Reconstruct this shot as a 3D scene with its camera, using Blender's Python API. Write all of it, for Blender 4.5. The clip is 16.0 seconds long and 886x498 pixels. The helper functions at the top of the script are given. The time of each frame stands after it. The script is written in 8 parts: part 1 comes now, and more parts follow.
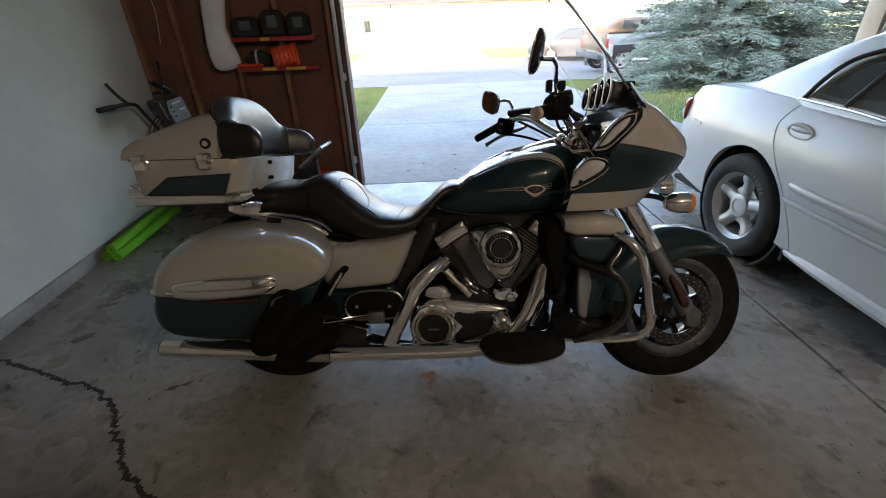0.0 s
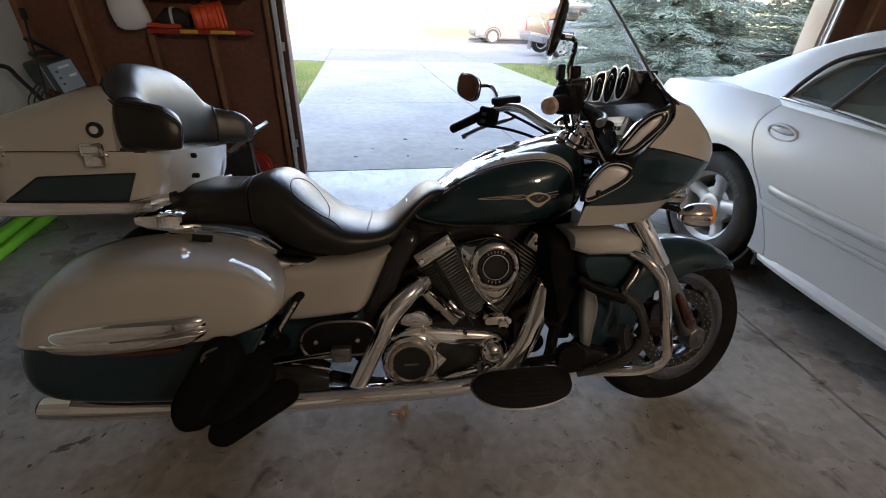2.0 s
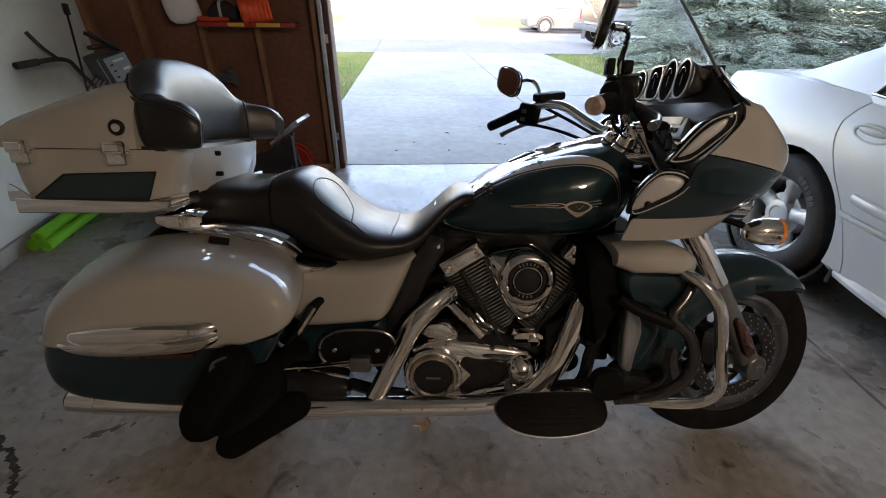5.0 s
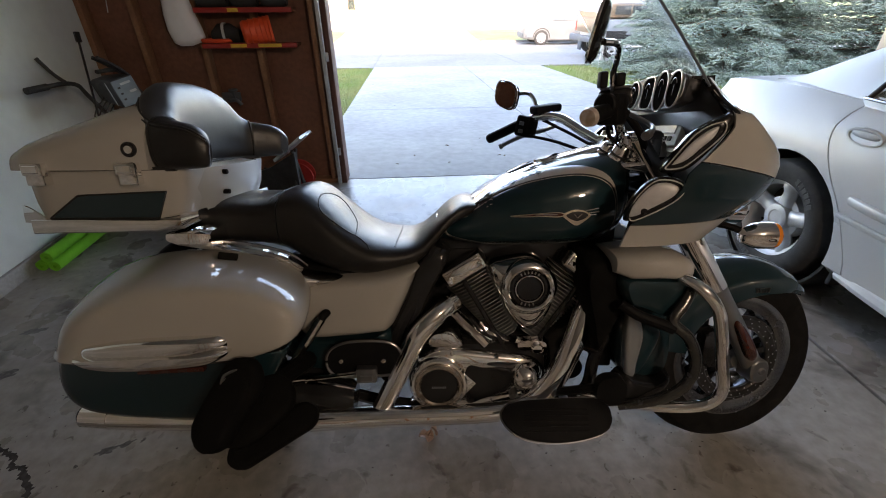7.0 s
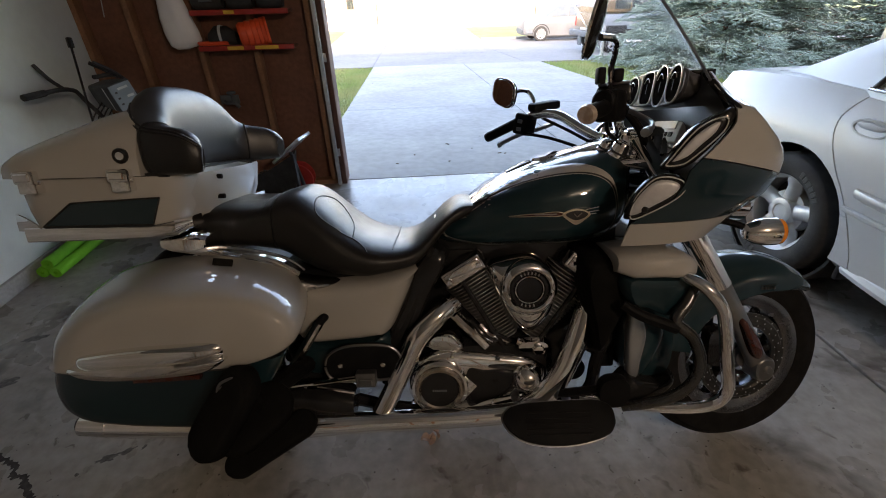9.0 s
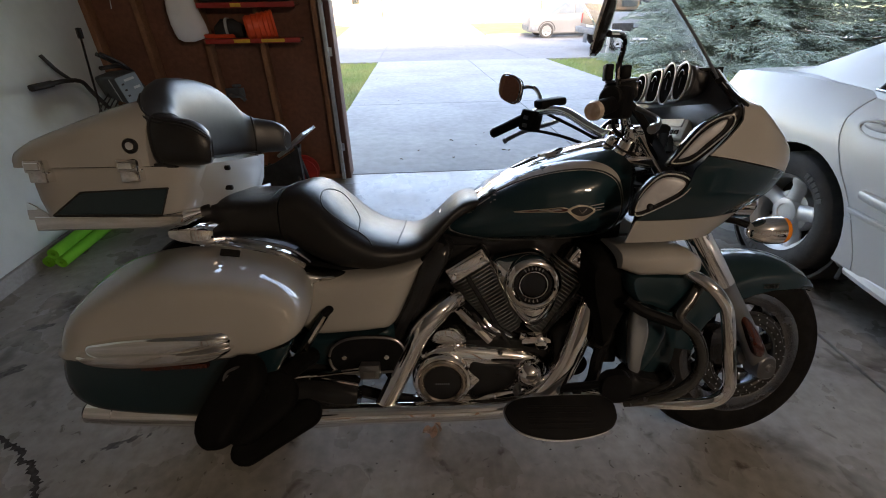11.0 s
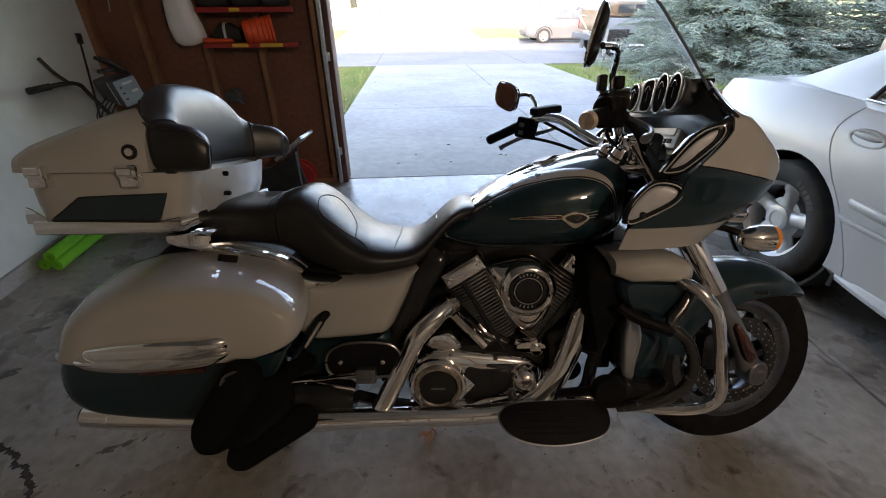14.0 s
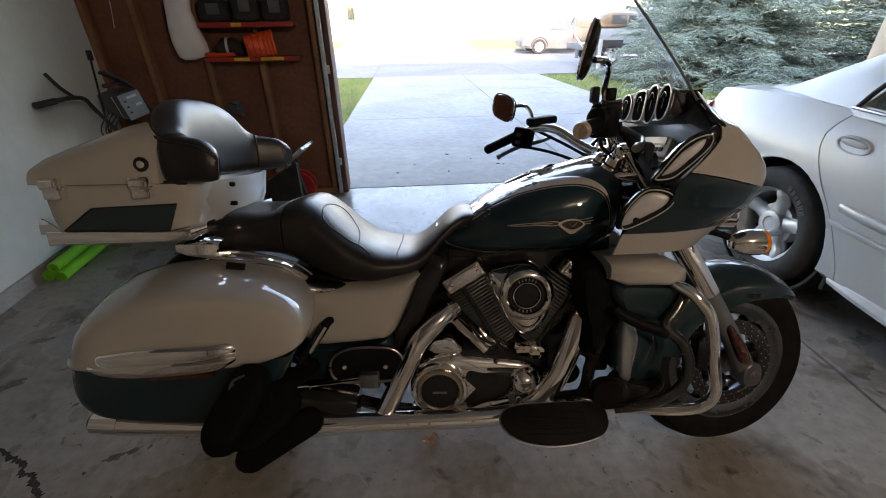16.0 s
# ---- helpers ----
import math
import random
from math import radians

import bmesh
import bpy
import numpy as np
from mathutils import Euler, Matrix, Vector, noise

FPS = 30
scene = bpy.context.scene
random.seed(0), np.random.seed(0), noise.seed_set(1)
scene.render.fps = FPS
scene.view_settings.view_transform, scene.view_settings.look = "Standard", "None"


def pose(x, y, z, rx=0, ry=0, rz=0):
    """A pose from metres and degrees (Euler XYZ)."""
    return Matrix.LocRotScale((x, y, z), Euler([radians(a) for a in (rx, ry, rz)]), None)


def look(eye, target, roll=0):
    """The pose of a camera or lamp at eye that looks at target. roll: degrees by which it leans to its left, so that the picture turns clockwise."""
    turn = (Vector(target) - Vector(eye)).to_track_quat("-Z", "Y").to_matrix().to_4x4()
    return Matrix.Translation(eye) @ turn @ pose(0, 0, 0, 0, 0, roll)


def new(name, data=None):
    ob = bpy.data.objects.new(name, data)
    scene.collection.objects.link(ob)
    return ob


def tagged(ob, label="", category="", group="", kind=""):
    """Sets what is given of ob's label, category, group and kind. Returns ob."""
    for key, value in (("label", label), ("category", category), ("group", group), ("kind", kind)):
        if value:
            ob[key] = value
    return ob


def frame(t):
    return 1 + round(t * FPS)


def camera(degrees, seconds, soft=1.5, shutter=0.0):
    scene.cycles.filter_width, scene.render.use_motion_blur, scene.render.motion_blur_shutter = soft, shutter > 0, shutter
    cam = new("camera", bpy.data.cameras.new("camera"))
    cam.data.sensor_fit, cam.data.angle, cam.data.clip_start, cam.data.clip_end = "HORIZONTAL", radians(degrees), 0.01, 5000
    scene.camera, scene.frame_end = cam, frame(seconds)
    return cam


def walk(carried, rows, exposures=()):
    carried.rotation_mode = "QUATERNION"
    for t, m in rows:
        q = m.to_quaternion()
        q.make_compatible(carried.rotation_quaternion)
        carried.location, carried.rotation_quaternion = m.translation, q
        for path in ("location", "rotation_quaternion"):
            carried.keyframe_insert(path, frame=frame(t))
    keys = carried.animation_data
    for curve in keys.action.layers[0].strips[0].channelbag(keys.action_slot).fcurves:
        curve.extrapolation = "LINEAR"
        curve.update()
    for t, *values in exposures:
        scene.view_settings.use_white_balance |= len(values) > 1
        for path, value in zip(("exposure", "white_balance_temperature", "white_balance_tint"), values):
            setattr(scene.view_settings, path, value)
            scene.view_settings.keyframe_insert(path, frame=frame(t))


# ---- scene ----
cam = camera(91.7, 16.0, soft=1.0)
PATH = [
    (0, (-0.124, 0.196, 1.435), (-0.07, 1.953, 0.479), -2.1),
    (0.5, (-0.142, 0.256, 1.435), (-0.034, 2.012, 0.482), -1.7),
    (1, (-0.224, 0.352, 1.437), (0.029, 2.094, 0.487), -0.0),
    (1.5, (-0.284, 0.434, 1.408), (0.089, 2.134, 0.421), 2.2),
    (2, (-0.243, 0.538, 1.391), (0.09, 2.22, 0.363), 2.4),
    (2.5, (-0.215, 0.619, 1.385), (0.01, 2.298, 0.321), 2.0),
    (3, (-0.211, 0.665, 1.388), (-0.018, 2.339, 0.309), 2.1),
    (3.5, (-0.19, 0.664, 1.382), (-0.016, 2.334, 0.296), 2.3),
    (4, (-0.182, 0.652, 1.383), (-0.027, 2.324, 0.297), 2.0),
    (6.3, (-0.19, 0.622, 1.395), (-0.06, 2.329, 0.36), 0.2),
    (6.5, (-0.188, 0.618, 1.397), (-0.059, 2.325, 0.362), 0.0),
    (7, (-0.187, 0.611, 1.399), (-0.06, 2.327, 0.379), -0.3),
    (7.5, (-0.184, 0.613, 1.397), (-0.063, 2.332, 0.381), -0.5),
    (8, (-0.18, 0.617, 1.395), (-0.063, 2.335, 0.379), -0.7),
    (8.5, (-0.171, 0.621, 1.394), (-0.057, 2.336, 0.372), -1.0),
    (9, (-0.171, 0.63, 1.398), (-0.059, 2.343, 0.372), -1.5),
    (11.5, (-0.182, 0.619, 1.396), (-0.077, 2.32, 0.349), -0.6),
    (12, (-0.178, 0.621, 1.396), (-0.068, 2.317, 0.341), -0.4),
    (12.5, (-0.173, 0.62, 1.399), (-0.061, 2.315, 0.343), -0.3),
    (13, (-0.171, 0.621, 1.403), (-0.056, 2.326, 0.364), -0.3),
    (13.5, (-0.176, 0.625, 1.405), (-0.06, 2.331, 0.368), -0.2),
    (14, (-0.179, 0.613, 1.41), (-0.061, 2.325, 0.384), -0.3),
    (14.5, (-0.179, 0.597, 1.417), (-0.061, 2.314, 0.397), -0.7),
    (15, (-0.181, 0.588, 1.422), (-0.058, 2.311, 0.412), -0.9),
    (15.5, (-0.187, 0.581, 1.423), (-0.06, 2.308, 0.422), -0.8),
    (16, (-0.188, 0.577, 1.423), (-0.061, 2.31, 0.433), -0.7),
]
walk(cam, [(t, look(eye, target, roll)) for t, eye, target, roll in PATH], [(0, 3.71, 7700, 16), (1.0, 3.65, 7800, 17), (2.0, 3.91, 8050, 20), (2.8, 3.93, 8050, 20), (7.0, 3.91, 8050, 20), (8.2, 3.81, 8050, 20), (11.5, 3.72, 8050, 20), (14, 3.76, 8050, 20), (16, 3.83, 8050, 20)])

# ---- world, sun and lamps ----
SUN_ELEV, SUN_AZ = 20.0, 8.0          # degrees; the sun stands behind the garage and shines out along +y
world = bpy.data.worlds.new("sky")
scene.world = world
world.use_nodes = True
wn = world.node_tree.nodes
sky = wn.new("ShaderNodeTexSky")
sky.sky_type, sky.sun_disc = "NISHITA", False
sky.sun_elevation, sky.sun_rotation = radians(SUN_ELEV), radians(180 + SUN_AZ)
sky.air_density, sky.dust_density = 0.8, 0.9
world.node_tree.links.new(sky.outputs[0], wn["Background"].inputs[0])
wn["Background"].inputs[1].default_value = 0.15
sun = new("sun", bpy.data.lights.new("sun", "SUN"))
sun.data.energy, sun.data.angle, sun.data.color = 0.9, radians(0.5), (1.0, 0.94, 0.85)
sun.matrix_world = look((0, 0, 30), (30 * math.sin(radians(SUN_AZ)), 30 * math.cos(radians(SUN_AZ)), 30 - 30 * math.tan(radians(SUN_ELEV))))
bulb_lamp = new("bulb_lamp", bpy.data.lights.new("bulb_lamp", "POINT"))
bulb_lamp.data.energy, bulb_lamp.data.color, bulb_lamp.data.shadow_soft_size = 4.6, (1.0, 0.93, 0.84), 0.036
bulb_lamp.location = (1.15, -0.75, 2.30)


# ---- materials ----
def pbr(name, col, col2=None, scale=6.0, rough=0.5, rough2=None, metal=0.0, bump=0.0, bscale=60.0, coat=0.0,
        fine=0.0, space="Object", contrast=(0.35, 0.65), spec=0.5, trans=0.0, alpha=1.0, ior=1.45):
    m = bpy.data.materials.new(name)
    m.use_nodes = True
    nt = m.node_tree
    b = nt.nodes["Principled BSDF"]
    b.inputs["Base Color"].default_value = (*col, 1)
    b.inputs["Roughness"].default_value = rough
    b.inputs["Metallic"].default_value = metal
    b.inputs["Specular IOR Level"].default_value = spec
    b.inputs["IOR"].default_value = ior
    if coat:
        b.inputs["Coat Weight"].default_value = coat
        b.inputs["Coat Roughness"].default_value = 0.018
    if trans:
        b.inputs["Transmission Weight"].default_value = trans
    tc = nt.nodes.new("ShaderNodeTexCoord")

    def noi(sc, det=6.0):
        n = nt.nodes.new("ShaderNodeTexNoise")
        n.inputs["Scale"].default_value, n.inputs["Detail"].default_value = sc, det
        nt.links.new(tc.outputs[space], n.inputs["Vector"])
        return n

    def ramp(src, a, c, lo, hi):
        r = nt.nodes.new("ShaderNodeMapRange")
        r.inputs[1].default_value, r.inputs[2].default_value, r.inputs[3].default_value, r.inputs[4].default_value = a, c, lo, hi
        nt.links.new(src, r.inputs[0])
        return r.outputs[0]

    big = None
    if col2 is not None:
        big = noi(scale)
        mix = nt.nodes.new("ShaderNodeMix")
        mix.data_type = "RGBA"
        mix.inputs[6].default_value, mix.inputs[7].default_value = (*col, 1), (*col2, 1)
        nt.links.new(ramp(big.outputs[0], contrast[0], contrast[1], 0, 1), mix.inputs[0])
        out = mix.outputs[2]
        if fine:
            fn = noi(scale * 14)
            mul = nt.nodes.new("ShaderNodeMix")
            mul.data_type, mul.blend_type = "RGBA", "MULTIPLY"
            mul.inputs[0].default_value = 1.0
            nt.links.new(out, mul.inputs[6])
            comb = nt.nodes.new("ShaderNodeCombineColor")
            v = ramp(fn.outputs[0], 0.3, 0.7, 1 - fine, 1)
            for i in range(3):
                nt.links.new(v, comb.inputs[i])
            nt.links.new(comb.outputs[0], mul.inputs[7])
            out = mul.outputs[2]
        nt.links.new(out, b.inputs["Base Color"])
    if rough2 is not None:
        rn = noi(scale * 2.3)
        nt.links.new(ramp(rn.outputs[0], 0.35, 0.65, rough, rough2), b.inputs["Roughness"])
    if bump:
        bn = noi(bscale, 4.0)
        bp = nt.nodes.new("ShaderNodeBump")
        bp.inputs["Strength"].default_value, bp.inputs["Distance"].default_value = bump, 0.004
        nt.links.new(bn.outputs[0], bp.inputs["Height"])
        nt.links.new(bp.outputs[0], b.inputs["Normal"])
    return m


def glow(name, col, strength):
    m = bpy.data.materials.new(name)
    m.use_nodes = True
    b = m.node_tree.nodes["Principled BSDF"]
    b.inputs["Base Color"].default_value = (*col, 1)
    b.inputs["Emission Color"].default_value = (*col, 1)
    b.inputs["Emission Strength"].default_value = strength
    return m


def stained_concrete():
    m = pbr("garage_concrete", (0.335, 0.312, 0.28), (0.235, 0.217, 0.193), 1.6, 0.20, 0.42, bump=0.08, bscale=90, fine=0.28)
    nt = m.node_tree
    b = nt.nodes["Principled BSDF"]
    src = b.inputs["Base Color"].links[0].from_socket
    tc = nt.nodes.new("ShaderNodeTexCoord")
    for sc, lo, hi, dark in ((3.1, 0.58, 0.70, 0.42), (9.0, 0.62, 0.72, 0.45), (0.9, 0.48, 0.70, 0.52), (26.0, 0.66, 0.72, 0.5)):
        n = nt.nodes.new("ShaderNodeTexNoise")
        n.inputs["Scale"].default_value, n.inputs["Detail"].default_value, n.inputs["Distortion"].default_value = sc, 8, 0.6
        nt.links.new(tc.outputs["Object"], n.inputs["Vector"])
        r = nt.nodes.new("ShaderNodeMapRange")
        r.inputs[1].default_value, r.inputs[2].default_value, r.inputs[3].default_value, r.inputs[4].default_value = lo, hi, 0, 1
        nt.links.new(n.outputs[0], r.inputs[0])
        mx = nt.nodes.new("ShaderNodeMix")
        mx.data_type, mx.blend_type = "RGBA", "MULTIPLY"
        nt.links.new(r.outputs[0], mx.inputs[0])
        nt.links.new(src, mx.inputs[6])
        mx.inputs[7].default_value = (dark, dark * 0.95, dark * 0.9, 1)
        src = mx.outputs[2]
    nt.links.new(src, b.inputs["Base Color"])
    return m


M_FLOOR = stained_concrete()
M_DIRT = pbr("crack_dirt", (0.02, 0.018, 0.016), (0.05, 0.045, 0.04), 40, 0.95)
M_STAIN = pbr("oil_stain", (0.055, 0.052, 0.048), (0.12, 0.115, 0.105), 60, 0.7)
M_DRYWALL = pbr("white_drywall", (0.70, 0.755, 0.745), (0.57, 0.615, 0.605), 1.1, 0.75, 0.9, bump=0.12, bscale=45, fine=0.06)
M_CURB = pbr("foundation_concrete", (0.42, 0.41, 0.40), (0.30, 0.29, 0.28), 4, 0.85, bump=0.3, bscale=50, fine=0.2)
M_CEIL = pbr("ceiling_board", (0.32, 0.31, 0.295), (0.25, 0.24, 0.23), 2, 0.9, bump=0.1)
# tone of the unseen rear walls, chosen for what chrome and paint reflect
M_BLOCK = pbr("unseen_wall_grey_brown", (0.42, 0.395, 0.36), (0.32, 0.30, 0.275), 1.5, 0.9, bump=0.3, bscale=30, fine=0.2)
M_SHEATH = pbr("brown_fibreboard", (0.25, 0.105, 0.062), (0.17, 0.072, 0.044), 2.2, 0.75, 0.6, bump=0.2, bscale=140, fine=0.3)
M_STUD = pbr("pine_stud", (0.33, 0.165, 0.088), (0.24, 0.118, 0.064), 5, 0.7, bump=0.2, bscale=80, fine=0.25)
M_JAMB = pbr("brown_jamb_paint", (0.13, 0.06, 0.042), (0.095, 0.043, 0.03), 4, 0.7, bump=0.1)
M_GALV = pbr("galvanised_steel", (0.62, 0.63, 0.64), (0.48, 0.49, 0.50), 20, 0.35, 0.5, metal=0.9)
M_DRIVE = pbr("driveway_concrete", (0.325, 0.32, 0.303), (0.265, 0.26, 0.248), 0.8, 0.75, 0.9, bump=0.25, bscale=70, fine=0.22)
M_ROAD = pbr("street_concrete", (0.23, 0.225, 0.215), (0.19, 0.185, 0.18), 0.5, 0.85, bump=0.2, bscale=40, fine=0.2)
M_APRON = pbr("pale_apron_concrete", (0.36, 0.35, 0.33), (0.30, 0.29, 0.28), 0.5, 0.85, bump=0.2, bscale=40, fine=0.2)
M_JOINT = pbr("joint_filler", (0.07, 0.065, 0.06), (0.12, 0.11, 0.1), 12, 0.95)
M_GRASS = pbr("lawn", (0.19, 0.26, 0.085), (0.27, 0.28, 0.12), 1.4, 0.95, bump=0.5, bscale=40, fine=0.4)
M_BLADE = pbr("grass_blade", (0.21, 0.30, 0.09), (0.33, 0.33, 0.14), 1.3, 0.8, fine=0.3)
M_NEEDLE = pbr("spruce_needle", (0.22, 0.30, 0.24), (0.36, 0.445, 0.38), 2.2, 0.6, fine=0.3)
M_BARK = pbr("spruce_bark", (0.13, 0.085, 0.06), (0.07, 0.05, 0.04), 8, 0.95, bump=0.6, bscale=30)
M_TWIG = pbr("dry_twig", (0.19, 0.12, 0.075), (0.12, 0.075, 0.05), 9, 0.9)
M_SIDING = pbr("cream_siding", (0.80, 0.76, 0.66), (0.74, 0.70, 0.61), 1.5, 0.7)
M_ROOF = pbr("roof_shingle", (0.14, 0.12, 0.11), (0.09, 0.08, 0.075), 6, 0.95, bump=0.4, bscale=20)
M_TRIM = pbr("beige_trim_paint", (0.56, 0.44, 0.34), (0.48, 0.37, 0.28), 4, 0.6, bump=0.1)
M_SILVER = pbr("silver_metallic_paint", (0.475, 0.482, 0.486), (0.455, 0.462, 0.466), 1.2, 0.45, 0.52, metal=0.1, coat=0.5, spec=0.3)
M_SILVER.node_tree.nodes["Principled BSDF"].inputs["Coat Roughness"].default_value = 0.16
M_GLASS = pbr("tinted_car_glass", (0.35, 0.42, 0.42), None, rough=0.02, trans=0.9, spec=0.5)
M_DARK = pbr("black_rubber_trim", (0.012, 0.012, 0.013), (0.025, 0.025, 0.026), 14, 0.55, 0.75)
M_WELL = pbr("wheel_well_lining", (0.018, 0.018, 0.018), (0.03, 0.028, 0.025), 8, 0.9)
M_TYRE = pbr("tyre_rubber", (0.008, 0.008, 0.008), (0.013, 0.0125, 0.0125), 18, 0.75, 0.9, spec=0.06, bump=0.2, bscale=120)
M_CARTYRE = pbr("dusty_car_tyre_rubber", (0.030, 0.030, 0.031), (0.042, 0.041, 0.040), 18, 0.7, 0.85, spec=0.25, bump=0.2, bscale=120)
M_ALLOY = pbr("painted_alloy", (0.50, 0.50, 0.50), (0.42, 0.42, 0.415), 10, 0.32, 0.45, metal=0.35)
M_RED = pbr("red_paint", (0.42, 0.03, 0.02), (0.30, 0.02, 0.015), 9, 0.4, 0.6)
M_YEL = pbr("yellow_sticker", (0.75, 0.50, 0.06), (0.62, 0.40, 0.05), 20, 0.5)
M_ORANGE = pbr("orange_plastic", (0.85, 0.10, 0.03), (0.70, 0.07, 0.02), 8, 0.35, 0.5)
M_BLKFAB = pbr("black_nylon", (0.014, 0.013, 0.013), (0.03, 0.028, 0.028), 12, 0.85, bump=0.4, bscale=60)
M_BAG = pbr("thin_white_polythene", (0.82, 0.82, 0.83), (0.72, 0.70, 0.72), 5, 0.35, 0.5, bump=0.5, bscale=14)
M_NOODLE = pbr("green_foam", (0.16, 0.55, 0.03), (0.13, 0.47, 0.025), 7, 0.8, bump=0.2, bscale=200)
M_GREYPL = pbr("grey_plastic", (0.10, 0.115, 0.13), (0.075, 0.085, 0.1), 12, 0.5, 0.65)
M_MACHINE = pbr("dark_grey_machine_plastic", (0.045, 0.052, 0.058), (0.035, 0.04, 0.045), 12, 0.5, 0.6)
M_LABEL = pbr("pale_label", (0.55, 0.57, 0.58), (0.45, 0.47, 0.48), 30, 0.5)
M_BULB = glow("warm_bulb", (1.0, 0.72, 0.42), 25.0)


# ---- mesh helpers ----
def empty(name, m=Matrix()):
    ob = new(name)
    ob.matrix_basis = m
    ob.empty_display_size = 0.1
    return ob


def finish(bm, name, material, smooth=True, angle=35.0):
    bmesh.ops.recalc_face_normals(bm, faces=bm.faces[:])
    me = bpy.data.meshes.new(name)
    if smooth:
        lim = radians(angle)
        for f in bm.faces:
            f.smooth = True
        for e in bm.edges:
            e.smooth = not (len(e.link_faces) == 2 and e.calc_face_angle(0.0) > lim)
    bm.to_mesh(me)
    bm.free()
    me.materials.append(material)
    return me


def part(name, bm, material, parent=None, label="", smooth=True, angle=35.0):
    ob = new(name, finish(bm, name, material, smooth, angle))
    if parent is not None:
        ob.parent = parent
    if label:
        ob["label"] = label
    return ob


def raw(name, verts, faces, material, parent=None, smooth=False):
    me = bpy.data.meshes.new(name)
    me.from_pydata(verts, [], faces)
    me.materials.append(material)
    if smooth:
        me.shade_smooth()
    ob = new(name, me)
    if parent is not None:
        ob.parent = parent
    return ob


def moved(bm, m):
    bmesh.ops.transform(bm, matrix=m, verts=bm.verts[:])
    return bm


def joined(*bms):
    out = bms[0]
    for b in bms[1:]:
        me = bpy.data.meshes.new("tmp")
        b.to_mesh(me)
        b.free()
        out.from_mesh(me)
        bpy.data.meshes.remove(me)
    return out


def box(x0, y0, z0, x1, y1, z1, bevel=0.0, seg=2):
    bm = bmesh.new()
    bmesh.ops.create_cube(bm, size=1.0)
    moved(bm, Matrix.LocRotScale(((x0 + x1) / 2, (y0 + y1) / 2, (z0 + z1) / 2), None, (abs(x1 - x0), abs(y1 - y0), abs(z1 - z0))))
    if bevel:
        bmesh.ops.bevel(bm, geom=bm.edges[:], offset=bevel, segments=seg, profile=0.5, affect="EDGES")
    return bm


def smooth_line(pts, n, closed=False):
    """n points on a Catmull-Rom curve through pts."""
    p = [Vector(q) for q in pts]
    k = len(p)
    segs = k if closed else k - 1
    out = []
    for i in range(n):
        u = i / (n if closed else n - 1) * segs
        s = min(int(u), segs - 1)
        f = u - s
        if closed:
            a, b, c, d = (p[(s + j) % k] for j in (-1, 0, 1, 2))
        else:
            a, b, c, d = p[max(s - 1, 0)], p[s], p[s + 1], p[min(s + 2, k - 1)]
        out.append(0.5 * ((2 * b) + (c - a) * f + (2 * a - 5 * b + 4 * c - d) * f * f + (3 * b - a - 3 * c + d) * f ** 3))
    return out


def skin(rings, closed=True, cap0=True, cap1=True):
    bm = bmesh.new()
    vs = [[bm.verts.new(p) for p in r] for r in rings]
    n = len(rings[0])
    for a, b in zip(vs, vs[1:]):
        for i in range(n if closed else n - 1):
            j = (i + 1) % n
            bm.faces.new((a[i], a[j], b[j], b[i]))
    if cap0 and closed:
        bm.faces.new(list(reversed(vs[0])))
    if cap1 and closed:
        bm.faces.new(vs[-1])
    return bm


def tube(pts, r, seg=10, n=0, r1=None, flat=1.0):
    """A round bar along a smooth line. r may change to r1; flat squeezes it sideways."""
    line = smooth_line(pts, n) if n else [Vector(p) for p in pts]
    rings = []
    side = None
    for i, p in enumerate(line):
        d = (line[min(i + 1, len(line) - 1)] - line[max(i - 1, 0)]).normalized()
        if side is None:
            side = d.orthogonal().normalized()
            if abs(d.y) < 0.9:
                side = (Vector((0, 1, 0)) - d * d.y).normalized()
        side = (side - d * side.dot(d)).normalized()
        up = d.cross(side)
        rr = r if r1 is None else r + (r1 - r) * i / (len(line) - 1)
        rings.append([p + side * math.cos(2 * math.pi * k / seg) * rr * flat + up * math.sin(2 * math.pi * k / seg) * rr for k in range(seg)])
    return skin(rings)


def lathe(profile, seg=40, axis="y", at=(0, 0, 0), closed=False):
    """profile: (radius, distance along the axis) pairs, turned round the axis."""
    rings = []
    for k in range(seg):
        a = 2 * math.pi * k / seg
        ring = []
        for r, h in profile:
            u, v = r * math.cos(a), r * math.sin(a)
            ring.append({"y": Vector((u, h, v)), "x": Vector((h, u, v)), "z": Vector((u, v, h))}[axis] + Vector(at))
        rings.append(ring)
    bm = bmesh.new()
    vs = [[bm.verts.new(p) for p in r] for r in rings]
    n = len(profile)
    for i in range(seg):
        a, b = vs[i], vs[(i + 1) % seg]
        for j in range(n if closed else n - 1):
            bm.faces.new((a[j], a[(j + 1) % n], b[(j + 1) % n], b[j]))
    bmesh.ops.remove_doubles(bm, verts=bm.verts[:], dist=1e-5)
    bmesh.ops.dissolve_degenerate(bm, edges=bm.edges[:], dist=1e-6)
    return bm


def plate(outline, y0, y1, n=0, bevel=0.0, seg=2):
    """A flat piece: an outline in x and z, given thickness along y. n: points on a smooth closed line."""
    pts = [(p[0], 0, p[1]) for p in outline]
    line = smooth_line(pts, n, True) if n else [Vector(p) for p in pts]
    bm = skin([[Vector((p.x, y, p.z)) for p in line] for y in (y0, y1)])
    if bevel:
        es = [e for e in bm.edges if abs(e.verts[0].co.y - e.verts[1].co.y) < 1e-6]
        bmesh.ops.bevel(bm, geom=es, offset=bevel, segments=seg, profile=0.5, affect="EDGES")
    return bm


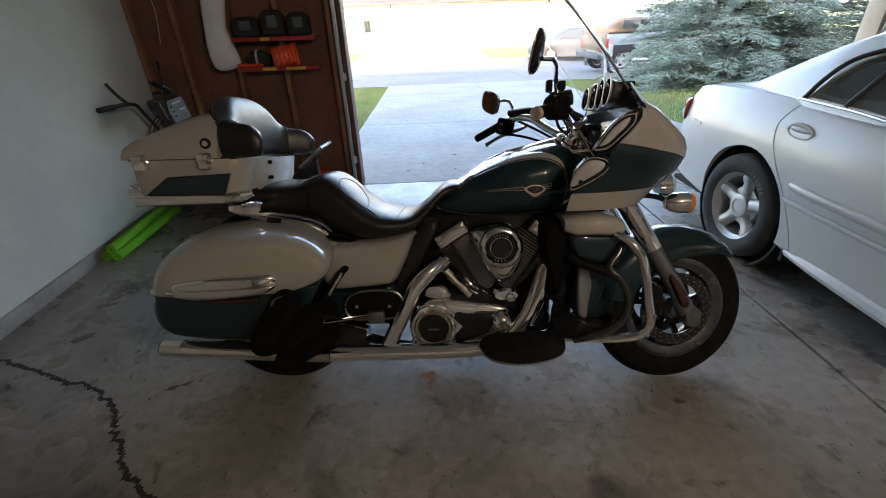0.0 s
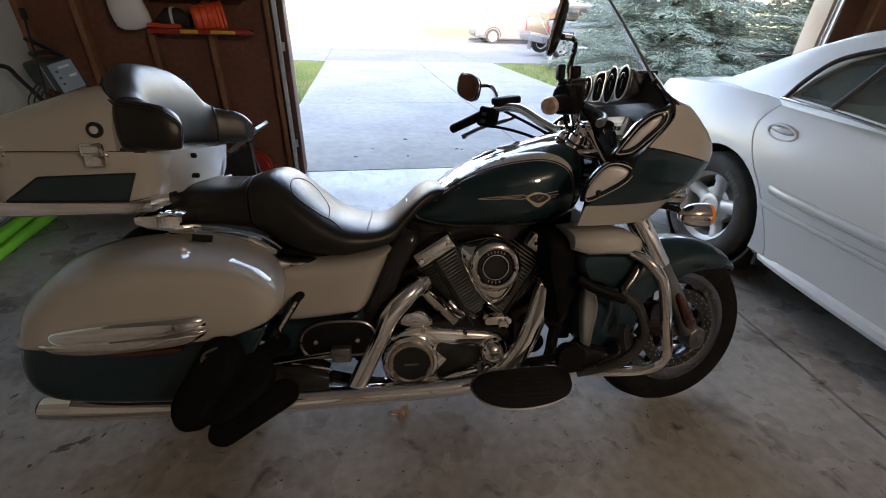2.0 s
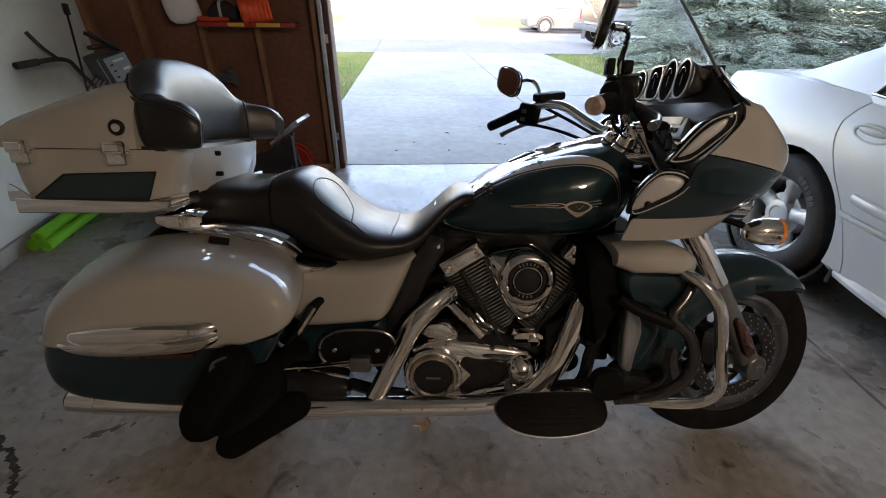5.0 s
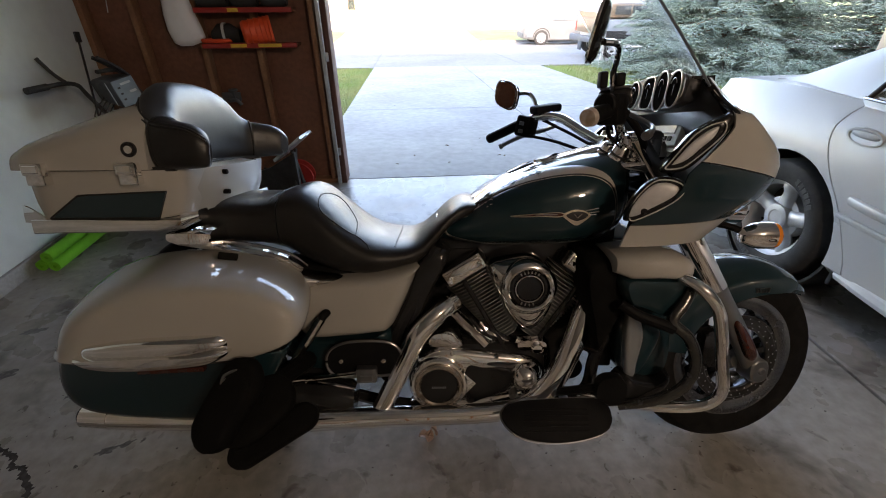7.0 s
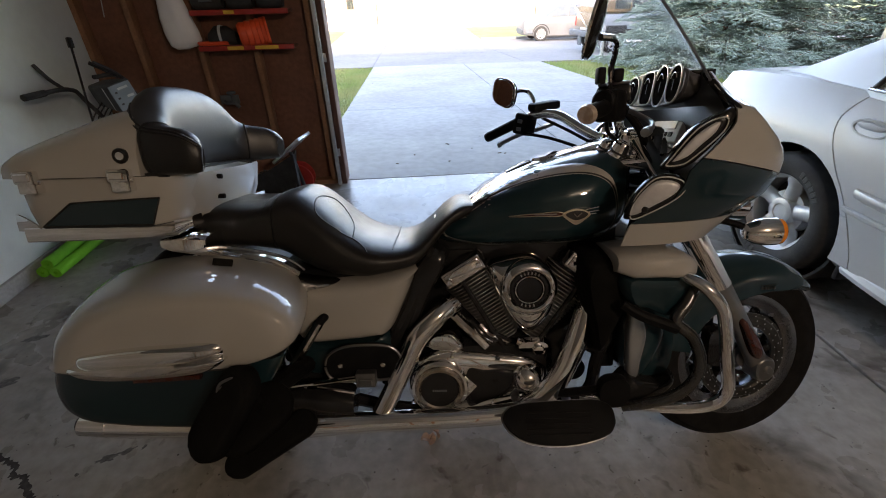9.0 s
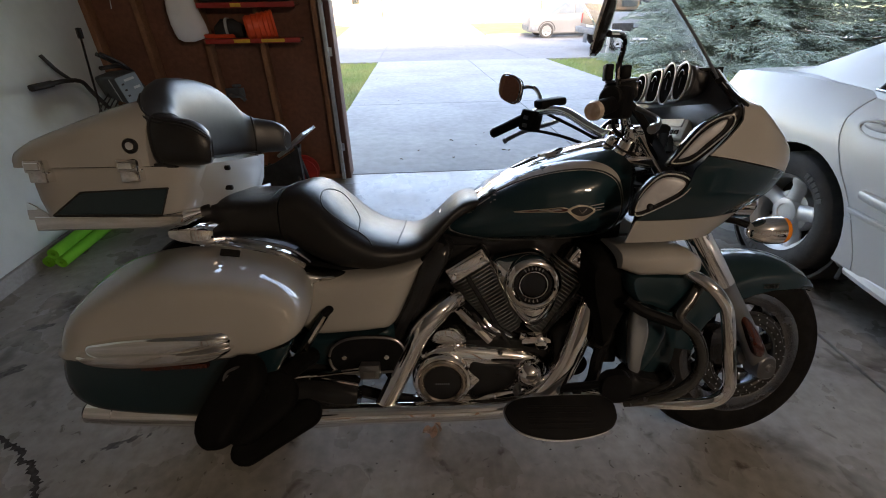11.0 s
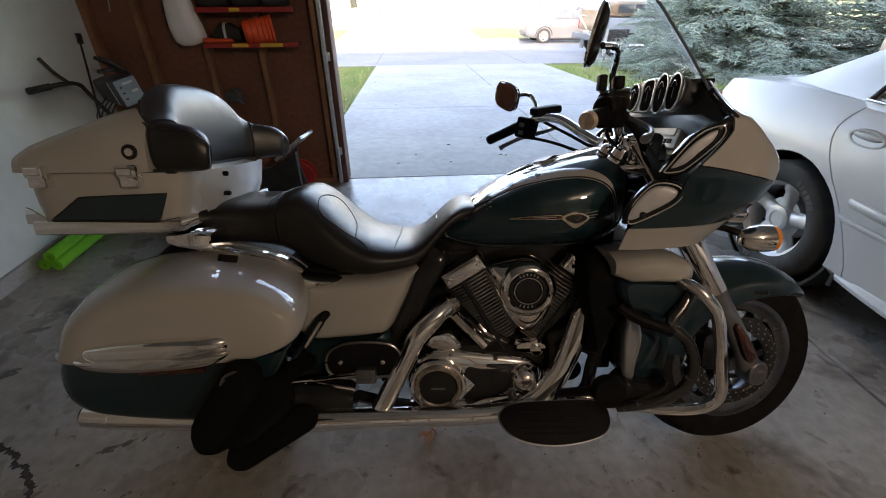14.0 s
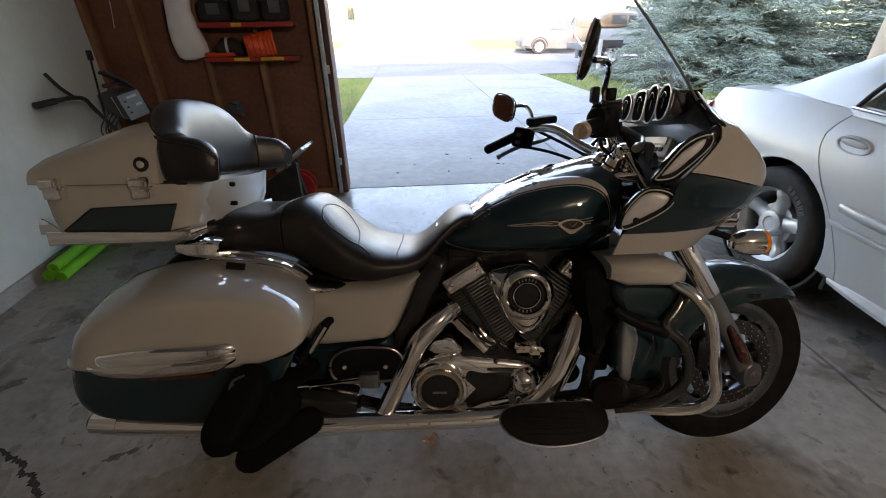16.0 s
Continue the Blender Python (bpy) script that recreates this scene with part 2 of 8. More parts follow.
def dome(outline, centre, y0, y1, n=48, rings=9, p=0.35, q=1.0, closed_back=True, linear=False, lip=0.0):
    """A pod: the outline in x and z stands at y0 and closes over a rounded face at y1."""
    pts = [(a, 0, b) for a, b in outline]
    line = [Vector(v) for v in pts] if linear else smooth_line(pts, n, True)
    c = Vector((centre[0], 0, centre[1]))
    out = []
    for i in range(rings + 1):
        a = min(i / rings, 0.985) * math.pi / 2
        s, h = math.cos(a) ** p, math.sin(a) ** q
        out.append([Vector((c.x + (v.x - c.x) * s, y0 + (y1 - y0) * h, c.z + (v.z - c.z) * s)) for v in line])
    if lip:
        # tuck the inner edge in, so that the pod is rounded on both sides
        step = (y1 - y0) * 0.16
        tucked = []
        for k in range(5):
            s = 1 - lip * (1 - math.sin(k / 5 * math.pi / 2))
            tucked.append([Vector((c.x + (v.x - c.x) * s, y0 - step + step * k / 5, c.z + (v.z - c.z) * s)) for v in line])
        out = tucked + out
    # close the face towards the centre
    last = out[-1]
    for s in (0.6, 0.25):
        out.append([Vector((c.x + (v.x - c.x) * s, y1, c.z + (v.z - c.z) * s)) for v in last])
    return skin(out, cap0=closed_back)


def superloft(stations, n=28, axis="x", e=2.6):
    """Rounded body through stations (pos, centre a, centre b, half a, half b[, exponent]) with a, b the other two axes."""
    rings = []
    for st in stations:
        pos, ca, cb, ha, hb = st[:5]
        ex = st[5] if len(st) > 5 else e
        ring = []
        for k in range(n):
            t = 2 * math.pi * k / n
            cu, su = math.cos(t), math.sin(t)
            a = ca + ha * math.copysign(abs(cu) ** (2 / ex), cu)
            b = cb + hb * math.copysign(abs(su) ** (2 / ex), su)
            ring.append(Vector({"x": (pos, a, b), "y": (a, pos, b), "z": (a, b, pos)}[axis]))
        rings.append(ring)
    return skin(rings)


def lerp_table(tab, x):
    for (a, u), (b, v) in zip(tab, tab[1:]):
        if x <= b:
            f = max(0.0, (x - a) / (b - a))
            return u + (v - u) * f
    return tab[-1][1]


def carve(ob, cutters):
    """Cuts closed meshes out of ob for good."""
    for c in cutters:
        me = bpy.data.meshes.new("cutter")
        bmesh.ops.recalc_face_normals(c, faces=c.faces[:])
        c.to_mesh(me)
        c.free()
        co = new("cutter", me)
        co.parent = ob.parent
        bpy.context.view_layer.update()
        mod = ob.modifiers.new("cut", "BOOLEAN")
        mod.object, mod.operation, mod.solver = co, "DIFFERENCE", "EXACT"
        dg = bpy.context.evaluated_depsgraph_get()
        res = bpy.data.meshes.new_from_object(ob.evaluated_get(dg))
        ob.modifiers.clear()
        ob.data = res
        bpy.data.objects.remove(co)
    return ob


# ---- garage ----
DOOR_Y, DOOR_L, DOOR_R, WALL_L, WALL_R, BACK_Y, CEIL = 4.24, -0.75, 3.80, -2.44, 5.60, -3.40, 2.62


def structure(ob, label, category):
    return tagged(ob, label, category, kind="structure")


floor = structure(empty("floor"), "stained grey concrete garage floor with a long crack", "floor")
bed = part("floor_bed", box(WALL_L - 0.1, BACK_Y - 0.1, -0.16, WALL_R + 0.1, DOOR_Y + 0.02, -0.03), M_JOINT, floor)
for xa, xb in ((WALL_L - 0.02, 1.633), (1.648, WALL_R + 0.02)):
    part("slab", box(xa, BACK_Y - 0.02, -0.032, xb, DOOR_Y - 0.005, 0.0, 0.003, 1), M_FLOOR, floor)
wall_west = structure(part("wall_west", box(WALL_L - 0.12, 1.6, 0.09, WALL_L, DOOR_Y, CEIL), M_DRYWALL),
                      "scuffed white drywall garage wall", "wall")
# unseen rear stretch, split off in a duller tone to temper reflections
structure(part("wall_west_back", box(WALL_L - 0.12, BACK_Y, 0.09, WALL_L, 1.6, CEIL), M_BLOCK), "unseen rear side wall, grey-brown to temper reflections", "wall")
curb = structure(part("foundation_curb", box(WALL_L - 0.14, BACK_Y, -0.02, WALL_L + 0.018, DOOR_Y, 0.088, 0.006), M_CURB),
                 "rough grey concrete foundation curb along the wall", "curb")
wall_east = structure(part("wall_east", box(WALL_R, BACK_Y, 0, WALL_R + 0.12, DOOR_Y, CEIL), M_DRYWALL), "plain white drywall garage wall", "wall")
wall_south = structure(part("wall_south", box(WALL_L - 0.12, BACK_Y - 0.12, 0, WALL_R + 0.12, BACK_Y, CEIL), M_BLOCK),
                       "unseen grey-brown back wall with studs added for reflections", "wall")
# unseen studs, added to put streaks into the chrome's reflections
for xs in [WALL_L + 0.15 + 0.61 * i for i in range(13)]:
    part("stud", box(xs - 0.019, BACK_Y + 0.002, 0.0, xs + 0.019, BACK_Y + 0.09, CEIL - 0.002, 0.003), M_STUD, wall_south)
ceiling = structure(part("ceiling", box(WALL_L - 0.12, BACK_Y - 0.12, CEIL, WALL_R + 0.12, DOOR_Y + 0.2, CEIL + 0.08), M_CEIL), "brown-grey garage ceiling board", "ceiling")
wall_north = structure(empty("wall_north"), "unfinished front wall of dark brown fibreboard between pine studs", "wall")
for xa, xb in ((WALL_L, DOOR_L - 0.02), (DOOR_R + 0.02, WALL_R)):
    part("sheathing", box(xa, DOOR_Y + 0.015, 0, xb, DOOR_Y + 0.05, CEIL), M_SHEATH, wall_north)
    part("siding", box(xa - (0.2 if xa < 0 else 0.0), DOOR_Y + 0.052, -0.2, xb + (0.0 if xa < 0 else 0.2), DOOR_Y + 0.09, CEIL + 0.3), M_SIDING, wall_north)
    part("bottom_plate", box(xa, DOOR_Y - 0.075, 0.0, xb, DOOR_Y + 0.013, 0.038, 0.003), M_STUD, wall_north)
part("header", box(DOOR_L - 0.02, DOOR_Y - 0.05, 2.42, DOOR_R + 0.02, DOOR_Y + 0.09, CEIL), M_STUD, wall_north)
for xs in (-2.42, -2.08, -1.66, -1.27, -0.86, 3.90, 4.30, 4.70, 5.10, 5.50):
    part("stud", box(xs - 0.019, DOOR_Y - 0.075, 0.04, xs + 0.019, DOOR_Y + 0.013, CEIL, 0.003), M_STUD, wall_north)
for k, xs in enumerate((DOOR_L - 0.019, DOOR_R + 0.019)):
    jamb = structure(part("door_jamb", box(xs - 0.019, DOOR_Y - 0.085, 0.0, xs + 0.019, DOOR_Y + 0.10, 2.42, 0.003), M_JAMB if k == 0 else M_TRIM),
                     "wooden jamb of the wide garage door opening", "door jamb")
    s = -1 if k == 0 else 1
    trim = structure(part("trim", box(xs - 0.02 + s * 0.06, DOOR_Y + 0.092, -0.05, xs + 0.02 + s * 0.06, DOOR_Y + 0.115, 2.45, 0.003), M_JAMB if k == 0 else M_TRIM), "painted outer door casing", "trim")
    # galvanised door track: a folded channel with brackets
    track = tagged(empty("door_track", pose(xs + s * 0.022, DOOR_Y - 0.135, 0)), "galvanised steel garage door track on the jamb", "door track")
    ch = joined(box(-0.002, -0.016, 0.02, 0.002, 0.026, 2.42), box(-0.022, -0.018, 0.02, 0.002, -0.014, 2.42), box(-0.022, 0.026, 0.02, 0.002, 0.030, 2.42))
    part("channel", ch, M_GALV, track, smooth=False)
    for zb in (0.28, 1.0, 1.75):
        br = joined(box(-0.02, 0.03, zb - 0.03, 0.02, 0.05, zb + 0.03, 0.003), lathe([(0, 0.0), (0.009, 0.0), (0.009, 0.012), (0, 0.012)], 8, "y", (0, 0.018, zb)))
        part("bracket", br, M_GALV, track)

# crack through the floor
rng = random.Random(4)
crack_way = smooth_line([(-2.40, 1.95, 0), (-2.28, 1.905, 0), (-1.99, 1.80, 0), (-1.89, 1.745, 0), (-1.70, 1.69, 0), (-1.60, 1.62, 0), (-1.50, 1.54, 0), (-1.45, 1.44, 0), (-1.37, 1.36, 0),
                         (-1.32, 1.28, 0), (-1.24, 1.21, 0), (-1.13, 1.13, 0), (-0.95, 0.98, 0), (-0.80, 0.80, 0)], 240)
verts, faces = [], []
for i, p in enumerate(crack_way):
    d = (crack_way[min(i + 1, 239)] - crack_way[max(i - 1, 0)]).normalized()
    nrm = Vector((-d.y, d.x, 0))
    w = 0.0065 + 0.009 * abs(noise.noise(Vector((i * 0.21, 3.1, 0)))) + rng.uniform(0, 0.006)
    off = nrm * (rng.uniform(-0.007, 0.007) + 0.018 * noise.noise(Vector((i * 0.17, 0, 0))))
    verts += [p + off + nrm * w + Vector((0, 0, 0.0015)), p + off - nrm * w * rng.uniform(0.5, 1.2) + Vector((0, 0, 0.0015))]
    if i:
        faces.append((2 * i - 2, 2 * i - 1, 2 * i + 1, 2 * i))
tagged(raw("floor_crack", verts, faces, M_DIRT, floor), kind="stuff")

# dark smears and grit on the slab
def smear(cx, cy, ln, wd, turn, seed):
    r = random.Random(seed)
    n = 22
    line = []
    for k in range(n):
        a = 2 * math.pi * k / n
        q = r.uniform(0.55, 1.1)
        x, y = ln * q * math.cos(a), wd * q * math.sin(a)
        line.append((cx + x * math.cos(turn) - y * math.sin(turn), cy + x * math.sin(turn) + y * math.cos(turn), 0.0012))
    return raw("stain", [(cx, cy, 0.0016)] + line, [(0, 1 + k, 1 + (k + 1) % n) for k in range(n)], M_STAIN, floor)


for args in ((-1.318, 1.655, 0.045, 0.016, 0.35, 1), (-1.262, 1.678, 0.030, 0.012, 0.5, 2), (-1.21, 1.69, 0.014, 0.007, 1.2, 3), (-1.39, 1.60, 0.010, 0.007, 0.2, 4), (-1.98, 2.05, 0.07, 0.03, 0.6, 5), (-2.05, 2.35, 0.06, 0.025, 0.3, 6), (-1.62, 1.92, 0.02, 0.01, 0.9, 7)):
    smear(*args)
rng = random.Random(12)
gv, gf = [], []
for _ in range(420):
    x, y, q = rng.uniform(-2.3, 1.5), rng.uniform(0.75, 2.9), rng.uniform(0.0012, 0.0038)
    b0 = len(gv)
    for k in range(4):
        a = k * math.pi / 2 + rng.uniform(-0.5, 0.5)
        gv.append((x + q * math.cos(a) * rng.uniform(0.5, 2.0), y + q * math.sin(a), 0.0005))
    gv.append((x, y, q * 0.7))
    gf += [(b0 + k, b0 + (k + 1) % 4, b0 + 4) for k in range(4)]
tagged(raw("grit", gv, gf, M_DIRT, floor), kind="stuff")

# bare bulb in a holder under the ceiling, behind the viewer
lampholder = tagged(empty("ceiling_lamp", pose(1.15, -0.75, 2.62)), "white ceiling lampholder with a bare warm bulb", "ceiling lamp")
part("holder", lathe([(0, 0), (0.06, 0), (0.06, -0.02), (0.03, -0.05), (0.024, -0.09), (0, -0.09)], 24, "z"), M_DRYWALL, lampholder)
bulb = part("bulb", lathe([(0, -0.09), (0.016, -0.10), (0.03, -0.135), (0.03, -0.155), (0.018, -0.18), (0, -0.186)], 24, "z"), M_BULB, lampholder)


# ---- outdoors ----
def lie(x, y):
    """Height of the ground: level indoors, down the drive to the street and up again behind it."""
    if y < 4.3:
        return -0.03
    z = -0.042 * (min(y, 25.5) - 4.25)
    if y > 26.5:
        z += 0.016 * (min(y, 36) - 26.5)
    return z


ys = [-220, -60, -6, 4.24, 4.31] + [4.31 + 0.6 * i for i in range(1, 50)] + [40, 60, 120, 260, 700]
xs = [-600, -120, -40, -16] + [-12 + 1.0 * i for i in range(37)] + [30, 60, 160, 600]
verts = [(x, y, (lie(x, y) - 0.045) if y > 4.3 else -0.2) for y in ys for x in xs]
nx = len(xs)
faces = [(j * nx + i, j * nx + i + 1, (j + 1) * nx + i + 1, (j + 1) * nx + i) for j in range(len(ys) - 1) for i in range(nx - 1)]
ground = structure(raw("ground", verts, faces, M_GRASS), "lawn with short green and straw-coloured grass", "ground")


def strip(x0, x1, y0, y1, lift, thick, n=4, gap=0.006):
    """A paving slab that follows the slope of the ground."""
    rings = []
    for i in range(n + 1):
        y = y0 + gap + (y1 - y0 - 2 * gap) * i / n
        z = lie(0, max(y, 4.32)) + lift
        rings.append([Vector((x0 + gap, y, z)), Vector((x1 - gap, y, z)), Vector((x1 - gap, y, z - thick)), Vector((x0 + gap, y, z - thick))])
    return skin(rings)


drive = structure(empty("driveway"), "pale grey concrete driveway in jointed slabs", "driveway")
part("joint_bed", strip(-1.14, 3.68, 4.25, 14.1, -0.025, 0.05, 8), M_JOINT, drive, smooth=False)
for ya, yb in ((4.25, 7.5), (7.5, 10.8), (10.8, 14.1)):
    for xa, xb in ((-1.16, 1.45), (1.45, 3.70)):
        part("slab", strip(xa, xb, ya, yb, 0.0, 0.03), M_DRIVE, drive, smooth=False)
road = structure(empty("road"), "pale concrete residential street", "road")
part("joint_bed", strip(-60, 60, 14.15, 26.3, -0.05, 0.05, 8), M_JOINT, road, smooth=False)
for i in range(-10, 12):
    for ya, yb in ((14.1, 18.2), (18.2, 22.3), (22.3, 26.4)):
        part("slab", strip(i * 4.5 - 1.2, i * 4.5 + 3.3, ya, yb, -0.012, 0.03), M_ROAD, road, smooth=False)
for xa, xb, ya in ((-45, -1.5, 14.0), (4.0, 54, 14.0), (-45, -4.2, 26.4), (3.9, 54, 26.4)):
    structure(part("kerb", strip(xa, xb, ya, ya + 0.16, 0.10 if ya > 20 else 0.004, 0.2, 1), M_ROAD, smooth=False), "low concrete kerb along the street", "kerb")
fardrive = structure(part("far_drive", strip(-4.2, 3.9, 26.4, 34.8, 0.0, 0.05, 6), M_APRON, smooth=False), "sunlit concrete drive across the street", "driveway")


def blades(name, x0, x1, y0, y1, count, seed, label):
    r = np.random.RandomState(seed)
    x, y = r.uniform(x0, x1, count), r.uniform(y0, y1, count)
    z = np.array([lie(0, v) - 0.045 for v in y])
    h, a, w = r.uniform(0.03, 0.085, count), r.uniform(0, 6.28, count), r.uniform(0.004, 0.009, count)
    lx, lyy = r.normal(0, 0.025, count), r.normal(0, 0.025, count)
    v = np.zeros((count, 3, 3))
    v[:, 0] = np.stack((x - np.cos(a) * w, y - np.sin(a) * w, z), 1)
    v[:, 1] = np.stack((x + np.cos(a) * w, y + np.sin(a) * w, z), 1)
    v[:, 2] = np.stack((x + lx, y + lyy, z + h), 1)
    f = np.arange(count * 3).reshape(-1, 3)
    return tagged(raw(name, v.reshape(-1, 3).tolist(), f.tolist(), M_BLADE), label, "grass", kind="stuff")


blades("grass", -3.6, -1.15, 5.5, 13.95, 26000, 3, "short lawn grass beside the driveway")
blades("grass", 3.69, 9.5, 5.5, 13.95, 42000, 5, "green lawn grass round the spruce")


def spruce(name, at, height, reach, seed, label, low=95000):
    """A blue spruce: tapered trunk, drooping limbs and brushes of needles."""
    r = np.random.RandomState(seed)
    tree = tagged(empty(name, pose(*at)), label, "tree")
    part("trunk", tube([(0, 0, -0.1), (0.03, 0, height * 0.4), (0, 0.02, height)], 0.17, 10, 12, 0.02), M_BARK, tree)
    limbs, P, D = [], [], []
    count = 300
    for i in range(count):
        f = (i + r.uniform(0, 1)) / count
        z0 = 0.10 + (height * 0.96) * f ** 1.7
        az = i * 2.39996 + r.normal(0, 0.15)
        ln = reach * (1 - z0 / height) ** 0.8 * r.uniform(0.72, 1.08) + 0.1
        droop = r.uniform(0.10, 0.30)
        pts = []
        for k in range(7):
            s = k / 6
            rad = ln * s
            pts.append(Vector((math.cos(az) * rad, math.sin(az) * rad, max(z0 + 0.15 * ln * s - droop * ln * s * s + 0.10 * ln * max(0, s - 0.7), -0.0))))
        limbs.append(tube(pts, 0.022, 5, 0, 0.005))
        side = Vector((-math.sin(az), math.cos(az), 0))
        gap = 0.11 if z0 < 3.2 else 0.16
        s = 0.18
        while s < 1.0:
            # a flat spray: twigs leave the limb by turns to both sides, brushes leave each twig
            k = min(int(s * 6), 5)
            q = pts[k].lerp(pts[k + 1], s * 6 - k)
            along = (pts[k + 1] - pts[k]).normalized()
            for sg in (-1, 1):
                tw = (along * r.uniform(0.6, 1.0) + side * sg * r.uniform(0.55, 0.95) + Vector((0, 0, r.normal(-0.10, 0.14)))).normalized()
                tl = (0.16 + 0.42 * (1 - s) * min(ln, 2.0)) * r.uniform(0.6, 1.15)
                d, flip = 0.02, 1
                while d < tl:
                    sag = Vector((0, 0, -0.28 * d * d))
                    P.append(q + tw * d + sag)
                    flip = -flip
                    D.append((tw + tw.cross(Vector((0, 0, 1))) * flip * r.uniform(0.35, 0.9) + Vector((0, 0, r.normal(-0.02, 0.22)))).normalized())
                    d += r.uniform(0.045, 0.085) * (1 if z0 < 3.2 else 2.0)
            P.append(q)
            D.append(along)
            s += gap / ln * r.uniform(0.7, 1.5)
    part("limb", joined(*limbs), M_TWIG, tree)
    P, D = np.array(P), np.array(D)
    if len(P) > low:
        keep = r.permutation(len(P))[:low]
        P, D = P[keep], D[keep]
    n, K = len(P), 14
    ref = np.tile(np.array((0.0, 0.0, 1.0)), (n, 1))
    A = np.cross(D, ref)
    A /= np.linalg.norm(A, axis=1)[:, None] + 1e-9
    B = np.cross(D, A)
    L = r.uniform(0.085, 0.165, n)
    V = np.zeros((n, K, 3, 3))
    for k in range(K):
        t = r.uniform(0.0, 1.0, n)
        base = P + D * (L * t)[:, None]
        ang = r.uniform(0, 6.283, n)
        rad = np.cos(ang)[:, None] * A + np.sin(ang)[:, None] * B
        out = D * 0.8 + rad
        out /= np.linalg.norm(out, axis=1)[:, None]
        nl = r.uniform(0.026, 0.046, n)
        tw = np.cross(out, D)
        tw /= np.linalg.norm(tw, axis=1)[:, None] + 1e-9
        V[:, k, 0] = base - tw * 0.0065
        V[:, k, 1] = base + tw * 0.0065
        V[:, k, 2] = base + out * nl[:, None]
    # the dense middle of each brush: a slim four-sided spindle
    S = np.zeros((n, 8, 3, 3))
    for k in range(4):
        a0, a1 = 1.5708 * k, 1.5708 * (k + 1)
        mid = P + D * (L * 0.35)[:, None]
        c0 = mid + (A * math.cos(a0) + B * math.sin(a0)) * 0.016
        c1 = mid + (A * math.cos(a1) + B * math.sin(a1)) * 0.016
        S[:, 2 * k, 0], S[:, 2 * k, 1], S[:, 2 * k, 2] = P, c1, c0
        S[:, 2 * k + 1, 0], S[:, 2 * k + 1, 1], S[:, 2 * k + 1, 2] = c0, c1, P + D * (L * 1.12)[:, None]
    V = np.concatenate((V, S), axis=1)
    K += 8
    F = np.arange(n * K * 3).reshape(-1, 3)
    tagged(raw("crown", V.reshape(-1, 3).tolist(), F.tolist(), M_NEEDLE, tree), kind="stuff")
    return tree


spruce("spruce_tree", (7.45, 11.4, lie(0, 11.4) - 0.05), 7.5, 2.85, 11, "dense blue spruce tree with drooping lower limbs by the drive")
spruce("spruce_tree", (10.8, 9.9, lie(0, 9.9) - 0.05), 7.0, 2.7, 23, "second blue spruce tree behind the parked car", 22000)


# ---- the unseen house that the garage belongs to: its roof is added to throw the shade on the drive ----
def unseen_house():
    h = tagged(empty("house"), "unseen house over the garage, gable roof sized to shade the drive", "house")
    # ridge height set by the drive's shade, eave drawn out to cut skylight
    pts = [(5.35, 2.72), (5.35, 2.86), (-1.0, 7.0), (-7.0, 2.86), (-7.0, 2.72)]
    rings = [[Vector((x, y, z)) for y, z in pts] for x in (-9.0, 16.0)]
    part("roof", skin(rings), M_ROOF, h, smooth=False)
    part("gable_wall", box(5.75, -7.0, -0.1, 15.5, 4.2, 2.70), M_SIDING, h, smooth=False)
    return h


unseen_house()


def far_house():
    h = tagged(empty("house", pose(0, 35.0, lie(0, 35.0) - 0.05)), "cream-sided single-storey house in full sun", "house")
    part("wall", box(-16, 0, 0, 14, 8, 3.0), M_SIDING, h, smooth=False)
    part("roof", skin([[Vector((x, y, z)) for y, z in ((-0.6, 2.98), (-0.6, 3.12), (4.0, 4.6), (8.6, 3.12), (8.6, 2.98))] for x in (-16.5, 14.5)]), M_ROOF, h, smooth=False)
    door = part("door", box(-4.30, -0.03, 0.25, -3.45, 0.04, 2.35, 0.01), pbr("brown_door", (0.30, 0.22, 0.15), (0.25, 0.18, 0.12), 3, 0.5), h)
    part("frame", joined(box(-4.42, -0.05, 0.2, -4.31, 0.04, 2.46), box(-3.44, -0.05, 0.2, -3.33, 0.04, 2.46), box(-4.42, -0.05, 2.36, -3.33, 0.04, 2.48)), M_TRIM, door, smooth=False)
    part("pane", box(-4.1, -0.045, 1.3, -3.65, -0.03, 2.2), M_GLASS, door, smooth=False)
    part("step", box(-4.8, -0.9, -0.1, -2.9, 0.0, 0.2, 0.02), M_ROAD, h)
    part("garage_door", joined(*[box(-0.6, -0.03, 0.05 + 0.53 * i, 4.2, 0.02, 0.56 + 0.53 * i, 0.015) for i in range(4)]), pbr("white_door", (0.8, 0.79, 0.76), (0.74, 0.73, 0.7), 2, 0.6), h)
    for x in (-2.10, 9.1):
        part("downspout", joined(box(x - 0.045, -0.10, 0.25, x + 0.045, -0.02, 2.95, 0.008), box(x - 0.045, -0.32, 0.14, x + 0.045, -0.03, 0.24, 0.008)),
             pbr("dark_downspout", (0.10, 0.08, 0.07), (0.08, 0.065, 0.055), 5, 0.5), h)
    return h


far_house()


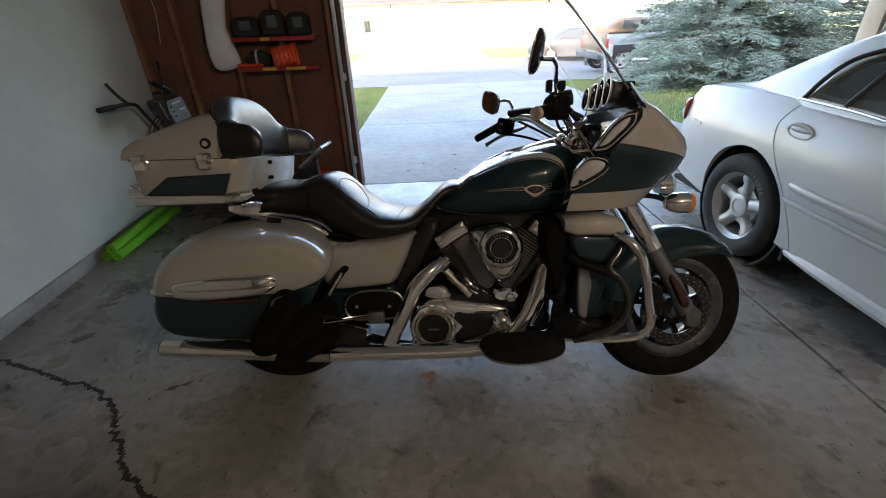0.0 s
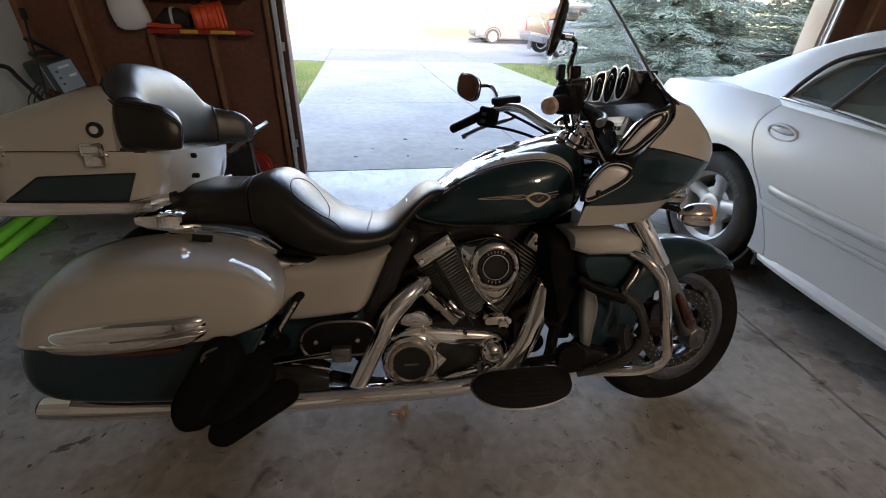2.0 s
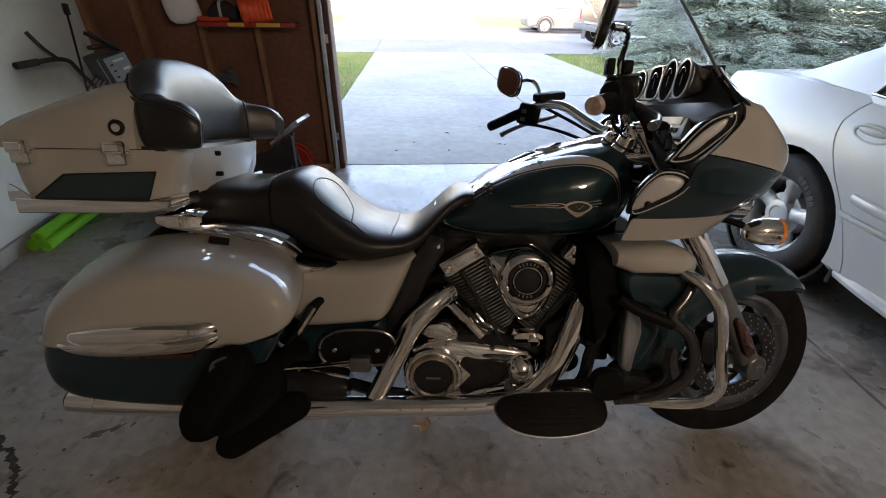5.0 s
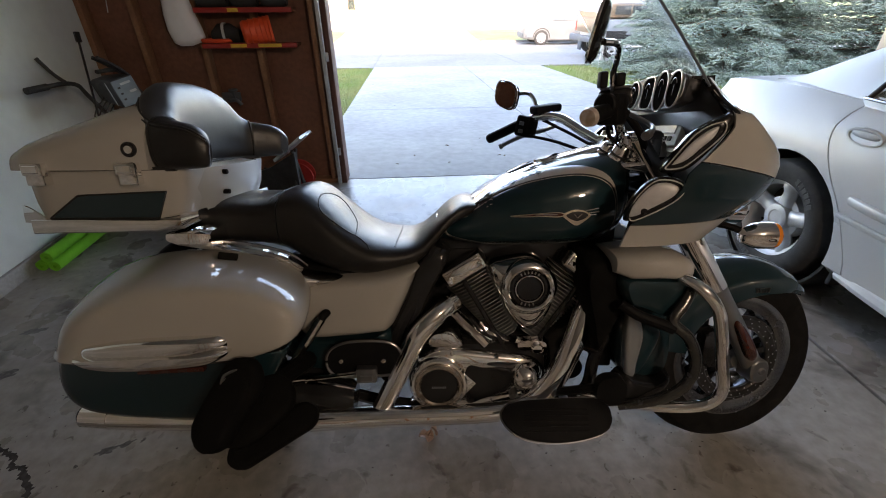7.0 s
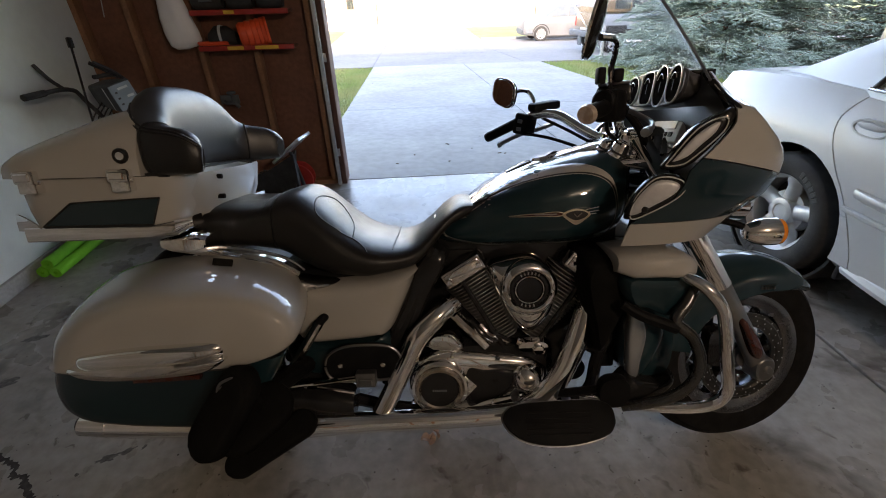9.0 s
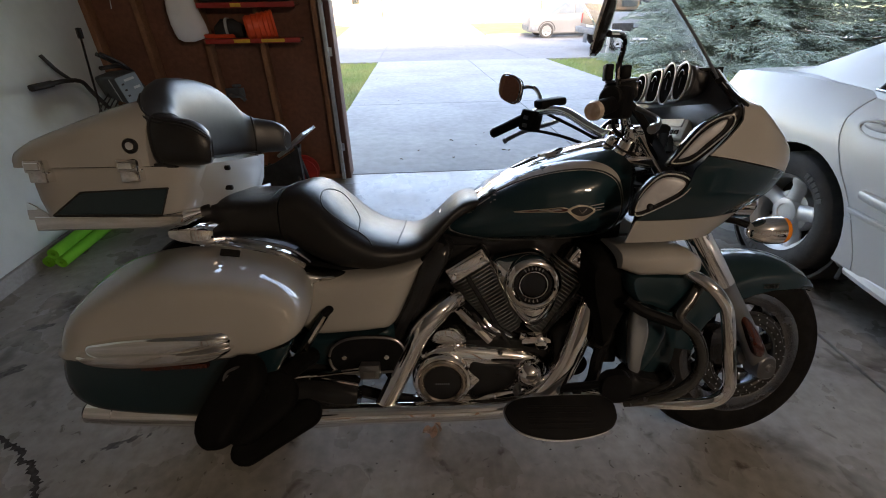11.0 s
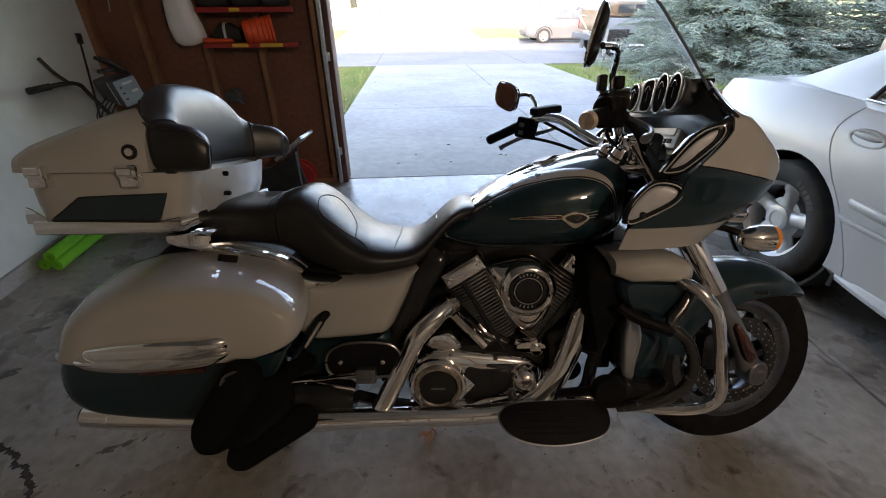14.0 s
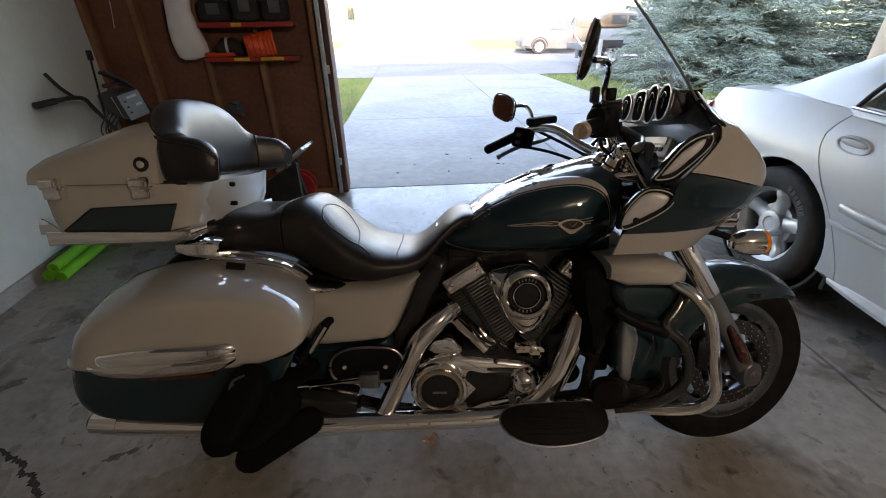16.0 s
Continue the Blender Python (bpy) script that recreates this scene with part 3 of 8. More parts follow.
def wheel(parent, at, r, w, axis="x", side=-1, seg=36, rim=None, spokes=5):
    """Road wheel with its tyre; at: the middle; side: which way the face looks along the axis."""
    rim = rim or M_ALLOY
    s = side
    hub = part("wheel", lathe([(0.0, s * w * 0.345), (0.040 * r / 0.33, s * w * 0.345), (0.043 * r / 0.33, s * w * 0.37), (0.050 * r / 0.33, s * w * 0.375), (0.074 * r / 0.33, s * w * 0.34), (0.086 * r / 0.33, s * w * 0.20), (0.12 * r / 0.33, s * w * 0.18), (0.12 * r / 0.33, -s * w * 0.1), (0, -s * w * 0.1)], seg, axis, at), rim, parent)
    part("rim", lathe([(r * 0.64, s * w * 0.44), (r * 0.655, s * w * 0.47), (r * 0.63, s * w * 0.40), (r * 0.58, s * w * 0.34), (r * 0.565, 0), (r * 0.6, -s * w * 0.45), (r * 0.65, -s * w * 0.46)], seg, axis, at), rim, hub)
    part("tyre", lathe([(r * 0.655, s * w * 0.46), (r * 0.74, s * w * 0.535), (r * 0.86, s * w * 0.54), (r * 0.95, s * w * 0.49), (r * 0.985, s * w * 0.42), (r, s * w * 0.3), (r, -s * w * 0.3),
                        (r * 0.985, -s * w * 0.42), (r * 0.9, -s * w * 0.53), (r * 0.72, -s * w * 0.53), (r * 0.64, -s * w * 0.46)], 56, axis, at), M_CARTYRE, hub)
    blocks = []
    for k in range(52):
        a = 2 * math.pi * k / 52
        blk = box(-0.034 * r / 0.33, -0.007, -0.012, 0.002, 0.007, -0.0015, 0.001, 1) if axis == "x" else box(-0.007, -0.034 * r / 0.33, -0.012, 0.007, 0.002, -0.0015, 0.001, 1)
        off = (s * w * 0.455, 0, 0) if axis == "x" else (0, s * w * 0.455, 0)
        blocks.append(moved(blk, Matrix.Translation(at) @ Matrix.Rotation(a, 4, axis.upper()) @ Matrix.Translation((off[0], off[1], r * 0.972)) @ Matrix.Rotation(math.pi if s < 0 else 0, 4, "Z")))
    tagged(part("tread", joined(*blocks), M_CARTYRE, hub), kind="stuff")
    part("backing", lathe([(0, -s * w * 0.15), (r * 0.56, -s * w * 0.15), (r * 0.56, -s * w * 0.18), (0, -s * w * 0.18)], seg, axis, at), M_WELL, hub)
    for k in range(spokes):
        a = 2 * math.pi * (k + 0.25) / spokes
        u = [(0.07, 0.34), (0.20, 0.30), (0.32, 0.26), (0.44, 0.25), (0.53, 0.265), (0.585, 0.28), (0.62, 0.26)]
        rings = []
        for f, wd in u:
            rr, ww, d = f * r, wd * r, s * w * (0.30 - 0.05 * f + (0.10 if f > 0.5 else 0.06 * f))
            c, si = math.cos(a), math.sin(a)
            ring = []
            for q in range(12):
                b = 2 * math.pi * q / 12
                lat, dep = ww * math.cos(b) * 0.5, d - s * 0.03 + s * 0.032 * math.sin(b)
                p = (rr * c - lat * si, rr * si + lat * c)
                ring.append(Vector((dep, p[0], p[1]) if axis == "x" else (p[0], dep, p[1])) + Vector(at))
            rings.append(ring)
        part("spoke", skin(rings), rim, hub)
    return hub


def section_body(stations, n=24):
    """Car body: stations along y: (y, half width, bottom, waist height, top, half width at top)."""
    rings = []
    for y, hw, z0, zw, z1, ht in stations:
        right = [(hw * 0.90, z0), (hw * 0.965, z0 + 0.05), (hw * 0.985, z0 + (zw - z0) * 0.45), (hw, zw - 0.03), (hw * 0.99, zw + 0.05), (hw * 0.965, zw + 0.6 * (z1 - zw)),
                 ((hw * 0.965 + ht) / 2, z1 - 0.012), (ht * 0.85, z1)]
        ring = [Vector((-x, y, z)) for x, z in right] + [Vector((x, y, z)) for x, z in reversed(right)]
        rings.append(ring)
    return skin(rings)


def sedan():
    """Large silver saloon, nose towards -y, with its right side at low x. Origin under the middle of the rear axle."""
    car = tagged(empty("car", pose(2.69, 2.58, 0)), "silver four-door saloon car parked nose-in on the garage floor", "car")
    HW = 0.92
    st = [(1.13, 0.50, 0.36, 0.62, 0.74, 0.42), (1.11, 0.62, 0.30, 0.62, 0.81, 0.54), (1.05, 0.72, 0.26, 0.63, 0.88, 0.60), (0.95, 0.80, 0.24, 0.64, 0.915, 0.64), (0.77, 0.862, 0.24, 0.65, 0.945, 0.68), (0.55, 0.895, 0.23, 0.66, 0.968, 0.71), (0.3, 0.915, 0.22, 0.67, 0.985, 0.73),
          (-0.2, HW, 0.20, 0.68, 0.99, 0.75), (-0.5, HW, 0.20, 0.68, 0.984, 0.755), (-0.9, HW, 0.20, 0.68, 0.962, 0.77), (-1.7, HW, 0.20, 0.68, 0.945, 0.77), (-2.3, HW, 0.21, 0.68, 0.93, 0.74), (-3.1, 0.90, 0.23, 0.66, 0.90, 0.70),
          (-3.6, 0.84, 0.25, 0.60, 0.80, 0.62), (-3.85, 0.70, 0.30, 0.55, 0.68, 0.5)]
    rows_ = []
    for i in range(len(st) - 1):
        for k in range(3):
            f = k / 3
            rows_.append(tuple(a + (b - a) * f for a, b in zip(st[i], st[i + 1])))
    rows_.append(st[-1])
    body = part("body", section_body(rows_), M_SILVER, car, angle=40)
    bpy.context.view_layer.update()

    def side_x(y, z):
        """Where the right flank lies at y and z."""
        hit, place, _, _ = body.ray_cast(Vector((-2, y, z)), Vector((1, 0, 0)))
        return place.x if hit else -0.9
    cuts = []
    for yw in (0.035, -2.85):
        for sx in (-1, 1):
            cuts.append(lathe([(0, sx * 0.60), (0.372, sx * 0.60), (0.372, sx * 1.1), (0, sx * 1.1)], 44, "x", (0, yw, 0.325)))
    # shut lines of the rear and front door and the boot lid
    def side_line(pts, r=0.0045):
        return tube([(side_x(y, z) - 0.001, y, z) for x, y, z in pts], r, 6, 0)
    rear = smooth_line([(0.885, -0.44, 0.20), (0.900, -0.425, 0.31), (0.910, -0.345, 0.47), (0.914, -0.265, 0.58), (0.920, -0.135, 0.735), (0.912, -0.09, 0.825), (0.898, -0.098, 0.915), (0.85, -0.15, 0.988)], 24)
    cuts.append(side_line(rear))
    flank = {(ya, k): side_x(ya + (yb - ya) * k / 8, 0.588) for ya, yb in ((-0.34, -1.26), (-1.33, -2.3)) for k in range(9)}
    hx = side_x(-0.245, 0.85)
    cuts.append(side_line([(0.93, -1.30, 0.19), (0.93, -1.30, 0.7), (0.915, -1.28, 0.95), (0.90, -1.27, 1.02)]))
    cuts.append(side_line([(0.910, -0.345, 0.47), (0.905, -0.2, 0.475)], 0.0035))
    carve(body, cuts)
    for poly in body.data.polygons:
        poly.use_smooth = True
    body.data.set_sharp_from_angle(angle=radians(32))
    # cabin: roof and pillars as a hollow shell with window openings
    def cabin(grow, low):
        cs = [(0.58, 0.70 - grow, 0.66 - grow, 0.955 + low, 0.962), (0.42, 0.727 - grow, 0.655 - grow, 0.955 + low, 1.005 - grow), (0.28, 0.762 - grow, 0.65 - grow, 0.955 + low, 1.082 - grow), (0.14, 0.792 - grow, 0.64 - grow, 0.955 + low, 1.165 - grow), (0.0, 0.807 - grow, 0.63 - grow, 0.955 + low, 1.24 - grow), (-0.18, 0.84 - grow, 0.615 - grow, 0.955 + low, 1.315 - grow),
              (-0.42, 0.85 - grow, 0.60 - grow, 0.955 + low, 1.380 - grow), (-0.85, 0.855 - grow, 0.595 - grow, 0.955 + low, 1.42 - grow), (-1.3, 0.855 - grow, 0.59 - grow, 0.95 + low, 1.42 - grow), (-1.65, 0.85 - grow, 0.585 - grow, 0.95 + low, 1.37 - grow), (-2.0, 0.84 - grow, 0.60 - grow, 0.94 + low, 1.20 - grow),
              (-2.45, 0.80 - grow, 0.70 - grow, 0.93 + low, 0.945)]
        rings = []
        for y, hb, ht, z0, z1 in cs:
            z1 = max(z1, z0 + 0.004)
            h = [(hb, z0), (hb * 0.985, z0 + 0.12 * (z1 - z0)), ((hb + ht) / 2 + 0.012, z0 + 0.55 * (z1 - z0)), (ht + 0.035, z0 + 0.86 * (z1 - z0)), (ht - 0.02, z1 - 0.06 * (z1 - z0)), (ht * 0.6, z1), (0.0, z1 + 0.012)]
            rings.append([Vector((-x, y, z)) for x, z in h] + [Vector((x, y, z)) for x, z in reversed(h[:-1])])
        return skin(rings)
    cab = part("cabin", cabin(0.0, 0.0), M_SILVER, car, angle=40)
    def prism(outline, sx):
        return skin([[Vector((sx * 0.45, y, z)) for y, z in outline], [Vector((sx * 1.2, y, z)) for y, z in outline]])
    rearwin = [(-0.145, 1.003), (-0.185, 1.09), (-0.275, 1.18), (-0.41, 1.245), (-0.55, 1.295), (-1.20, 1.335), (-1.22, 0.962), (-0.85, 0.972), (-0.5, 0.995)]
    frontwin = [(-1.30, 0.962), (-1.28, 1.335), (-1.50, 1.32), (-1.70, 1.23), (-2.05, 0.962)]
    cutw = [cabin(0.03, -0.02)]
    for sx in (-1, 1):
        cutw += [prism(rearwin, sx), prism(frontwin, sx)]
    cutw.append(skin([[Vector((-0.56, y, z)) for y, z in ((0.52, 0.985), (0.06, 1.215), (0.06, 1.6), (0.52, 1.6))], [Vector((0.56, y, z)) for y, z in ((0.52, 0.985), (0.06, 1.215), (0.06, 1.6), (0.52, 1.6))]]))
    carve(cab, cutw)
    for poly in cab.data.polygons:
        poly.use_smooth = True
    cab.data.set_sharp_from_angle(angle=radians(30))
    def pane(outline, name, x0, lean_):
        vs = []
        for sx in (-1,):
            ring = [Vector((sx * (x0 - (z - 1.0) * lean_), y, z)) for y, z in outline]
            vs = [ring, [p + Vector((0.004, 0, 0)) for p in ring]]
        g = part(name, skin(vs), M_GLASS, car, smooth=False)
        g.visible_shadow = False
        return g
    pane([(-0.13, 0.998)] + rearwin[1:], "rear_door_window", 0.822, 0.62)
    pane(frontwin, "front_door_window", 0.822, 0.62)
    # window surround: bright lower strip, black frame and the upright divider of the quarter light
    fr = smooth_line([(-0.830, -0.128, 0.994), (-0.795, -0.172, 1.092), (-0.742, -0.245, 1.188), (-0.690, -0.41, 1.255), (-0.660, -0.58, 1.308), (-0.648, -1.22, 1.345)], 24)
    part("window_frame", tube(fr, 0.011, 8), M_DARK, car)
    part("belt_moulding", joined(tube([(-0.838, -0.115, 0.990), (-0.846, -0.42, 0.986), (-0.857, -0.62, 0.976), (-0.868, -0.85, 0.963), (-0.872, -1.28, 0.950), (-0.86, -2.0, 0.945)], 0.008, 8, 20)), pbr("chrome_strip", (0.7, 0.7, 0.7), None, rough=0.15, metal=1.0), car, "bright strip under the side windows")
    part("divider", tube([(-0.838, -0.385, 0.995), (-0.692, -0.475, 1.272)], 0.013, 8), M_DARK, car)
    part("pillar", box(-0.835, -1.30, 1.02, -0.80, -1.22, 1.05), M_DARK, car)
    part("pillar", tube([(-0.83, -1.26, 1.02), (-0.655, -1.26, 1.34)], 0.032, 8), M_DARK, car)
    # handle: recessed oval cup with a flap
    hp = part("door_handle", superloft([(hx + 0.006, -0.245, 0.850, 0.087, 0.041), (hx - 0.007, -0.245, 0.850, 0.085, 0.039), (hx - 0.0065, -0.245, 0.850, 0.075, 0.029), (hx + 0.004, -0.245, 0.848, 0.070, 0.024)], 32, "x", 2.0), M_SILVER, car)
    part("flap", superloft([(hx + 0.002, -0.245, 0.858, 0.068, 0.018), (hx - 0.006, -0.245, 0.860, 0.064, 0.014), (hx - 0.010, -0.245, 0.861, 0.05, 0.008)], 24, "x", 2.2), M_SILVER, hp)
    # door moulding and lower side line
    for ya, yb in ((-0.34, -1.26), (-1.33, -2.3)):
        part("side_moulding", tube([(flank[(ya, k)] + (0.010 if k == 0 else -0.006), ya + (yb - ya) * k / 8, 0.588) for k in range(9)], 0.030, 12, 24, flat=0.7), M_SILVER, car)
        part("side_moulding", tube([(flank[(ya, k)] + (0.008 if k == 0 else 0.0), ya + 0.03 + (yb - ya - 0.03) * k / 8, 0.506) for k in range(9)], 0.016, 10, 24, flat=0.8), M_SILVER, car)
    part("sill", tube([(-0.835, -0.40, 0.238), (-0.86, -0.7, 0.236), (-0.865, -1.6, 0.232), (-0.86, -2.4, 0.236)], 0.045, 10, 20), pbr("pale_sill_paint", (0.62, 0.64, 0.66), (0.55, 0.57, 0.6), 3, 0.35, metal=0.3, coat=0.6), car)
    part("mud_flap", box(-0.87, -0.395, 0.16, -0.80, -0.37, 0.30, 0.006), M_DARK, car)
    part("tail_lamp", superloft([(0.92, -0.765, 0.74, 0.06, 0.085), (1.00, -0.72, 0.74, 0.075, 0.085), (1.09, -0.60, 0.735, 0.07, 0.07)], 20, "y", 3.0), pbr("tail_lamp_lens", (0.55, 0.05, 0.02), (0.6, 0.12, 0.04), 12, 0.12, coat=1.0), car, "red and amber tail lamp lens")
    part("rear_bumper", superloft([(0.97, 0, 0.44, 0.80, 0.14), (1.08, 0, 0.44, 0.74, 0.14), (1.17, 0, 0.44, 0.58, 0.12)], 28, "y", 4.0), M_SILVER, car)
    part("badge", joined(*[box(-0.885 + 0.004 * i, 0.60 + 0.022 * i, 0.70, -0.868 + 0.004 * i, 0.614 + 0.022 * i, 0.722, 0.002, 1) for i in range(7)]), M_GALV, car)
    part("boot_lid", superloft([(0.60, 0, 0.947, 0.62, 0.018), (0.8, 0, 0.926, 0.63, 0.018), (1.0, 0, 0.889, 0.60, 0.016), (1.09, 0, 0.840, 0.5, 0.012)], 24, "y", 4.0), M_SILVER, car)
    part("rear_glass", skin([[Vector((x, y, z)) for x in (-0.55, -0.3, 0, 0.3, 0.55)] + [Vector((x, y - 0.004, z - 0.004)) for x in (0.55, 0.3, 0, -0.3, -0.55)] for y, z in ((0.52, 0.975), (0.30, 1.085), (0.06, 1.21))]), M_GLASS, car)
    part("rear_seat", superloft([(-0.62, 0, 0.62, 0.66, 0.18), (-0.3, 0, 0.75, 0.68, 0.25), (-0.1, 0, 0.95, 0.66, 0.2), (0.0, 0, 1.02, 0.62, 0.12), (0.1, 0, 1.02, 0.6, 0.05)], 24, "y", 4.0), pbr("grey_car_cloth", (0.16, 0.17, 0.18), (0.12, 0.125, 0.13), 30, 0.9), car)
    for sx in (-0.38, 0.38):
        part("front_seat", joined(superloft([(0.55, sx, -1.25, 0.24, 0.10), (0.8, sx, -1.15, 0.26, 0.10), (1.12, sx, -1.05, 0.22, 0.08), (1.2, sx, -1.03, 0.14, 0.06)], 20, "z", 3.0)), pbr("grey_car_cloth", (0.16, 0.17, 0.18), None, rough=0.9), car)
    part("floor_pan", box(-0.80, -2.4, 0.21, 0.80, 0.9, 0.24), M_WELL, car)
    for yw in (0.035, -2.85):
        for sx in (-1, 1):
            w = wheel(car, (sx * 0.80, yw, 0.322), 0.322, 0.215, "x", sx)
            part("well_lining", lathe([(0.385, sx * 0.60), (0.385, sx * 0.875), (0.371, sx * 0.875), (0.371, sx * 0.62), (0, sx * 0.62), (0, sx * 0.60)], 40, "x", (0, yw, 0.325)), M_WELL, car)
            # raised plain bars where the tyre carries its lettering
            if sx < 0:
                for base in (0.35, 3.3):
                    bars = []
                    for i in range(6):
                        a = base + 0.115 * i
                        bars.append(moved(box(-0.003, -0.012, -0.016, 0.004, 0.012, 0.016, 0.002, 1), Matrix.Translation((sx * (0.80 + 0.116), yw, 0.322)) @ Matrix.Rotation(a, 4, "X") @ Matrix.Translation((0, 0, 0.256))))
                    part("tyre_lettering", joined(*bars), pbr("moulded_rubber", (0.04, 0.04, 0.041), None, rough=0.6), w)
    return car


sedan()


def suv():
    v = tagged(empty("car", pose(7.95, 25.2, lie(0, 25.2))), "silver sport utility car parked across the street", "car")
    m = Matrix.Rotation(radians(-90), 4, "Z")
    PEWTER = pbr("pewter_car_paint", (0.13, 0.132, 0.137), (0.115, 0.117, 0.12), 2, 0.45, coat=0.15, spec=0.2)
    TINT = pbr("dark_side_glass", (0.075, 0.09, 0.10), (0.095, 0.11, 0.12), 3, 0.15, spec=0.3)
    st = [(-2.25, 0.6, 0.5, 0.7, 0.85, 0.5), (-2.2, 0.8, 0.3, 0.7, 0.95, 0.6), (-1.7, 0.9, 0.25, 0.75, 1.03, 0.7), (-0.9, 0.92, 0.22, 0.8, 1.08, 0.78), (0.5, 0.92, 0.22, 0.8, 1.1, 0.8), (1.7, 0.92, 0.25, 0.8, 1.1, 0.8), (2.2, 0.85, 0.35, 0.8, 1.08, 0.75)]
    part("body", moved(section_body(st), m), PEWTER, v)
    cab = [(-1.15, 0.80, 0.75, 1.06, 1.08), (-0.45, 0.82, 0.66, 1.06, 1.55), (0.2, 0.84, 0.66, 1.06, 1.64), (1.4, 0.84, 0.66, 1.06, 1.62), (1.95, 0.82, 0.64, 1.06, 1.50), (2.2, 0.8, 0.7, 1.06, 1.10)]
    rings = []
    for y, hb, ht, z0, z1 in cab:
        rings.append([Vector((-hb, y, z0)), Vector((-ht - 0.03, y, z0 + 0.85 * (z1 - z0))), Vector((-ht * 0.8, y, z1)), Vector((ht * 0.8, y, z1)), Vector((ht + 0.03, y, z0 + 0.85 * (z1 - z0))), Vector((hb, y, z0))])
    part("cabin", moved(skin(rings), m), PEWTER, v)
    for xa, xb, t0, t1 in ((-0.85, -0.05, -0.45, -0.05), (0.03, 0.95, 0.03, 0.95), (1.03, 1.9, 1.03, 1.7)):
        part("window", skin([[Vector((p, -0.853 + k, 1.13)) for p in (xa, xb)] + [Vector((p, -0.74 + k, 1.50)) for p in (t1, t0)] for k in (0.0, 0.02)]), TINT, v, smooth=False)
    for x in (-1.35, 1.35):
        wheel(v, (x, -0.80, 0.36), 0.36, 0.22, "y", -1, 28, spokes=5)
        part("wheel_arch", tube([(x + 0.42 * math.cos(a), -0.915, 0.36 + 0.42 * math.sin(a)) for a in [math.pi * i / 16 for i in range(17)]], 0.022, 6), M_DARK, v)
        wheel(v, (x, 0.80, 0.36), 0.36, 0.22, "y", 1, 28, spokes=5)
    part("headlamp", superloft([(-2.18, -0.66, 0.82, 0.12, 0.07), (-2.0, -0.78, 0.86, 0.11, 0.08), (-1.85, -0.86, 0.88, 0.04, 0.05)], 14, "x", 3.0), pbr("lamp_lens", (0.7, 0.72, 0.75), None, rough=0.1), v)
    part("bumper", superloft([(-2.28, 0, 0.48, 0.6, 0.1), (-2.1, 0, 0.46, 0.86, 0.14), (-1.8, 0, 0.44, 0.93, 0.14)], 20, "x", 4.0), M_GREYPL, v)
    return v


suv()


def pickup():
    """Boxy truck standing along the kerb, its tail towards the drive; x runs forward from the tailgate."""
    v = tagged(empty("pickup_truck", pose(6.12, 16.95, lie(0, 16.5), 0, 0, 6)), "old tan and pale blue pickup truck parked at the kerb", "truck")
    tan = pbr("tan_truck_paint", (0.20, 0.145, 0.095), (0.165, 0.12, 0.08), 2, 0.45, coat=0.2)
    blue = pbr("pale_blue_truck_paint", (0.30, 0.335, 0.37), (0.26, 0.29, 0.32), 2, 0.4, coat=0.3)
    pane = pbr("smoked_cap_glass", (0.05, 0.06, 0.065), (0.07, 0.08, 0.085), 3, 0.15)
    part("bed", joined(box(0.0, -0.90, 0.72, 1.95, 0.90, 1.20, 0.05), box(0.15, -0.86, 0.50, 0.28, 0.86, 0.74, 0.02)), blue, v)
    gate = part("tailgate", box(-0.05, -0.80, 0.74, -0.004, 0.80, 1.20, 0.02), tan, v)
    part("tailgate_panel", box(-0.062, -0.62, 0.84, -0.051, 0.62, 1.08, 0.008), tan, gate)
    cap_ = part("bed_cap", superloft([(0.02, 0, 1.30, 0.84, 0.10), (0.30, 0, 1.42, 0.84, 0.21), (0.45, 0, 1.45, 0.83, 0.25), (1.75, 0, 1.46, 0.83, 0.26), (1.90, 0, 1.44, 0.80, 0.23)], 24, "x", 5.0), tan, v, "tan sloping bed cap")
    for x0, x1 in ((0.50, 1.05), (1.12, 1.70)):
        part("cap_window", box(x0, -0.842, 1.34, x1, -0.826, 1.60, 0.01), pane, cap_)
    part("bumper", joined(box(-0.24, -0.92, 0.47, -0.08, 0.92, 0.66, 0.03), box(-0.10, -0.5, 0.50, 0.05, 0.5, 0.60, 0.01)), M_GREYPL, v)
    for sy in (-1, 1):
        part("tail_lamp", box(-0.045, sy * 0.86 - 0.045, 0.76, 0.02, sy * 0.86 + 0.045, 1.06, 0.012), M_RED, v)
        part("mudflap", box(0.12, sy * 0.74 - 0.15, 0.12, 0.14, sy * 0.74 + 0.15, 0.60, 0.006), M_GREYPL, v)
        part("sill", box(0.95, sy * 0.88 - 0.03, 0.50, 3.0, sy * 0.88 + 0.03, 0.74, 0.02), M_DARK, v)
        part("wheel_arch", box(0.22, sy * 0.895 - 0.012, 0.60, 1.00, sy * 0.895 + 0.012, 0.86, 0.01), M_DARK, v)
        for xw in (0.60, 3.5):
            wheel(v, (xw, sy * 0.78, 0.38), 0.38, 0.24, "y", sy, 24, spokes=5)
    part("cab", superloft([(2.02, 0, 1.20, 0.88, 0.62), (2.12, 0, 1.25, 0.89, 0.66), (2.95, 0, 1.25, 0.89, 0.66), (3.45, 0, 1.02, 0.89, 0.46)], 24, "x", 5.0), blue, v)
    part("side_window", box(2.20, -0.905, 1.36, 2.92, -0.875, 1.72, 0.01), pane, v)
    part("bonnet", box(3.2, -0.90, 0.55, 4.5, 0.90, 1.14, 0.08), blue, v)
    return v


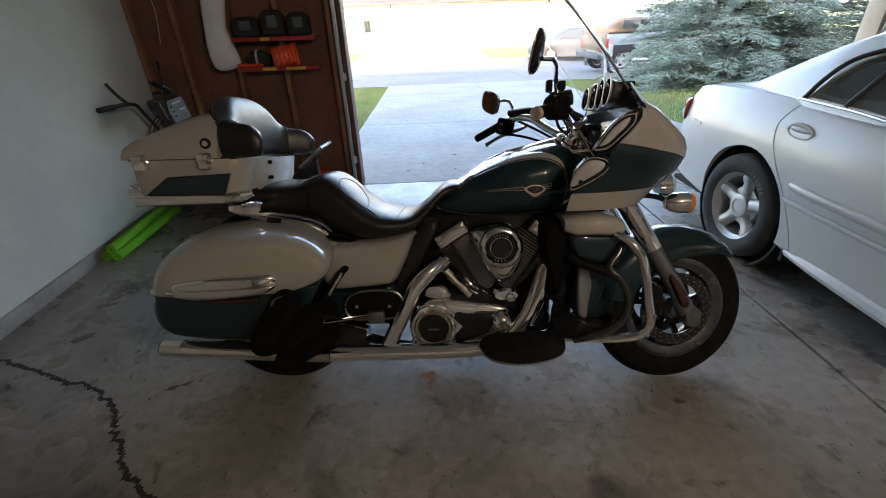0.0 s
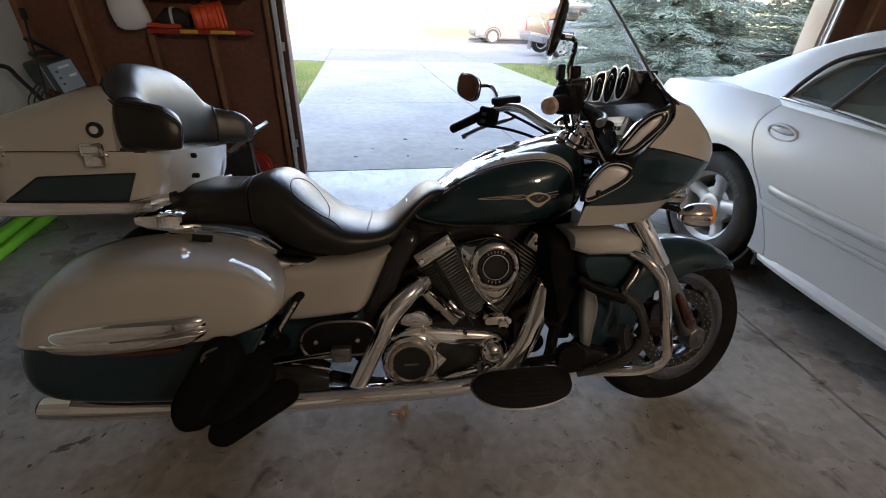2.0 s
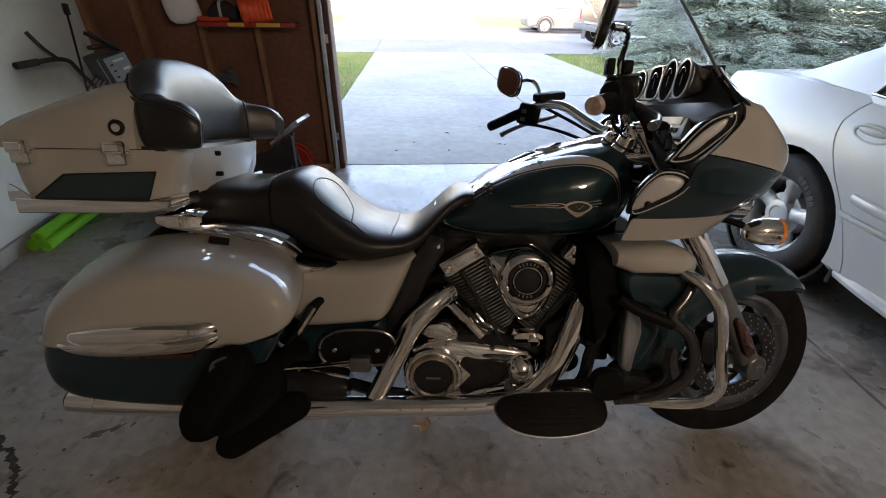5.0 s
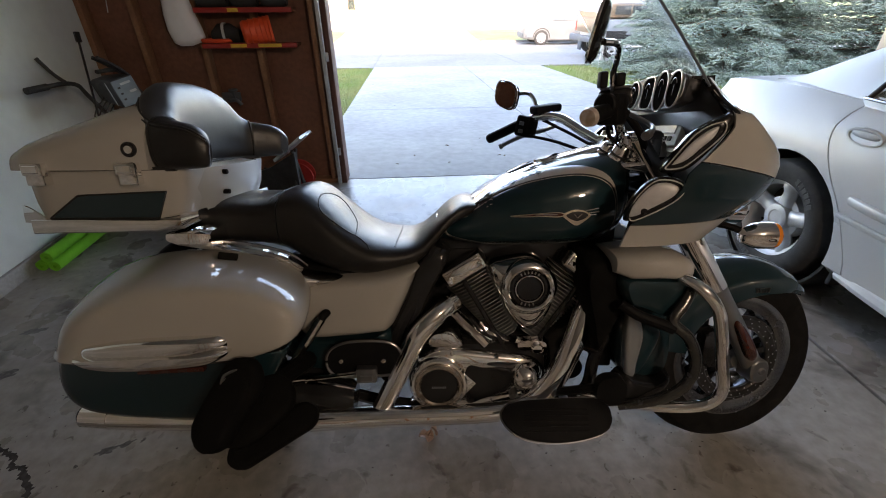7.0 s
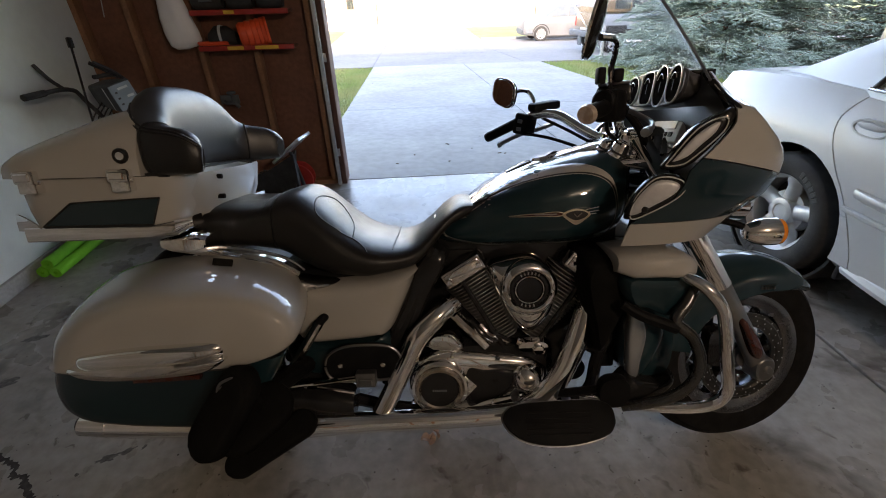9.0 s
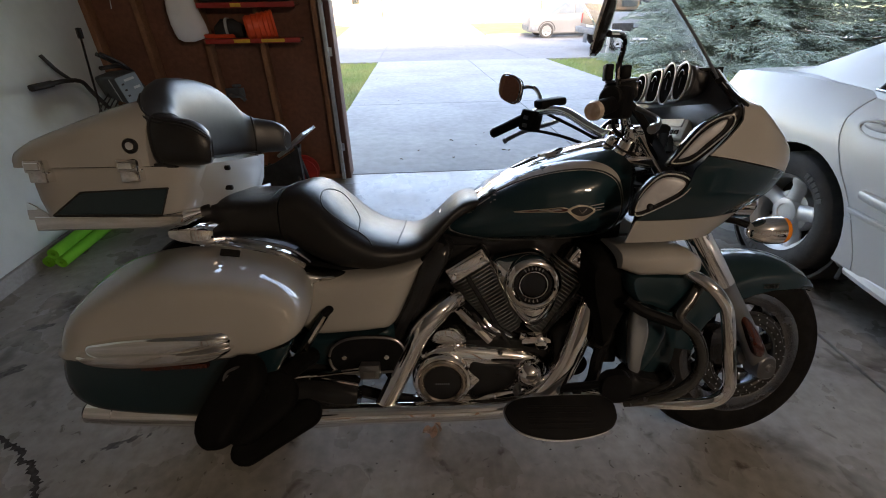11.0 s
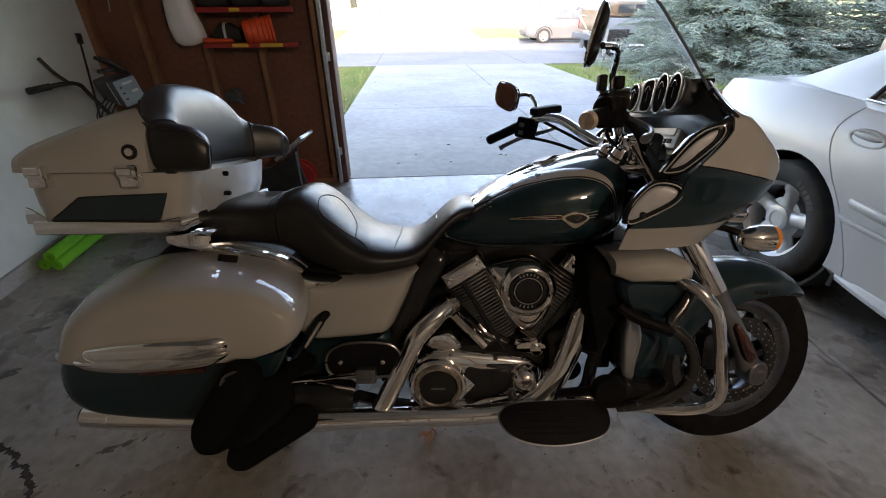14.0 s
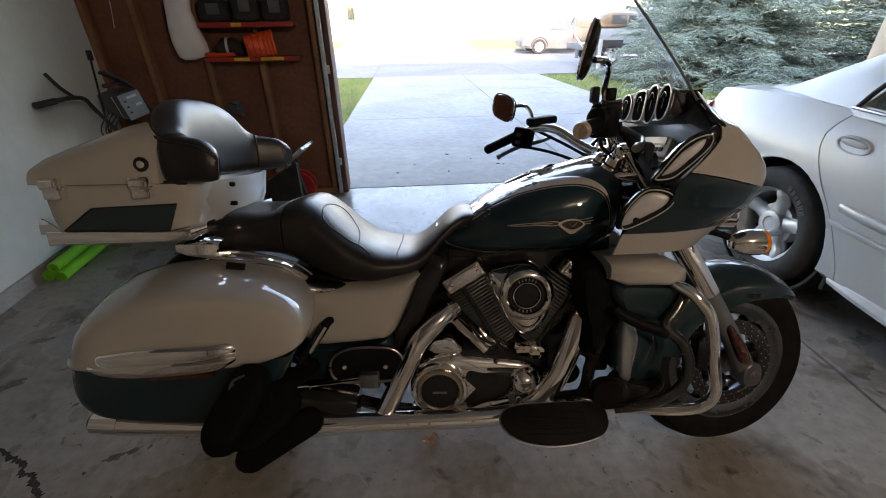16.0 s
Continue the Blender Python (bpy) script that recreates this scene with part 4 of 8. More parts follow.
pickup()
post = tagged(part("marker_post", joined(box(5.30, 13.56, lie(0, 13.6) - 0.1, 5.38, 13.64, 0.55, 0.006)), pbr("weathered_post", (0.45, 0.46, 0.47), (0.36, 0.37, 0.38), 8, 0.7)), "weathered grey post standing in the lawn", "post")


# ---- things along the garage walls ----
def rod_(x, y, z0, z1):
    return tube([(x, y, z0), (x, y, z1)], 0.008, 8)


def shelf(z):
    sh = tagged(empty("wall_shelf", pose(-1.29, DOOR_Y - 0.085, z)), "red-edged wall shelf with yellow stickers on the studs", "shelf", "shelves on the front wall")
    part("board", box(-0.33, -0.095, -0.012, 0.33, 0.01, 0.008, 0.002), M_SHEATH, sh)
    part("edge_rail", box(-0.325, -0.115, -0.018, 0.325, -0.098, 0.014, 0.003), M_RED, sh, "red painted edge rail")
    for xa, xb in ((-0.13, -0.02), (0.06, 0.22)) if z < 1.2 else ((-0.10, -0.03),):
        part("sticker", box(xa, -0.1175, -0.013, xb, -0.1155, 0.009), M_YEL, sh)
    return sh


shelf(1.095)
shelf(1.315)
SY = DOOR_Y - 0.13
bucket = tagged(part("funnel", moved(lathe([(0.072, 0.0), (0.076, 0.012), (0.070, 0.020), (0.074, 0.034), (0.068, 0.040), (0.072, 0.058), (0.066, 0.064), (0.070, 0.086), (0.064, 0.092), (0.068, 0.118), (0.062, 0.124), (0.064, 0.150), (0.054, 0.165), (0.0, 0.165)], 30, "x"),
                pose(-1.135, SY, 1.193, 0, 6, 196) @ Matrix.Scale(1.2, 4)), M_ORANGE), "bright orange ribbed plastic tub lying on the red shelf", "tub")
rope = tagged(part("rope_coil", joined(tube([(-1.52 + 0.10 * math.cos(a * 0.5), SY - 0.03 + 0.03 * math.sin(a * 0.5), 1.12 + 0.008 * (a // 12.6)) for a in range(26)], 0.009, 8)), M_ORANGE), "coiled orange cord on the red shelf", "cord")
cap = tagged(part("black_bag", superloft([(-1.55, SY, 1.15, 0.03, 0.035), (-1.50, SY, 1.17, 0.045, 0.06), (-1.42, SY, 1.17, 0.05, 0.06), (-1.36, SY, 1.15, 0.04, 0.04)], 18, "x", 2.4), M_BLKFAB), "black nylon pouch on the red shelf", "pouch")
part("reflective_band", superloft([(-1.470, SY, 1.172, 0.050, 0.064), (-1.452, SY, 1.172, 0.051, 0.064)], 18, "x", 2.4), M_LABEL, cap)
for k, (xa, w, h) in enumerate(((-1.60, 0.20, 0.15), (-1.37, 0.17, 0.19), (-1.17, 0.17, 0.17))):
    kit = tagged(empty("storage_pouch"), "soft black storage pouch on the upper shelf", "pouch", "pouches on the upper shelf")
    kit.location = (xa, SY, 1.324)
    part("body", superloft([(0.0, 0.0, h * 0.48, 0.04, h * 0.40), (w * 0.2, 0, h * 0.5, 0.05, h * 0.5), (w * 0.8, 0, h * 0.5, 0.05, h * 0.49), (w, 0, h * 0.45, 0.04, h * 0.38)], 20, "x", 3.0), M_BLKFAB, kit)
    part("flap", box(w * 0.3, -0.057, h * 0.35, w * 0.75, -0.05, h * 0.8, 0.004), M_GREYPL, kit)


def plastic_bag():
    r = random.Random(5)
    rings = []
    for z, xl, xr_, d in ((2.02, -1.735, -1.715, 0.008), (1.88, -1.765, -1.690, 0.02), (1.74, -1.790, -1.640, 0.03), (1.60, -1.795, -1.612, 0.04), (1.50, -1.808, -1.635, 0.045), (1.40, -1.820, -1.655, 0.05), (1.28, -1.832, -1.635, 0.055), (1.20, -1.834, -1.615, 0.055), (1.145, -1.826, -1.606, 0.05), (1.110, -1.812, -1.640, 0.04), (1.092, -1.78, -1.70, 0.02)):
        w, dx = (xr_ - xl) / 2, (xr_ + xl) / 2 + 1.79
        ring = []
        for k in range(26):
            a = 2 * math.pi * k / 26
            f = 1 + 0.16 * noise.noise(Vector((math.cos(a) * 2.3, math.sin(a) * 2.3, z * 5)))
            ring.append(Vector((-1.79 + dx + w * f * math.cos(a), DOOR_Y - 0.15 + d * f * math.sin(a), z)))
        rings.append(ring)
    b = tagged(part("plastic_bag", skin(rings), M_BAG), "crumpled white plastic bag hanging on the stud wall", "bag")
    return b


plastic_bag()
for k, (x, z0) in enumerate(((-2.21, 1.30),)):
    cordz = [(x + 0.02 * math.sin(i * 1.3 + k), DOOR_Y - 0.09, 2.3 - (2.3 - z0) * i / 8) for i in range(9)]
    tagged(part("hanging_cord", tube(cordz, 0.003, 6, 40), M_LABEL), "thin pale cord hanging down the stud wall", "cord")
for k, (x, y) in enumerate(((-2.375, 3.33), (-2.305, 3.32), (-2.34, 3.325))):
    z = 0.033 if k < 2 else 0.091
    hollow = [(0.012, -0.42), (0.032, -0.42), (0.033, 0.42), (0.012, 0.42)]
    nd = part("pool_noodle", moved(lathe(hollow, 22, "y", closed=True), pose(x, y, z, 0, 0, 1.5 * (k - 1))), M_NOODLE)
    tagged(nd, "bright green foam pool noodle lying beside the wall", "pool noodle", "pool noodles on the floor")


def machine():
    """Garden machine with black handlebars and a grey control box, half hidden behind the motorcycle."""
    m = tagged(empty("snow_blower", pose(-2.10, 3.55, 0)), "snow blower with black handlebars and grey control box", "snow blower")
    part("handlebar", tube([(-0.10, 0.35, 0.45), (-0.16, 0.15, 0.82), (-0.17, 0.05, 0.93), (-0.20, -0.24, 0.945)], 0.013, 10, 24), M_DARK, m)
    part("grip", tube([(-0.19, -0.13, 0.944), (-0.205, -0.27, 0.945)], 0.019, 10), M_DARK, m)
    part("handlebar", tube([(0.22, 0.40, 0.45), (0.10, 0.25, 0.85), (0.06, 0.20, 0.98), (0.02, 0.02, 1.0)], 0.013, 10, 24), M_DARK, m)
    part("lever", tube([(-0.17, 0.02, 0.93), (-0.20, -0.03, 1.0), (-0.235, -0.06, 1.09)], 0.011, 8, 14), M_DARK, m)
    part("lever", tube([(0.06, 0.19, 0.97), (0.0, 0.16, 1.03), (-0.04, 0.12, 1.07)], 0.012, 8, 12), M_DARK, m)
    part("lever", tube([(0.10, 0.20, 0.95), (0.08, 0.12, 1.02), (0.03, 0.05, 1.08)], 0.010, 8, 12), M_DARK, m)
    at_ = pose(0.03, 0.12, 0.885, 12, 0, -38)
    # box coloured dark and its end plate light, as the door light falls
    cb = part("control_box", moved(superloft([(-0.17, 0, -0.02, 0.05, 0.055), (-0.15, 0, -0.01, 0.062, 0.070), (0.05, 0, 0, 0.070, 0.083), (0.160, 0, 0, 0.070, 0.085), (0.168, 0, 0, 0.066, 0.081)], 28, "x", 7.0), at_), M_MACHINE, m)
    part("control_plate", moved(box(0.1685, -0.064, -0.078, 0.1745, 0.064, 0.078, 0.002, 1), at_), pbr("door_lit_plate", (0.20, 0.245, 0.28), (0.17, 0.21, 0.24), 14, 0.4), cb, "control plate toned blue-grey for the door light")
    for ya, za, yb, zb in ((-0.02, 0.045, 0.04, 0.058), (0.01, -0.01, 0.05, 0.004)):
        part("label_bar", moved(box(0.1748, ya, za, 0.1765, yb, zb), at_), M_LABEL, cb)
    for zz in (0.03, -0.005, -0.04):
        part("slot", moved(box(0.1748, -0.045, zz, 0.176, -0.030, zz + 0.010), at_), M_DARK, cb)
    part("box_edge", moved(box(0.10, -0.073, -0.070, 0.106, -0.0702, 0.070), at_), M_LABEL, cb)
    part("cable", joined(*[tube([(-0.05 + 0.03 * i, 0.12, 0.84), (-0.12 + 0.03 * i, 0.05, 0.70), (-0.02 + 0.02 * i, 0.15, 0.5)], 0.004, 6, 16) for i in range(4)]), M_DARK, m)
    part("engine", joined(box(-0.18, 0.28, 0.22, 0.24, 0.62, 0.55, 0.04), box(-0.10, 0.35, 0.52, 0.12, 0.55, 0.62, 0.03)), M_GREYPL, m)
    part("auger_housing", box(-0.28, 0.45, 0.03, 0.36, 0.66, 0.42, 0.03), M_RED, m)
    for sx in (-0.24, 0.28):
        wheel(m, (sx, 0.38, 0.17), 0.17, 0.09, "x", -1 if sx < 0 else 1, 20, spokes=3)
    return m


machine()
bench = tagged(empty("work_stand", pose(-1.30, 3.88, 0, 0, 0, -14)), "low dark stand with a tilted grey top board", "stand")
part("top", moved(box(-0.15, -0.10, -0.012, 0.15, 0.10, 0.012, 0.004), pose(0.225, 0.03, 0.425, 0, -38, 0)), M_GALV, bench)
for sx in (-0.14, 0.14):
    part("leg", joined(tube([(sx + 0.10, -0.10, 0.0), (sx + 0.10, 0.04, 0.32 + sx * 0.6)], 0.014, 8), tube([(sx + 0.10, 0.12, 0.0), (sx + 0.10, -0.02, 0.32 + sx * 0.6)], 0.014, 8)), M_DARK, bench)
part("side_panel", skin([[Vector((x, y, z)) for x, z in ((-0.14, 0.05), (0.27, 0.05), (0.27, 0.40), (0.05, 0.27), (-0.14, 0.20))] for y in (-0.05, -0.02)]), M_DARK, bench)
reel = tagged(empty("cord_reel", pose(-1.11, 4.03, 0.125)), "red plastic cord reel standing on the floor by the wall", "reel")
part("flange", lathe([(0, -0.05), (0.12, -0.05), (0.125, -0.044), (0.12, -0.038), (0.035, -0.038), (0.035, 0.038), (0.12, 0.038), (0.125, 0.044), (0.12, 0.05), (0, 0.05)], 36, "y"), M_RED, reel)
part("cord", joined(*[tube([(0.075 * math.cos(a * 0.35), -0.03 + 0.012 * k, 0.075 * math.sin(a * 0.35)) for a in range(19)], 0.008, 6) for k in range(6)]), M_DARK, reel)
valve = tagged(empty("pipe_valve", pose(-1.545, DOOR_Y - 0.05, 0.72)), "grey metal pipe valve mounted on the stud wall", "valve")
part("pipe", tube([(-0.06, 0.03, -0.02), (-0.02, -0.03, -0.02), (0.04, -0.05, -0.015), (0.07, -0.05, -0.05)], 0.014, 12, 16), M_GREYPL, valve)
part("mounting_plate", box(-0.09, 0.02, -0.035, 0.05, 0.036, 0.03, 0.003), M_GREYPL, valve)
part("handle", joined(lathe([(0, 0.07), (0.03, 0.068), (0.033, 0.06), (0.03, 0.052), (0, 0.05)], 16, "z", (0.03, -0.05, 0)), rod_(0.03, -0.05, 0.0, 0.055)), M_GREYPL, valve)
leaf = tagged(part("dry_leaf", joined(*[moved(skin([[Vector((-0.022 + 0.011 * i, w * j, 0.006 + 0.012 * abs(math.sin(i * 1.1 + k)) + 0.01 * abs(j))) for j in (-1, 0, 1)] + [Vector((-0.022 + 0.011 * i, w * j, 0.005 + 0.012 * abs(math.sin(i * 1.1 + k)) + 0.01 * abs(j))) for j in (1, 0, -1)] for i, w in enumerate((0.002, 0.014, 0.018, 0.012, 0.002))]),
                                         pose(-0.183 + 0.012 * k, 1.617 + 0.008 * k, 0.0, 25 * k, -30 * k, 70 * k)) for k in range(3)]), pbr("dry_leaf", (0.42, 0.30, 0.24), (0.30, 0.20, 0.15), 40, 0.8)), "curled dry leaf on the garage floor", "leaf")


LEAF_DRY = pbr("brown_fallen_leaf", (0.17, 0.12, 0.08), (0.10, 0.07, 0.05), 30, 0.85)


def fallen_leaf(x, y, size, turn):
    """A dry leaf: a cupped blade with a midrib bend."""
    rings = [[Vector((-size + 0.5 * size * i, w * size * j, 0.004 + 0.25 * size * abs(j) + 0.12 * size * math.sin(i * 1.4))) for j in (-1, 0, 1)] + [Vector((-size + 0.5 * size * i, w * size * j, 0.002 + 0.25 * size * abs(j) + 0.12 * size * math.sin(i * 1.4))) for j in (1, 0, -1)] for i, w in enumerate((0.05, 0.45, 0.6, 0.4, 0.05))]
    z = lie(x, y) if y > 4.3 else 0.0
    return tagged(part("fallen_leaf", moved(skin(rings), pose(x, y, z, 0, 0, turn)), LEAF_DRY), "small brown dry leaf lying on the concrete drive", "leaf", "fallen leaves on the drive")


for k, (x, y) in enumerate(((-0.327, 4.63), (0.178, 4.63), (0.451, 5.05), (0.706, 4.83), (0.760, 4.81), (0.611, 5.54), (0.209, 5.26), (-0.426, 7.78), (-0.95, 7.56), (-0.945, 10.42), (1.83, 6.80), (-0.158, 4.90))):
    fallen_leaf(x, y, 0.015 + 0.005 * math.sin(k * 2.3), 57 * k)


# ---- the motorcycle ----
M_WHITE = pbr("pearl_white_paint", (0.345, 0.332, 0.308), (0.32, 0.309, 0.286), 2.5, 0.45, 0.5, coat=1.0, spec=0.06)
M_GREEN = pbr("dark_teal_metallic_paint", (0.0082, 0.0250, 0.031), (0.0066, 0.0205, 0.026), 3, 0.40, metal=0.15, coat=1.0, spec=0.05)
M_CHROME = pbr("chrome", (0.88, 0.87, 0.86), None, rough=0.03, metal=1.0)
M_SATIN = pbr("satin_fork_grey", (0.26, 0.26, 0.26), (0.21, 0.21, 0.21), 12, 0.28, 0.38, metal=0.9)
M_SHIELD = pbr("dark_polished_edge", (0.11, 0.108, 0.105), (0.085, 0.083, 0.08), 12, 0.2, 0.28, metal=0.9)
M_RIM = pbr("polished_wheel_rim", (0.21, 0.21, 0.215), (0.17, 0.17, 0.175), 12, 0.20, 0.28, metal=1.0)
# pale grey that stands for door light on the leg shield
M_DOORLIGHT = pbr("door_light_grey", (0.34, 0.36, 0.38), (0.29, 0.31, 0.33), 8, 0.16, 0.24, metal=0.6, coat=0.6)
M_DASH = pbr("satin_black_dash_plastic", (0.034, 0.034, 0.036), (0.041, 0.041, 0.043), 9, 0.33, 0.42, bump=0.05, bscale=260, spec=0.5)
M_LEATHER = pbr("black_vinyl", (0.012, 0.0115, 0.011), (0.017, 0.016, 0.0155), 7, 0.32, 0.40, bump=0.12, bscale=420, spec=0.34)
# same upholstery, tone and shine raised to hold the door light
M_VINYL_LIT = pbr("door_lit_black_vinyl", (0.022, 0.022, 0.023), (0.028, 0.028, 0.029), 7, 0.42, 0.50, bump=0.10, bscale=420, spec=0.9)
M_STITCH = pbr("seam_piping", (0.010, 0.010, 0.010), None, rough=0.6)
M_BLACK = pbr("gloss_black", (0.0105, 0.0105, 0.0112), (0.015, 0.015, 0.0155), 10, 0.10, 0.18, coat=0.4, spec=0.2)
M_MATT = pbr("matt_black_plastic", (0.006, 0.006, 0.0064), (0.0085, 0.0085, 0.009), 16, 0.45, 0.6, bump=0.1, bscale=300, spec=0.06)
M_RUBBER = pbr("dull_black_rubber", (0.0055, 0.0054, 0.0053), (0.0075, 0.0074, 0.0073), 16, 0.7, 0.85, bump=0.1, bscale=300, spec=0.03)
M_FIN = pbr("machined_fin_edge", (0.60, 0.59, 0.57), (0.46, 0.45, 0.44), 30, 0.3, metal=0.95)
M_AMBER = pbr("amber_lens", (0.75, 0.22, 0.02), None, rough=0.12, coat=1.0)
M_REFLECT = pbr("red_reflector", (0.06, 0.016, 0.010), (0.045, 0.012, 0.009), 40, 0.2, coat=0.6)
M_SCREEN = pbr("clear_windscreen", (0.97, 0.98, 0.98), None, rough=0.0, trans=0.95, ior=1.12)
M_MIRROR = pbr("mirror_glass", (0.85, 0.85, 0.86), None, rough=0.01, metal=1.0)
M_BEZEL = pbr("pale_bezel", (0.62, 0.61, 0.58), None, rough=0.22, metal=0.5)
M_RADIO = pbr("pale_silver_radio_face", (0.66, 0.66, 0.65), (0.60, 0.60, 0.59), 30, 0.35, 0.45, metal=0.1)
# tan holds the warm bulb and wood reflection on the metal cap
M_BAREND = pbr("warm_reflection_bar_end", (0.42, 0.30, 0.22), (0.60, 0.50, 0.42), 60, 0.35, metal=0.3)
M_DIAL = pbr("dark_dial", (0.010, 0.009, 0.009), (0.014, 0.013, 0.012), 40, 0.9, spec=0.02, ior=1.03)
M_GRILLE = pbr("silver_speaker_mesh", (0.40, 0.40, 0.405), (0.36, 0.36, 0.365), 60, 0.4, metal=0.15, bump=0.06, bscale=900)
M_DISC = pbr("brake_disc_steel", (0.085, 0.08, 0.075), (0.06, 0.057, 0.054), 25, 0.3, 0.42, metal=1.0)
M_BRONZE = pbr("warm_polished_steel", (0.55, 0.49, 0.43), (0.50, 0.44, 0.38), 30, 0.22, metal=1.0)
M_GOLD = pbr("brass_badge", (0.72, 0.64, 0.52), (0.60, 0.53, 0.43), 60, 0.28, metal=0.95)

LEAN = 15.0
bike = tagged(empty("motorcycle", pose(-0.782, 1.708, 0.0, -LEAN, 0, -3.858)), "white and dark teal touring motorcycle leaning on its side stand", "motorcycle")


def bp(name, bm, material, parent=None, label="", **k):
    return part(name, bm, material, parent or bike, label, **k)


def mirrored(bm):
    moved(bm, Matrix.Scale(-1, 4, (0, 1, 0)))
    return bm


def rod(a, b, r, seg=10):
    return tube([a, b], r, seg)


def disc(at, r, y0, y1, bevel=0.004, seg=36):
    """A round boss on the right side: from y0 out to y1."""
    s = 1 if y1 > y0 else -1
    return lathe([(0, y0), (r, y0), (r, y1 - s * bevel), (r - bevel, y1), (0, y1)], seg, "y", (at[0], 0, at[1]))


def ring(at, r0, r1, y0, y1, seg=40):
    b = (r1 - r0) * 0.3
    s = 1 if y1 > y0 else -1
    return lathe([(r0, y0), (r1, y0), (r1, y1 - s * b), (r1 - b, y1), (r0 + b, y1), (r0, y1 - s * b)], seg, "y", (at[0], 0, at[1]), closed=True)


YOKE = Matrix.Translation((1.70, 0, 0.315)) @ Matrix.Rotation(radians(8), 4, Vector((-0.52, 0, 0.854))) @ Matrix.Translation((-1.70, 0, -0.315))
STEER = Matrix.Translation((1.65, -0.02, 0.32)) @ Matrix.Rotation(radians(8), 4, Vector((-0.52, 0, 0.854))) @ Matrix.Translation((-1.65, 0, -0.32))


def bike_wheel(name, cx, R, w, m, discs):
    def mv(bm):
        return moved(bm, m)
    hub = bp(name, mv(lathe([(0, -0.085), (0.028, -0.085), (0.032, -0.06), (0.05, -0.05), (0.055, 0.05), (0.032, 0.06), (0.028, 0.085), (0, 0.085)], 32, "y", (cx, 0, R))), M_SATIN)
    rr = 0.206
    bp("tyre", mv(lathe([(rr - 0.012, -w * 0.36), (rr + 0.012, -w * 0.47), (rr + 0.045, -w * 0.51), (R - 0.030, -w * 0.44), (R - 0.010, -w * 0.26), (R, 0), (R - 0.010, w * 0.26), (R - 0.030, w * 0.44),
                         (rr + 0.045, w * 0.51), (rr + 0.012, w * 0.47), (rr - 0.012, w * 0.36)], 72, "y", (cx, 0, R))), M_TYRE, hub)
    bp("rim", mv(lathe([(rr + 0.012, -w * 0.44), (rr + 0.008, -w * 0.480), (rr + 0.002, -w * 0.485), (rr - 0.026, -w * 0.43), (rr - 0.036, -w * 0.40), (rr - 0.040, -w * 0.30), (rr - 0.042, 0), (rr - 0.040, w * 0.30), (rr - 0.036, w * 0.40), (rr - 0.026, w * 0.43),
                        (rr + 0.002, w * 0.485), (rr + 0.008, w * 0.480), (rr + 0.012, w * 0.44)], 64, "y", (cx, 0, R))), M_RIM, hub)
    for k in range(9):
        a = 2 * math.pi * k / 9 + 0.2
        rings = []
        for rad, hw, dy in ((0.045, 0.016, 0.022), (0.10, 0.011, 0.018), (0.16, 0.012, 0.018), (0.178, 0.020, 0.02)):
            rings.append([Vector((cx + rad * math.cos(a) - hw * math.cos(b) * math.sin(a), dy * math.sin(b), R + rad * math.sin(a) + hw * math.cos(b) * math.cos(a))) for b in (0.5, 2.64, 3.64, 5.78)])
        bp("spoke", mv(skin(rings)), M_BLACK, hub)
    for y in discs:
        s = -1 if y < 0 else 1
        d = bp("brake_disc", mv(ring((cx, R), 0.108, 0.152, y, y + s * 0.005, 56)), M_DISC, hub)
        bp("disc_carrier", mv(joined(*[moved(box(-0.012, y, 0.05, 0.012, y + s * 0.006, 0.10, 0.002, 1), Matrix.Translation((cx, 0, R)) @ Matrix.Rotation(2 * math.pi * k / 5, 4, "Y")) for k in range(5)],
                                     ring((cx, R), 0.045, 0.062, y, y + s * 0.007))), M_BLACK, d)
        # pale dots stand for the bright floor showing through the drillings
        holes = [disc((cx + rad * math.cos(a), R + rad * math.sin(a)), 0.0024, y + s * 0.0052, y + s * 0.0056, 0.0001, 6)
                 for j, rad in enumerate((0.115, 0.130, 0.144)) for a in [2 * math.pi * (i + 0.33 * j) / 26 for i in range(26)]]
        tagged(bp("hole_dots", mv(joined(*holes)), M_LABEL, d), kind="stuff")
    return hub


ID = Matrix()
bike_wheel("rear_wheel", 0.0, 0.322, 0.165, ID, (-0.10,))
bike_wheel("front_wheel", 1.65, 0.320, 0.128, STEER, (-0.075, 0.075))


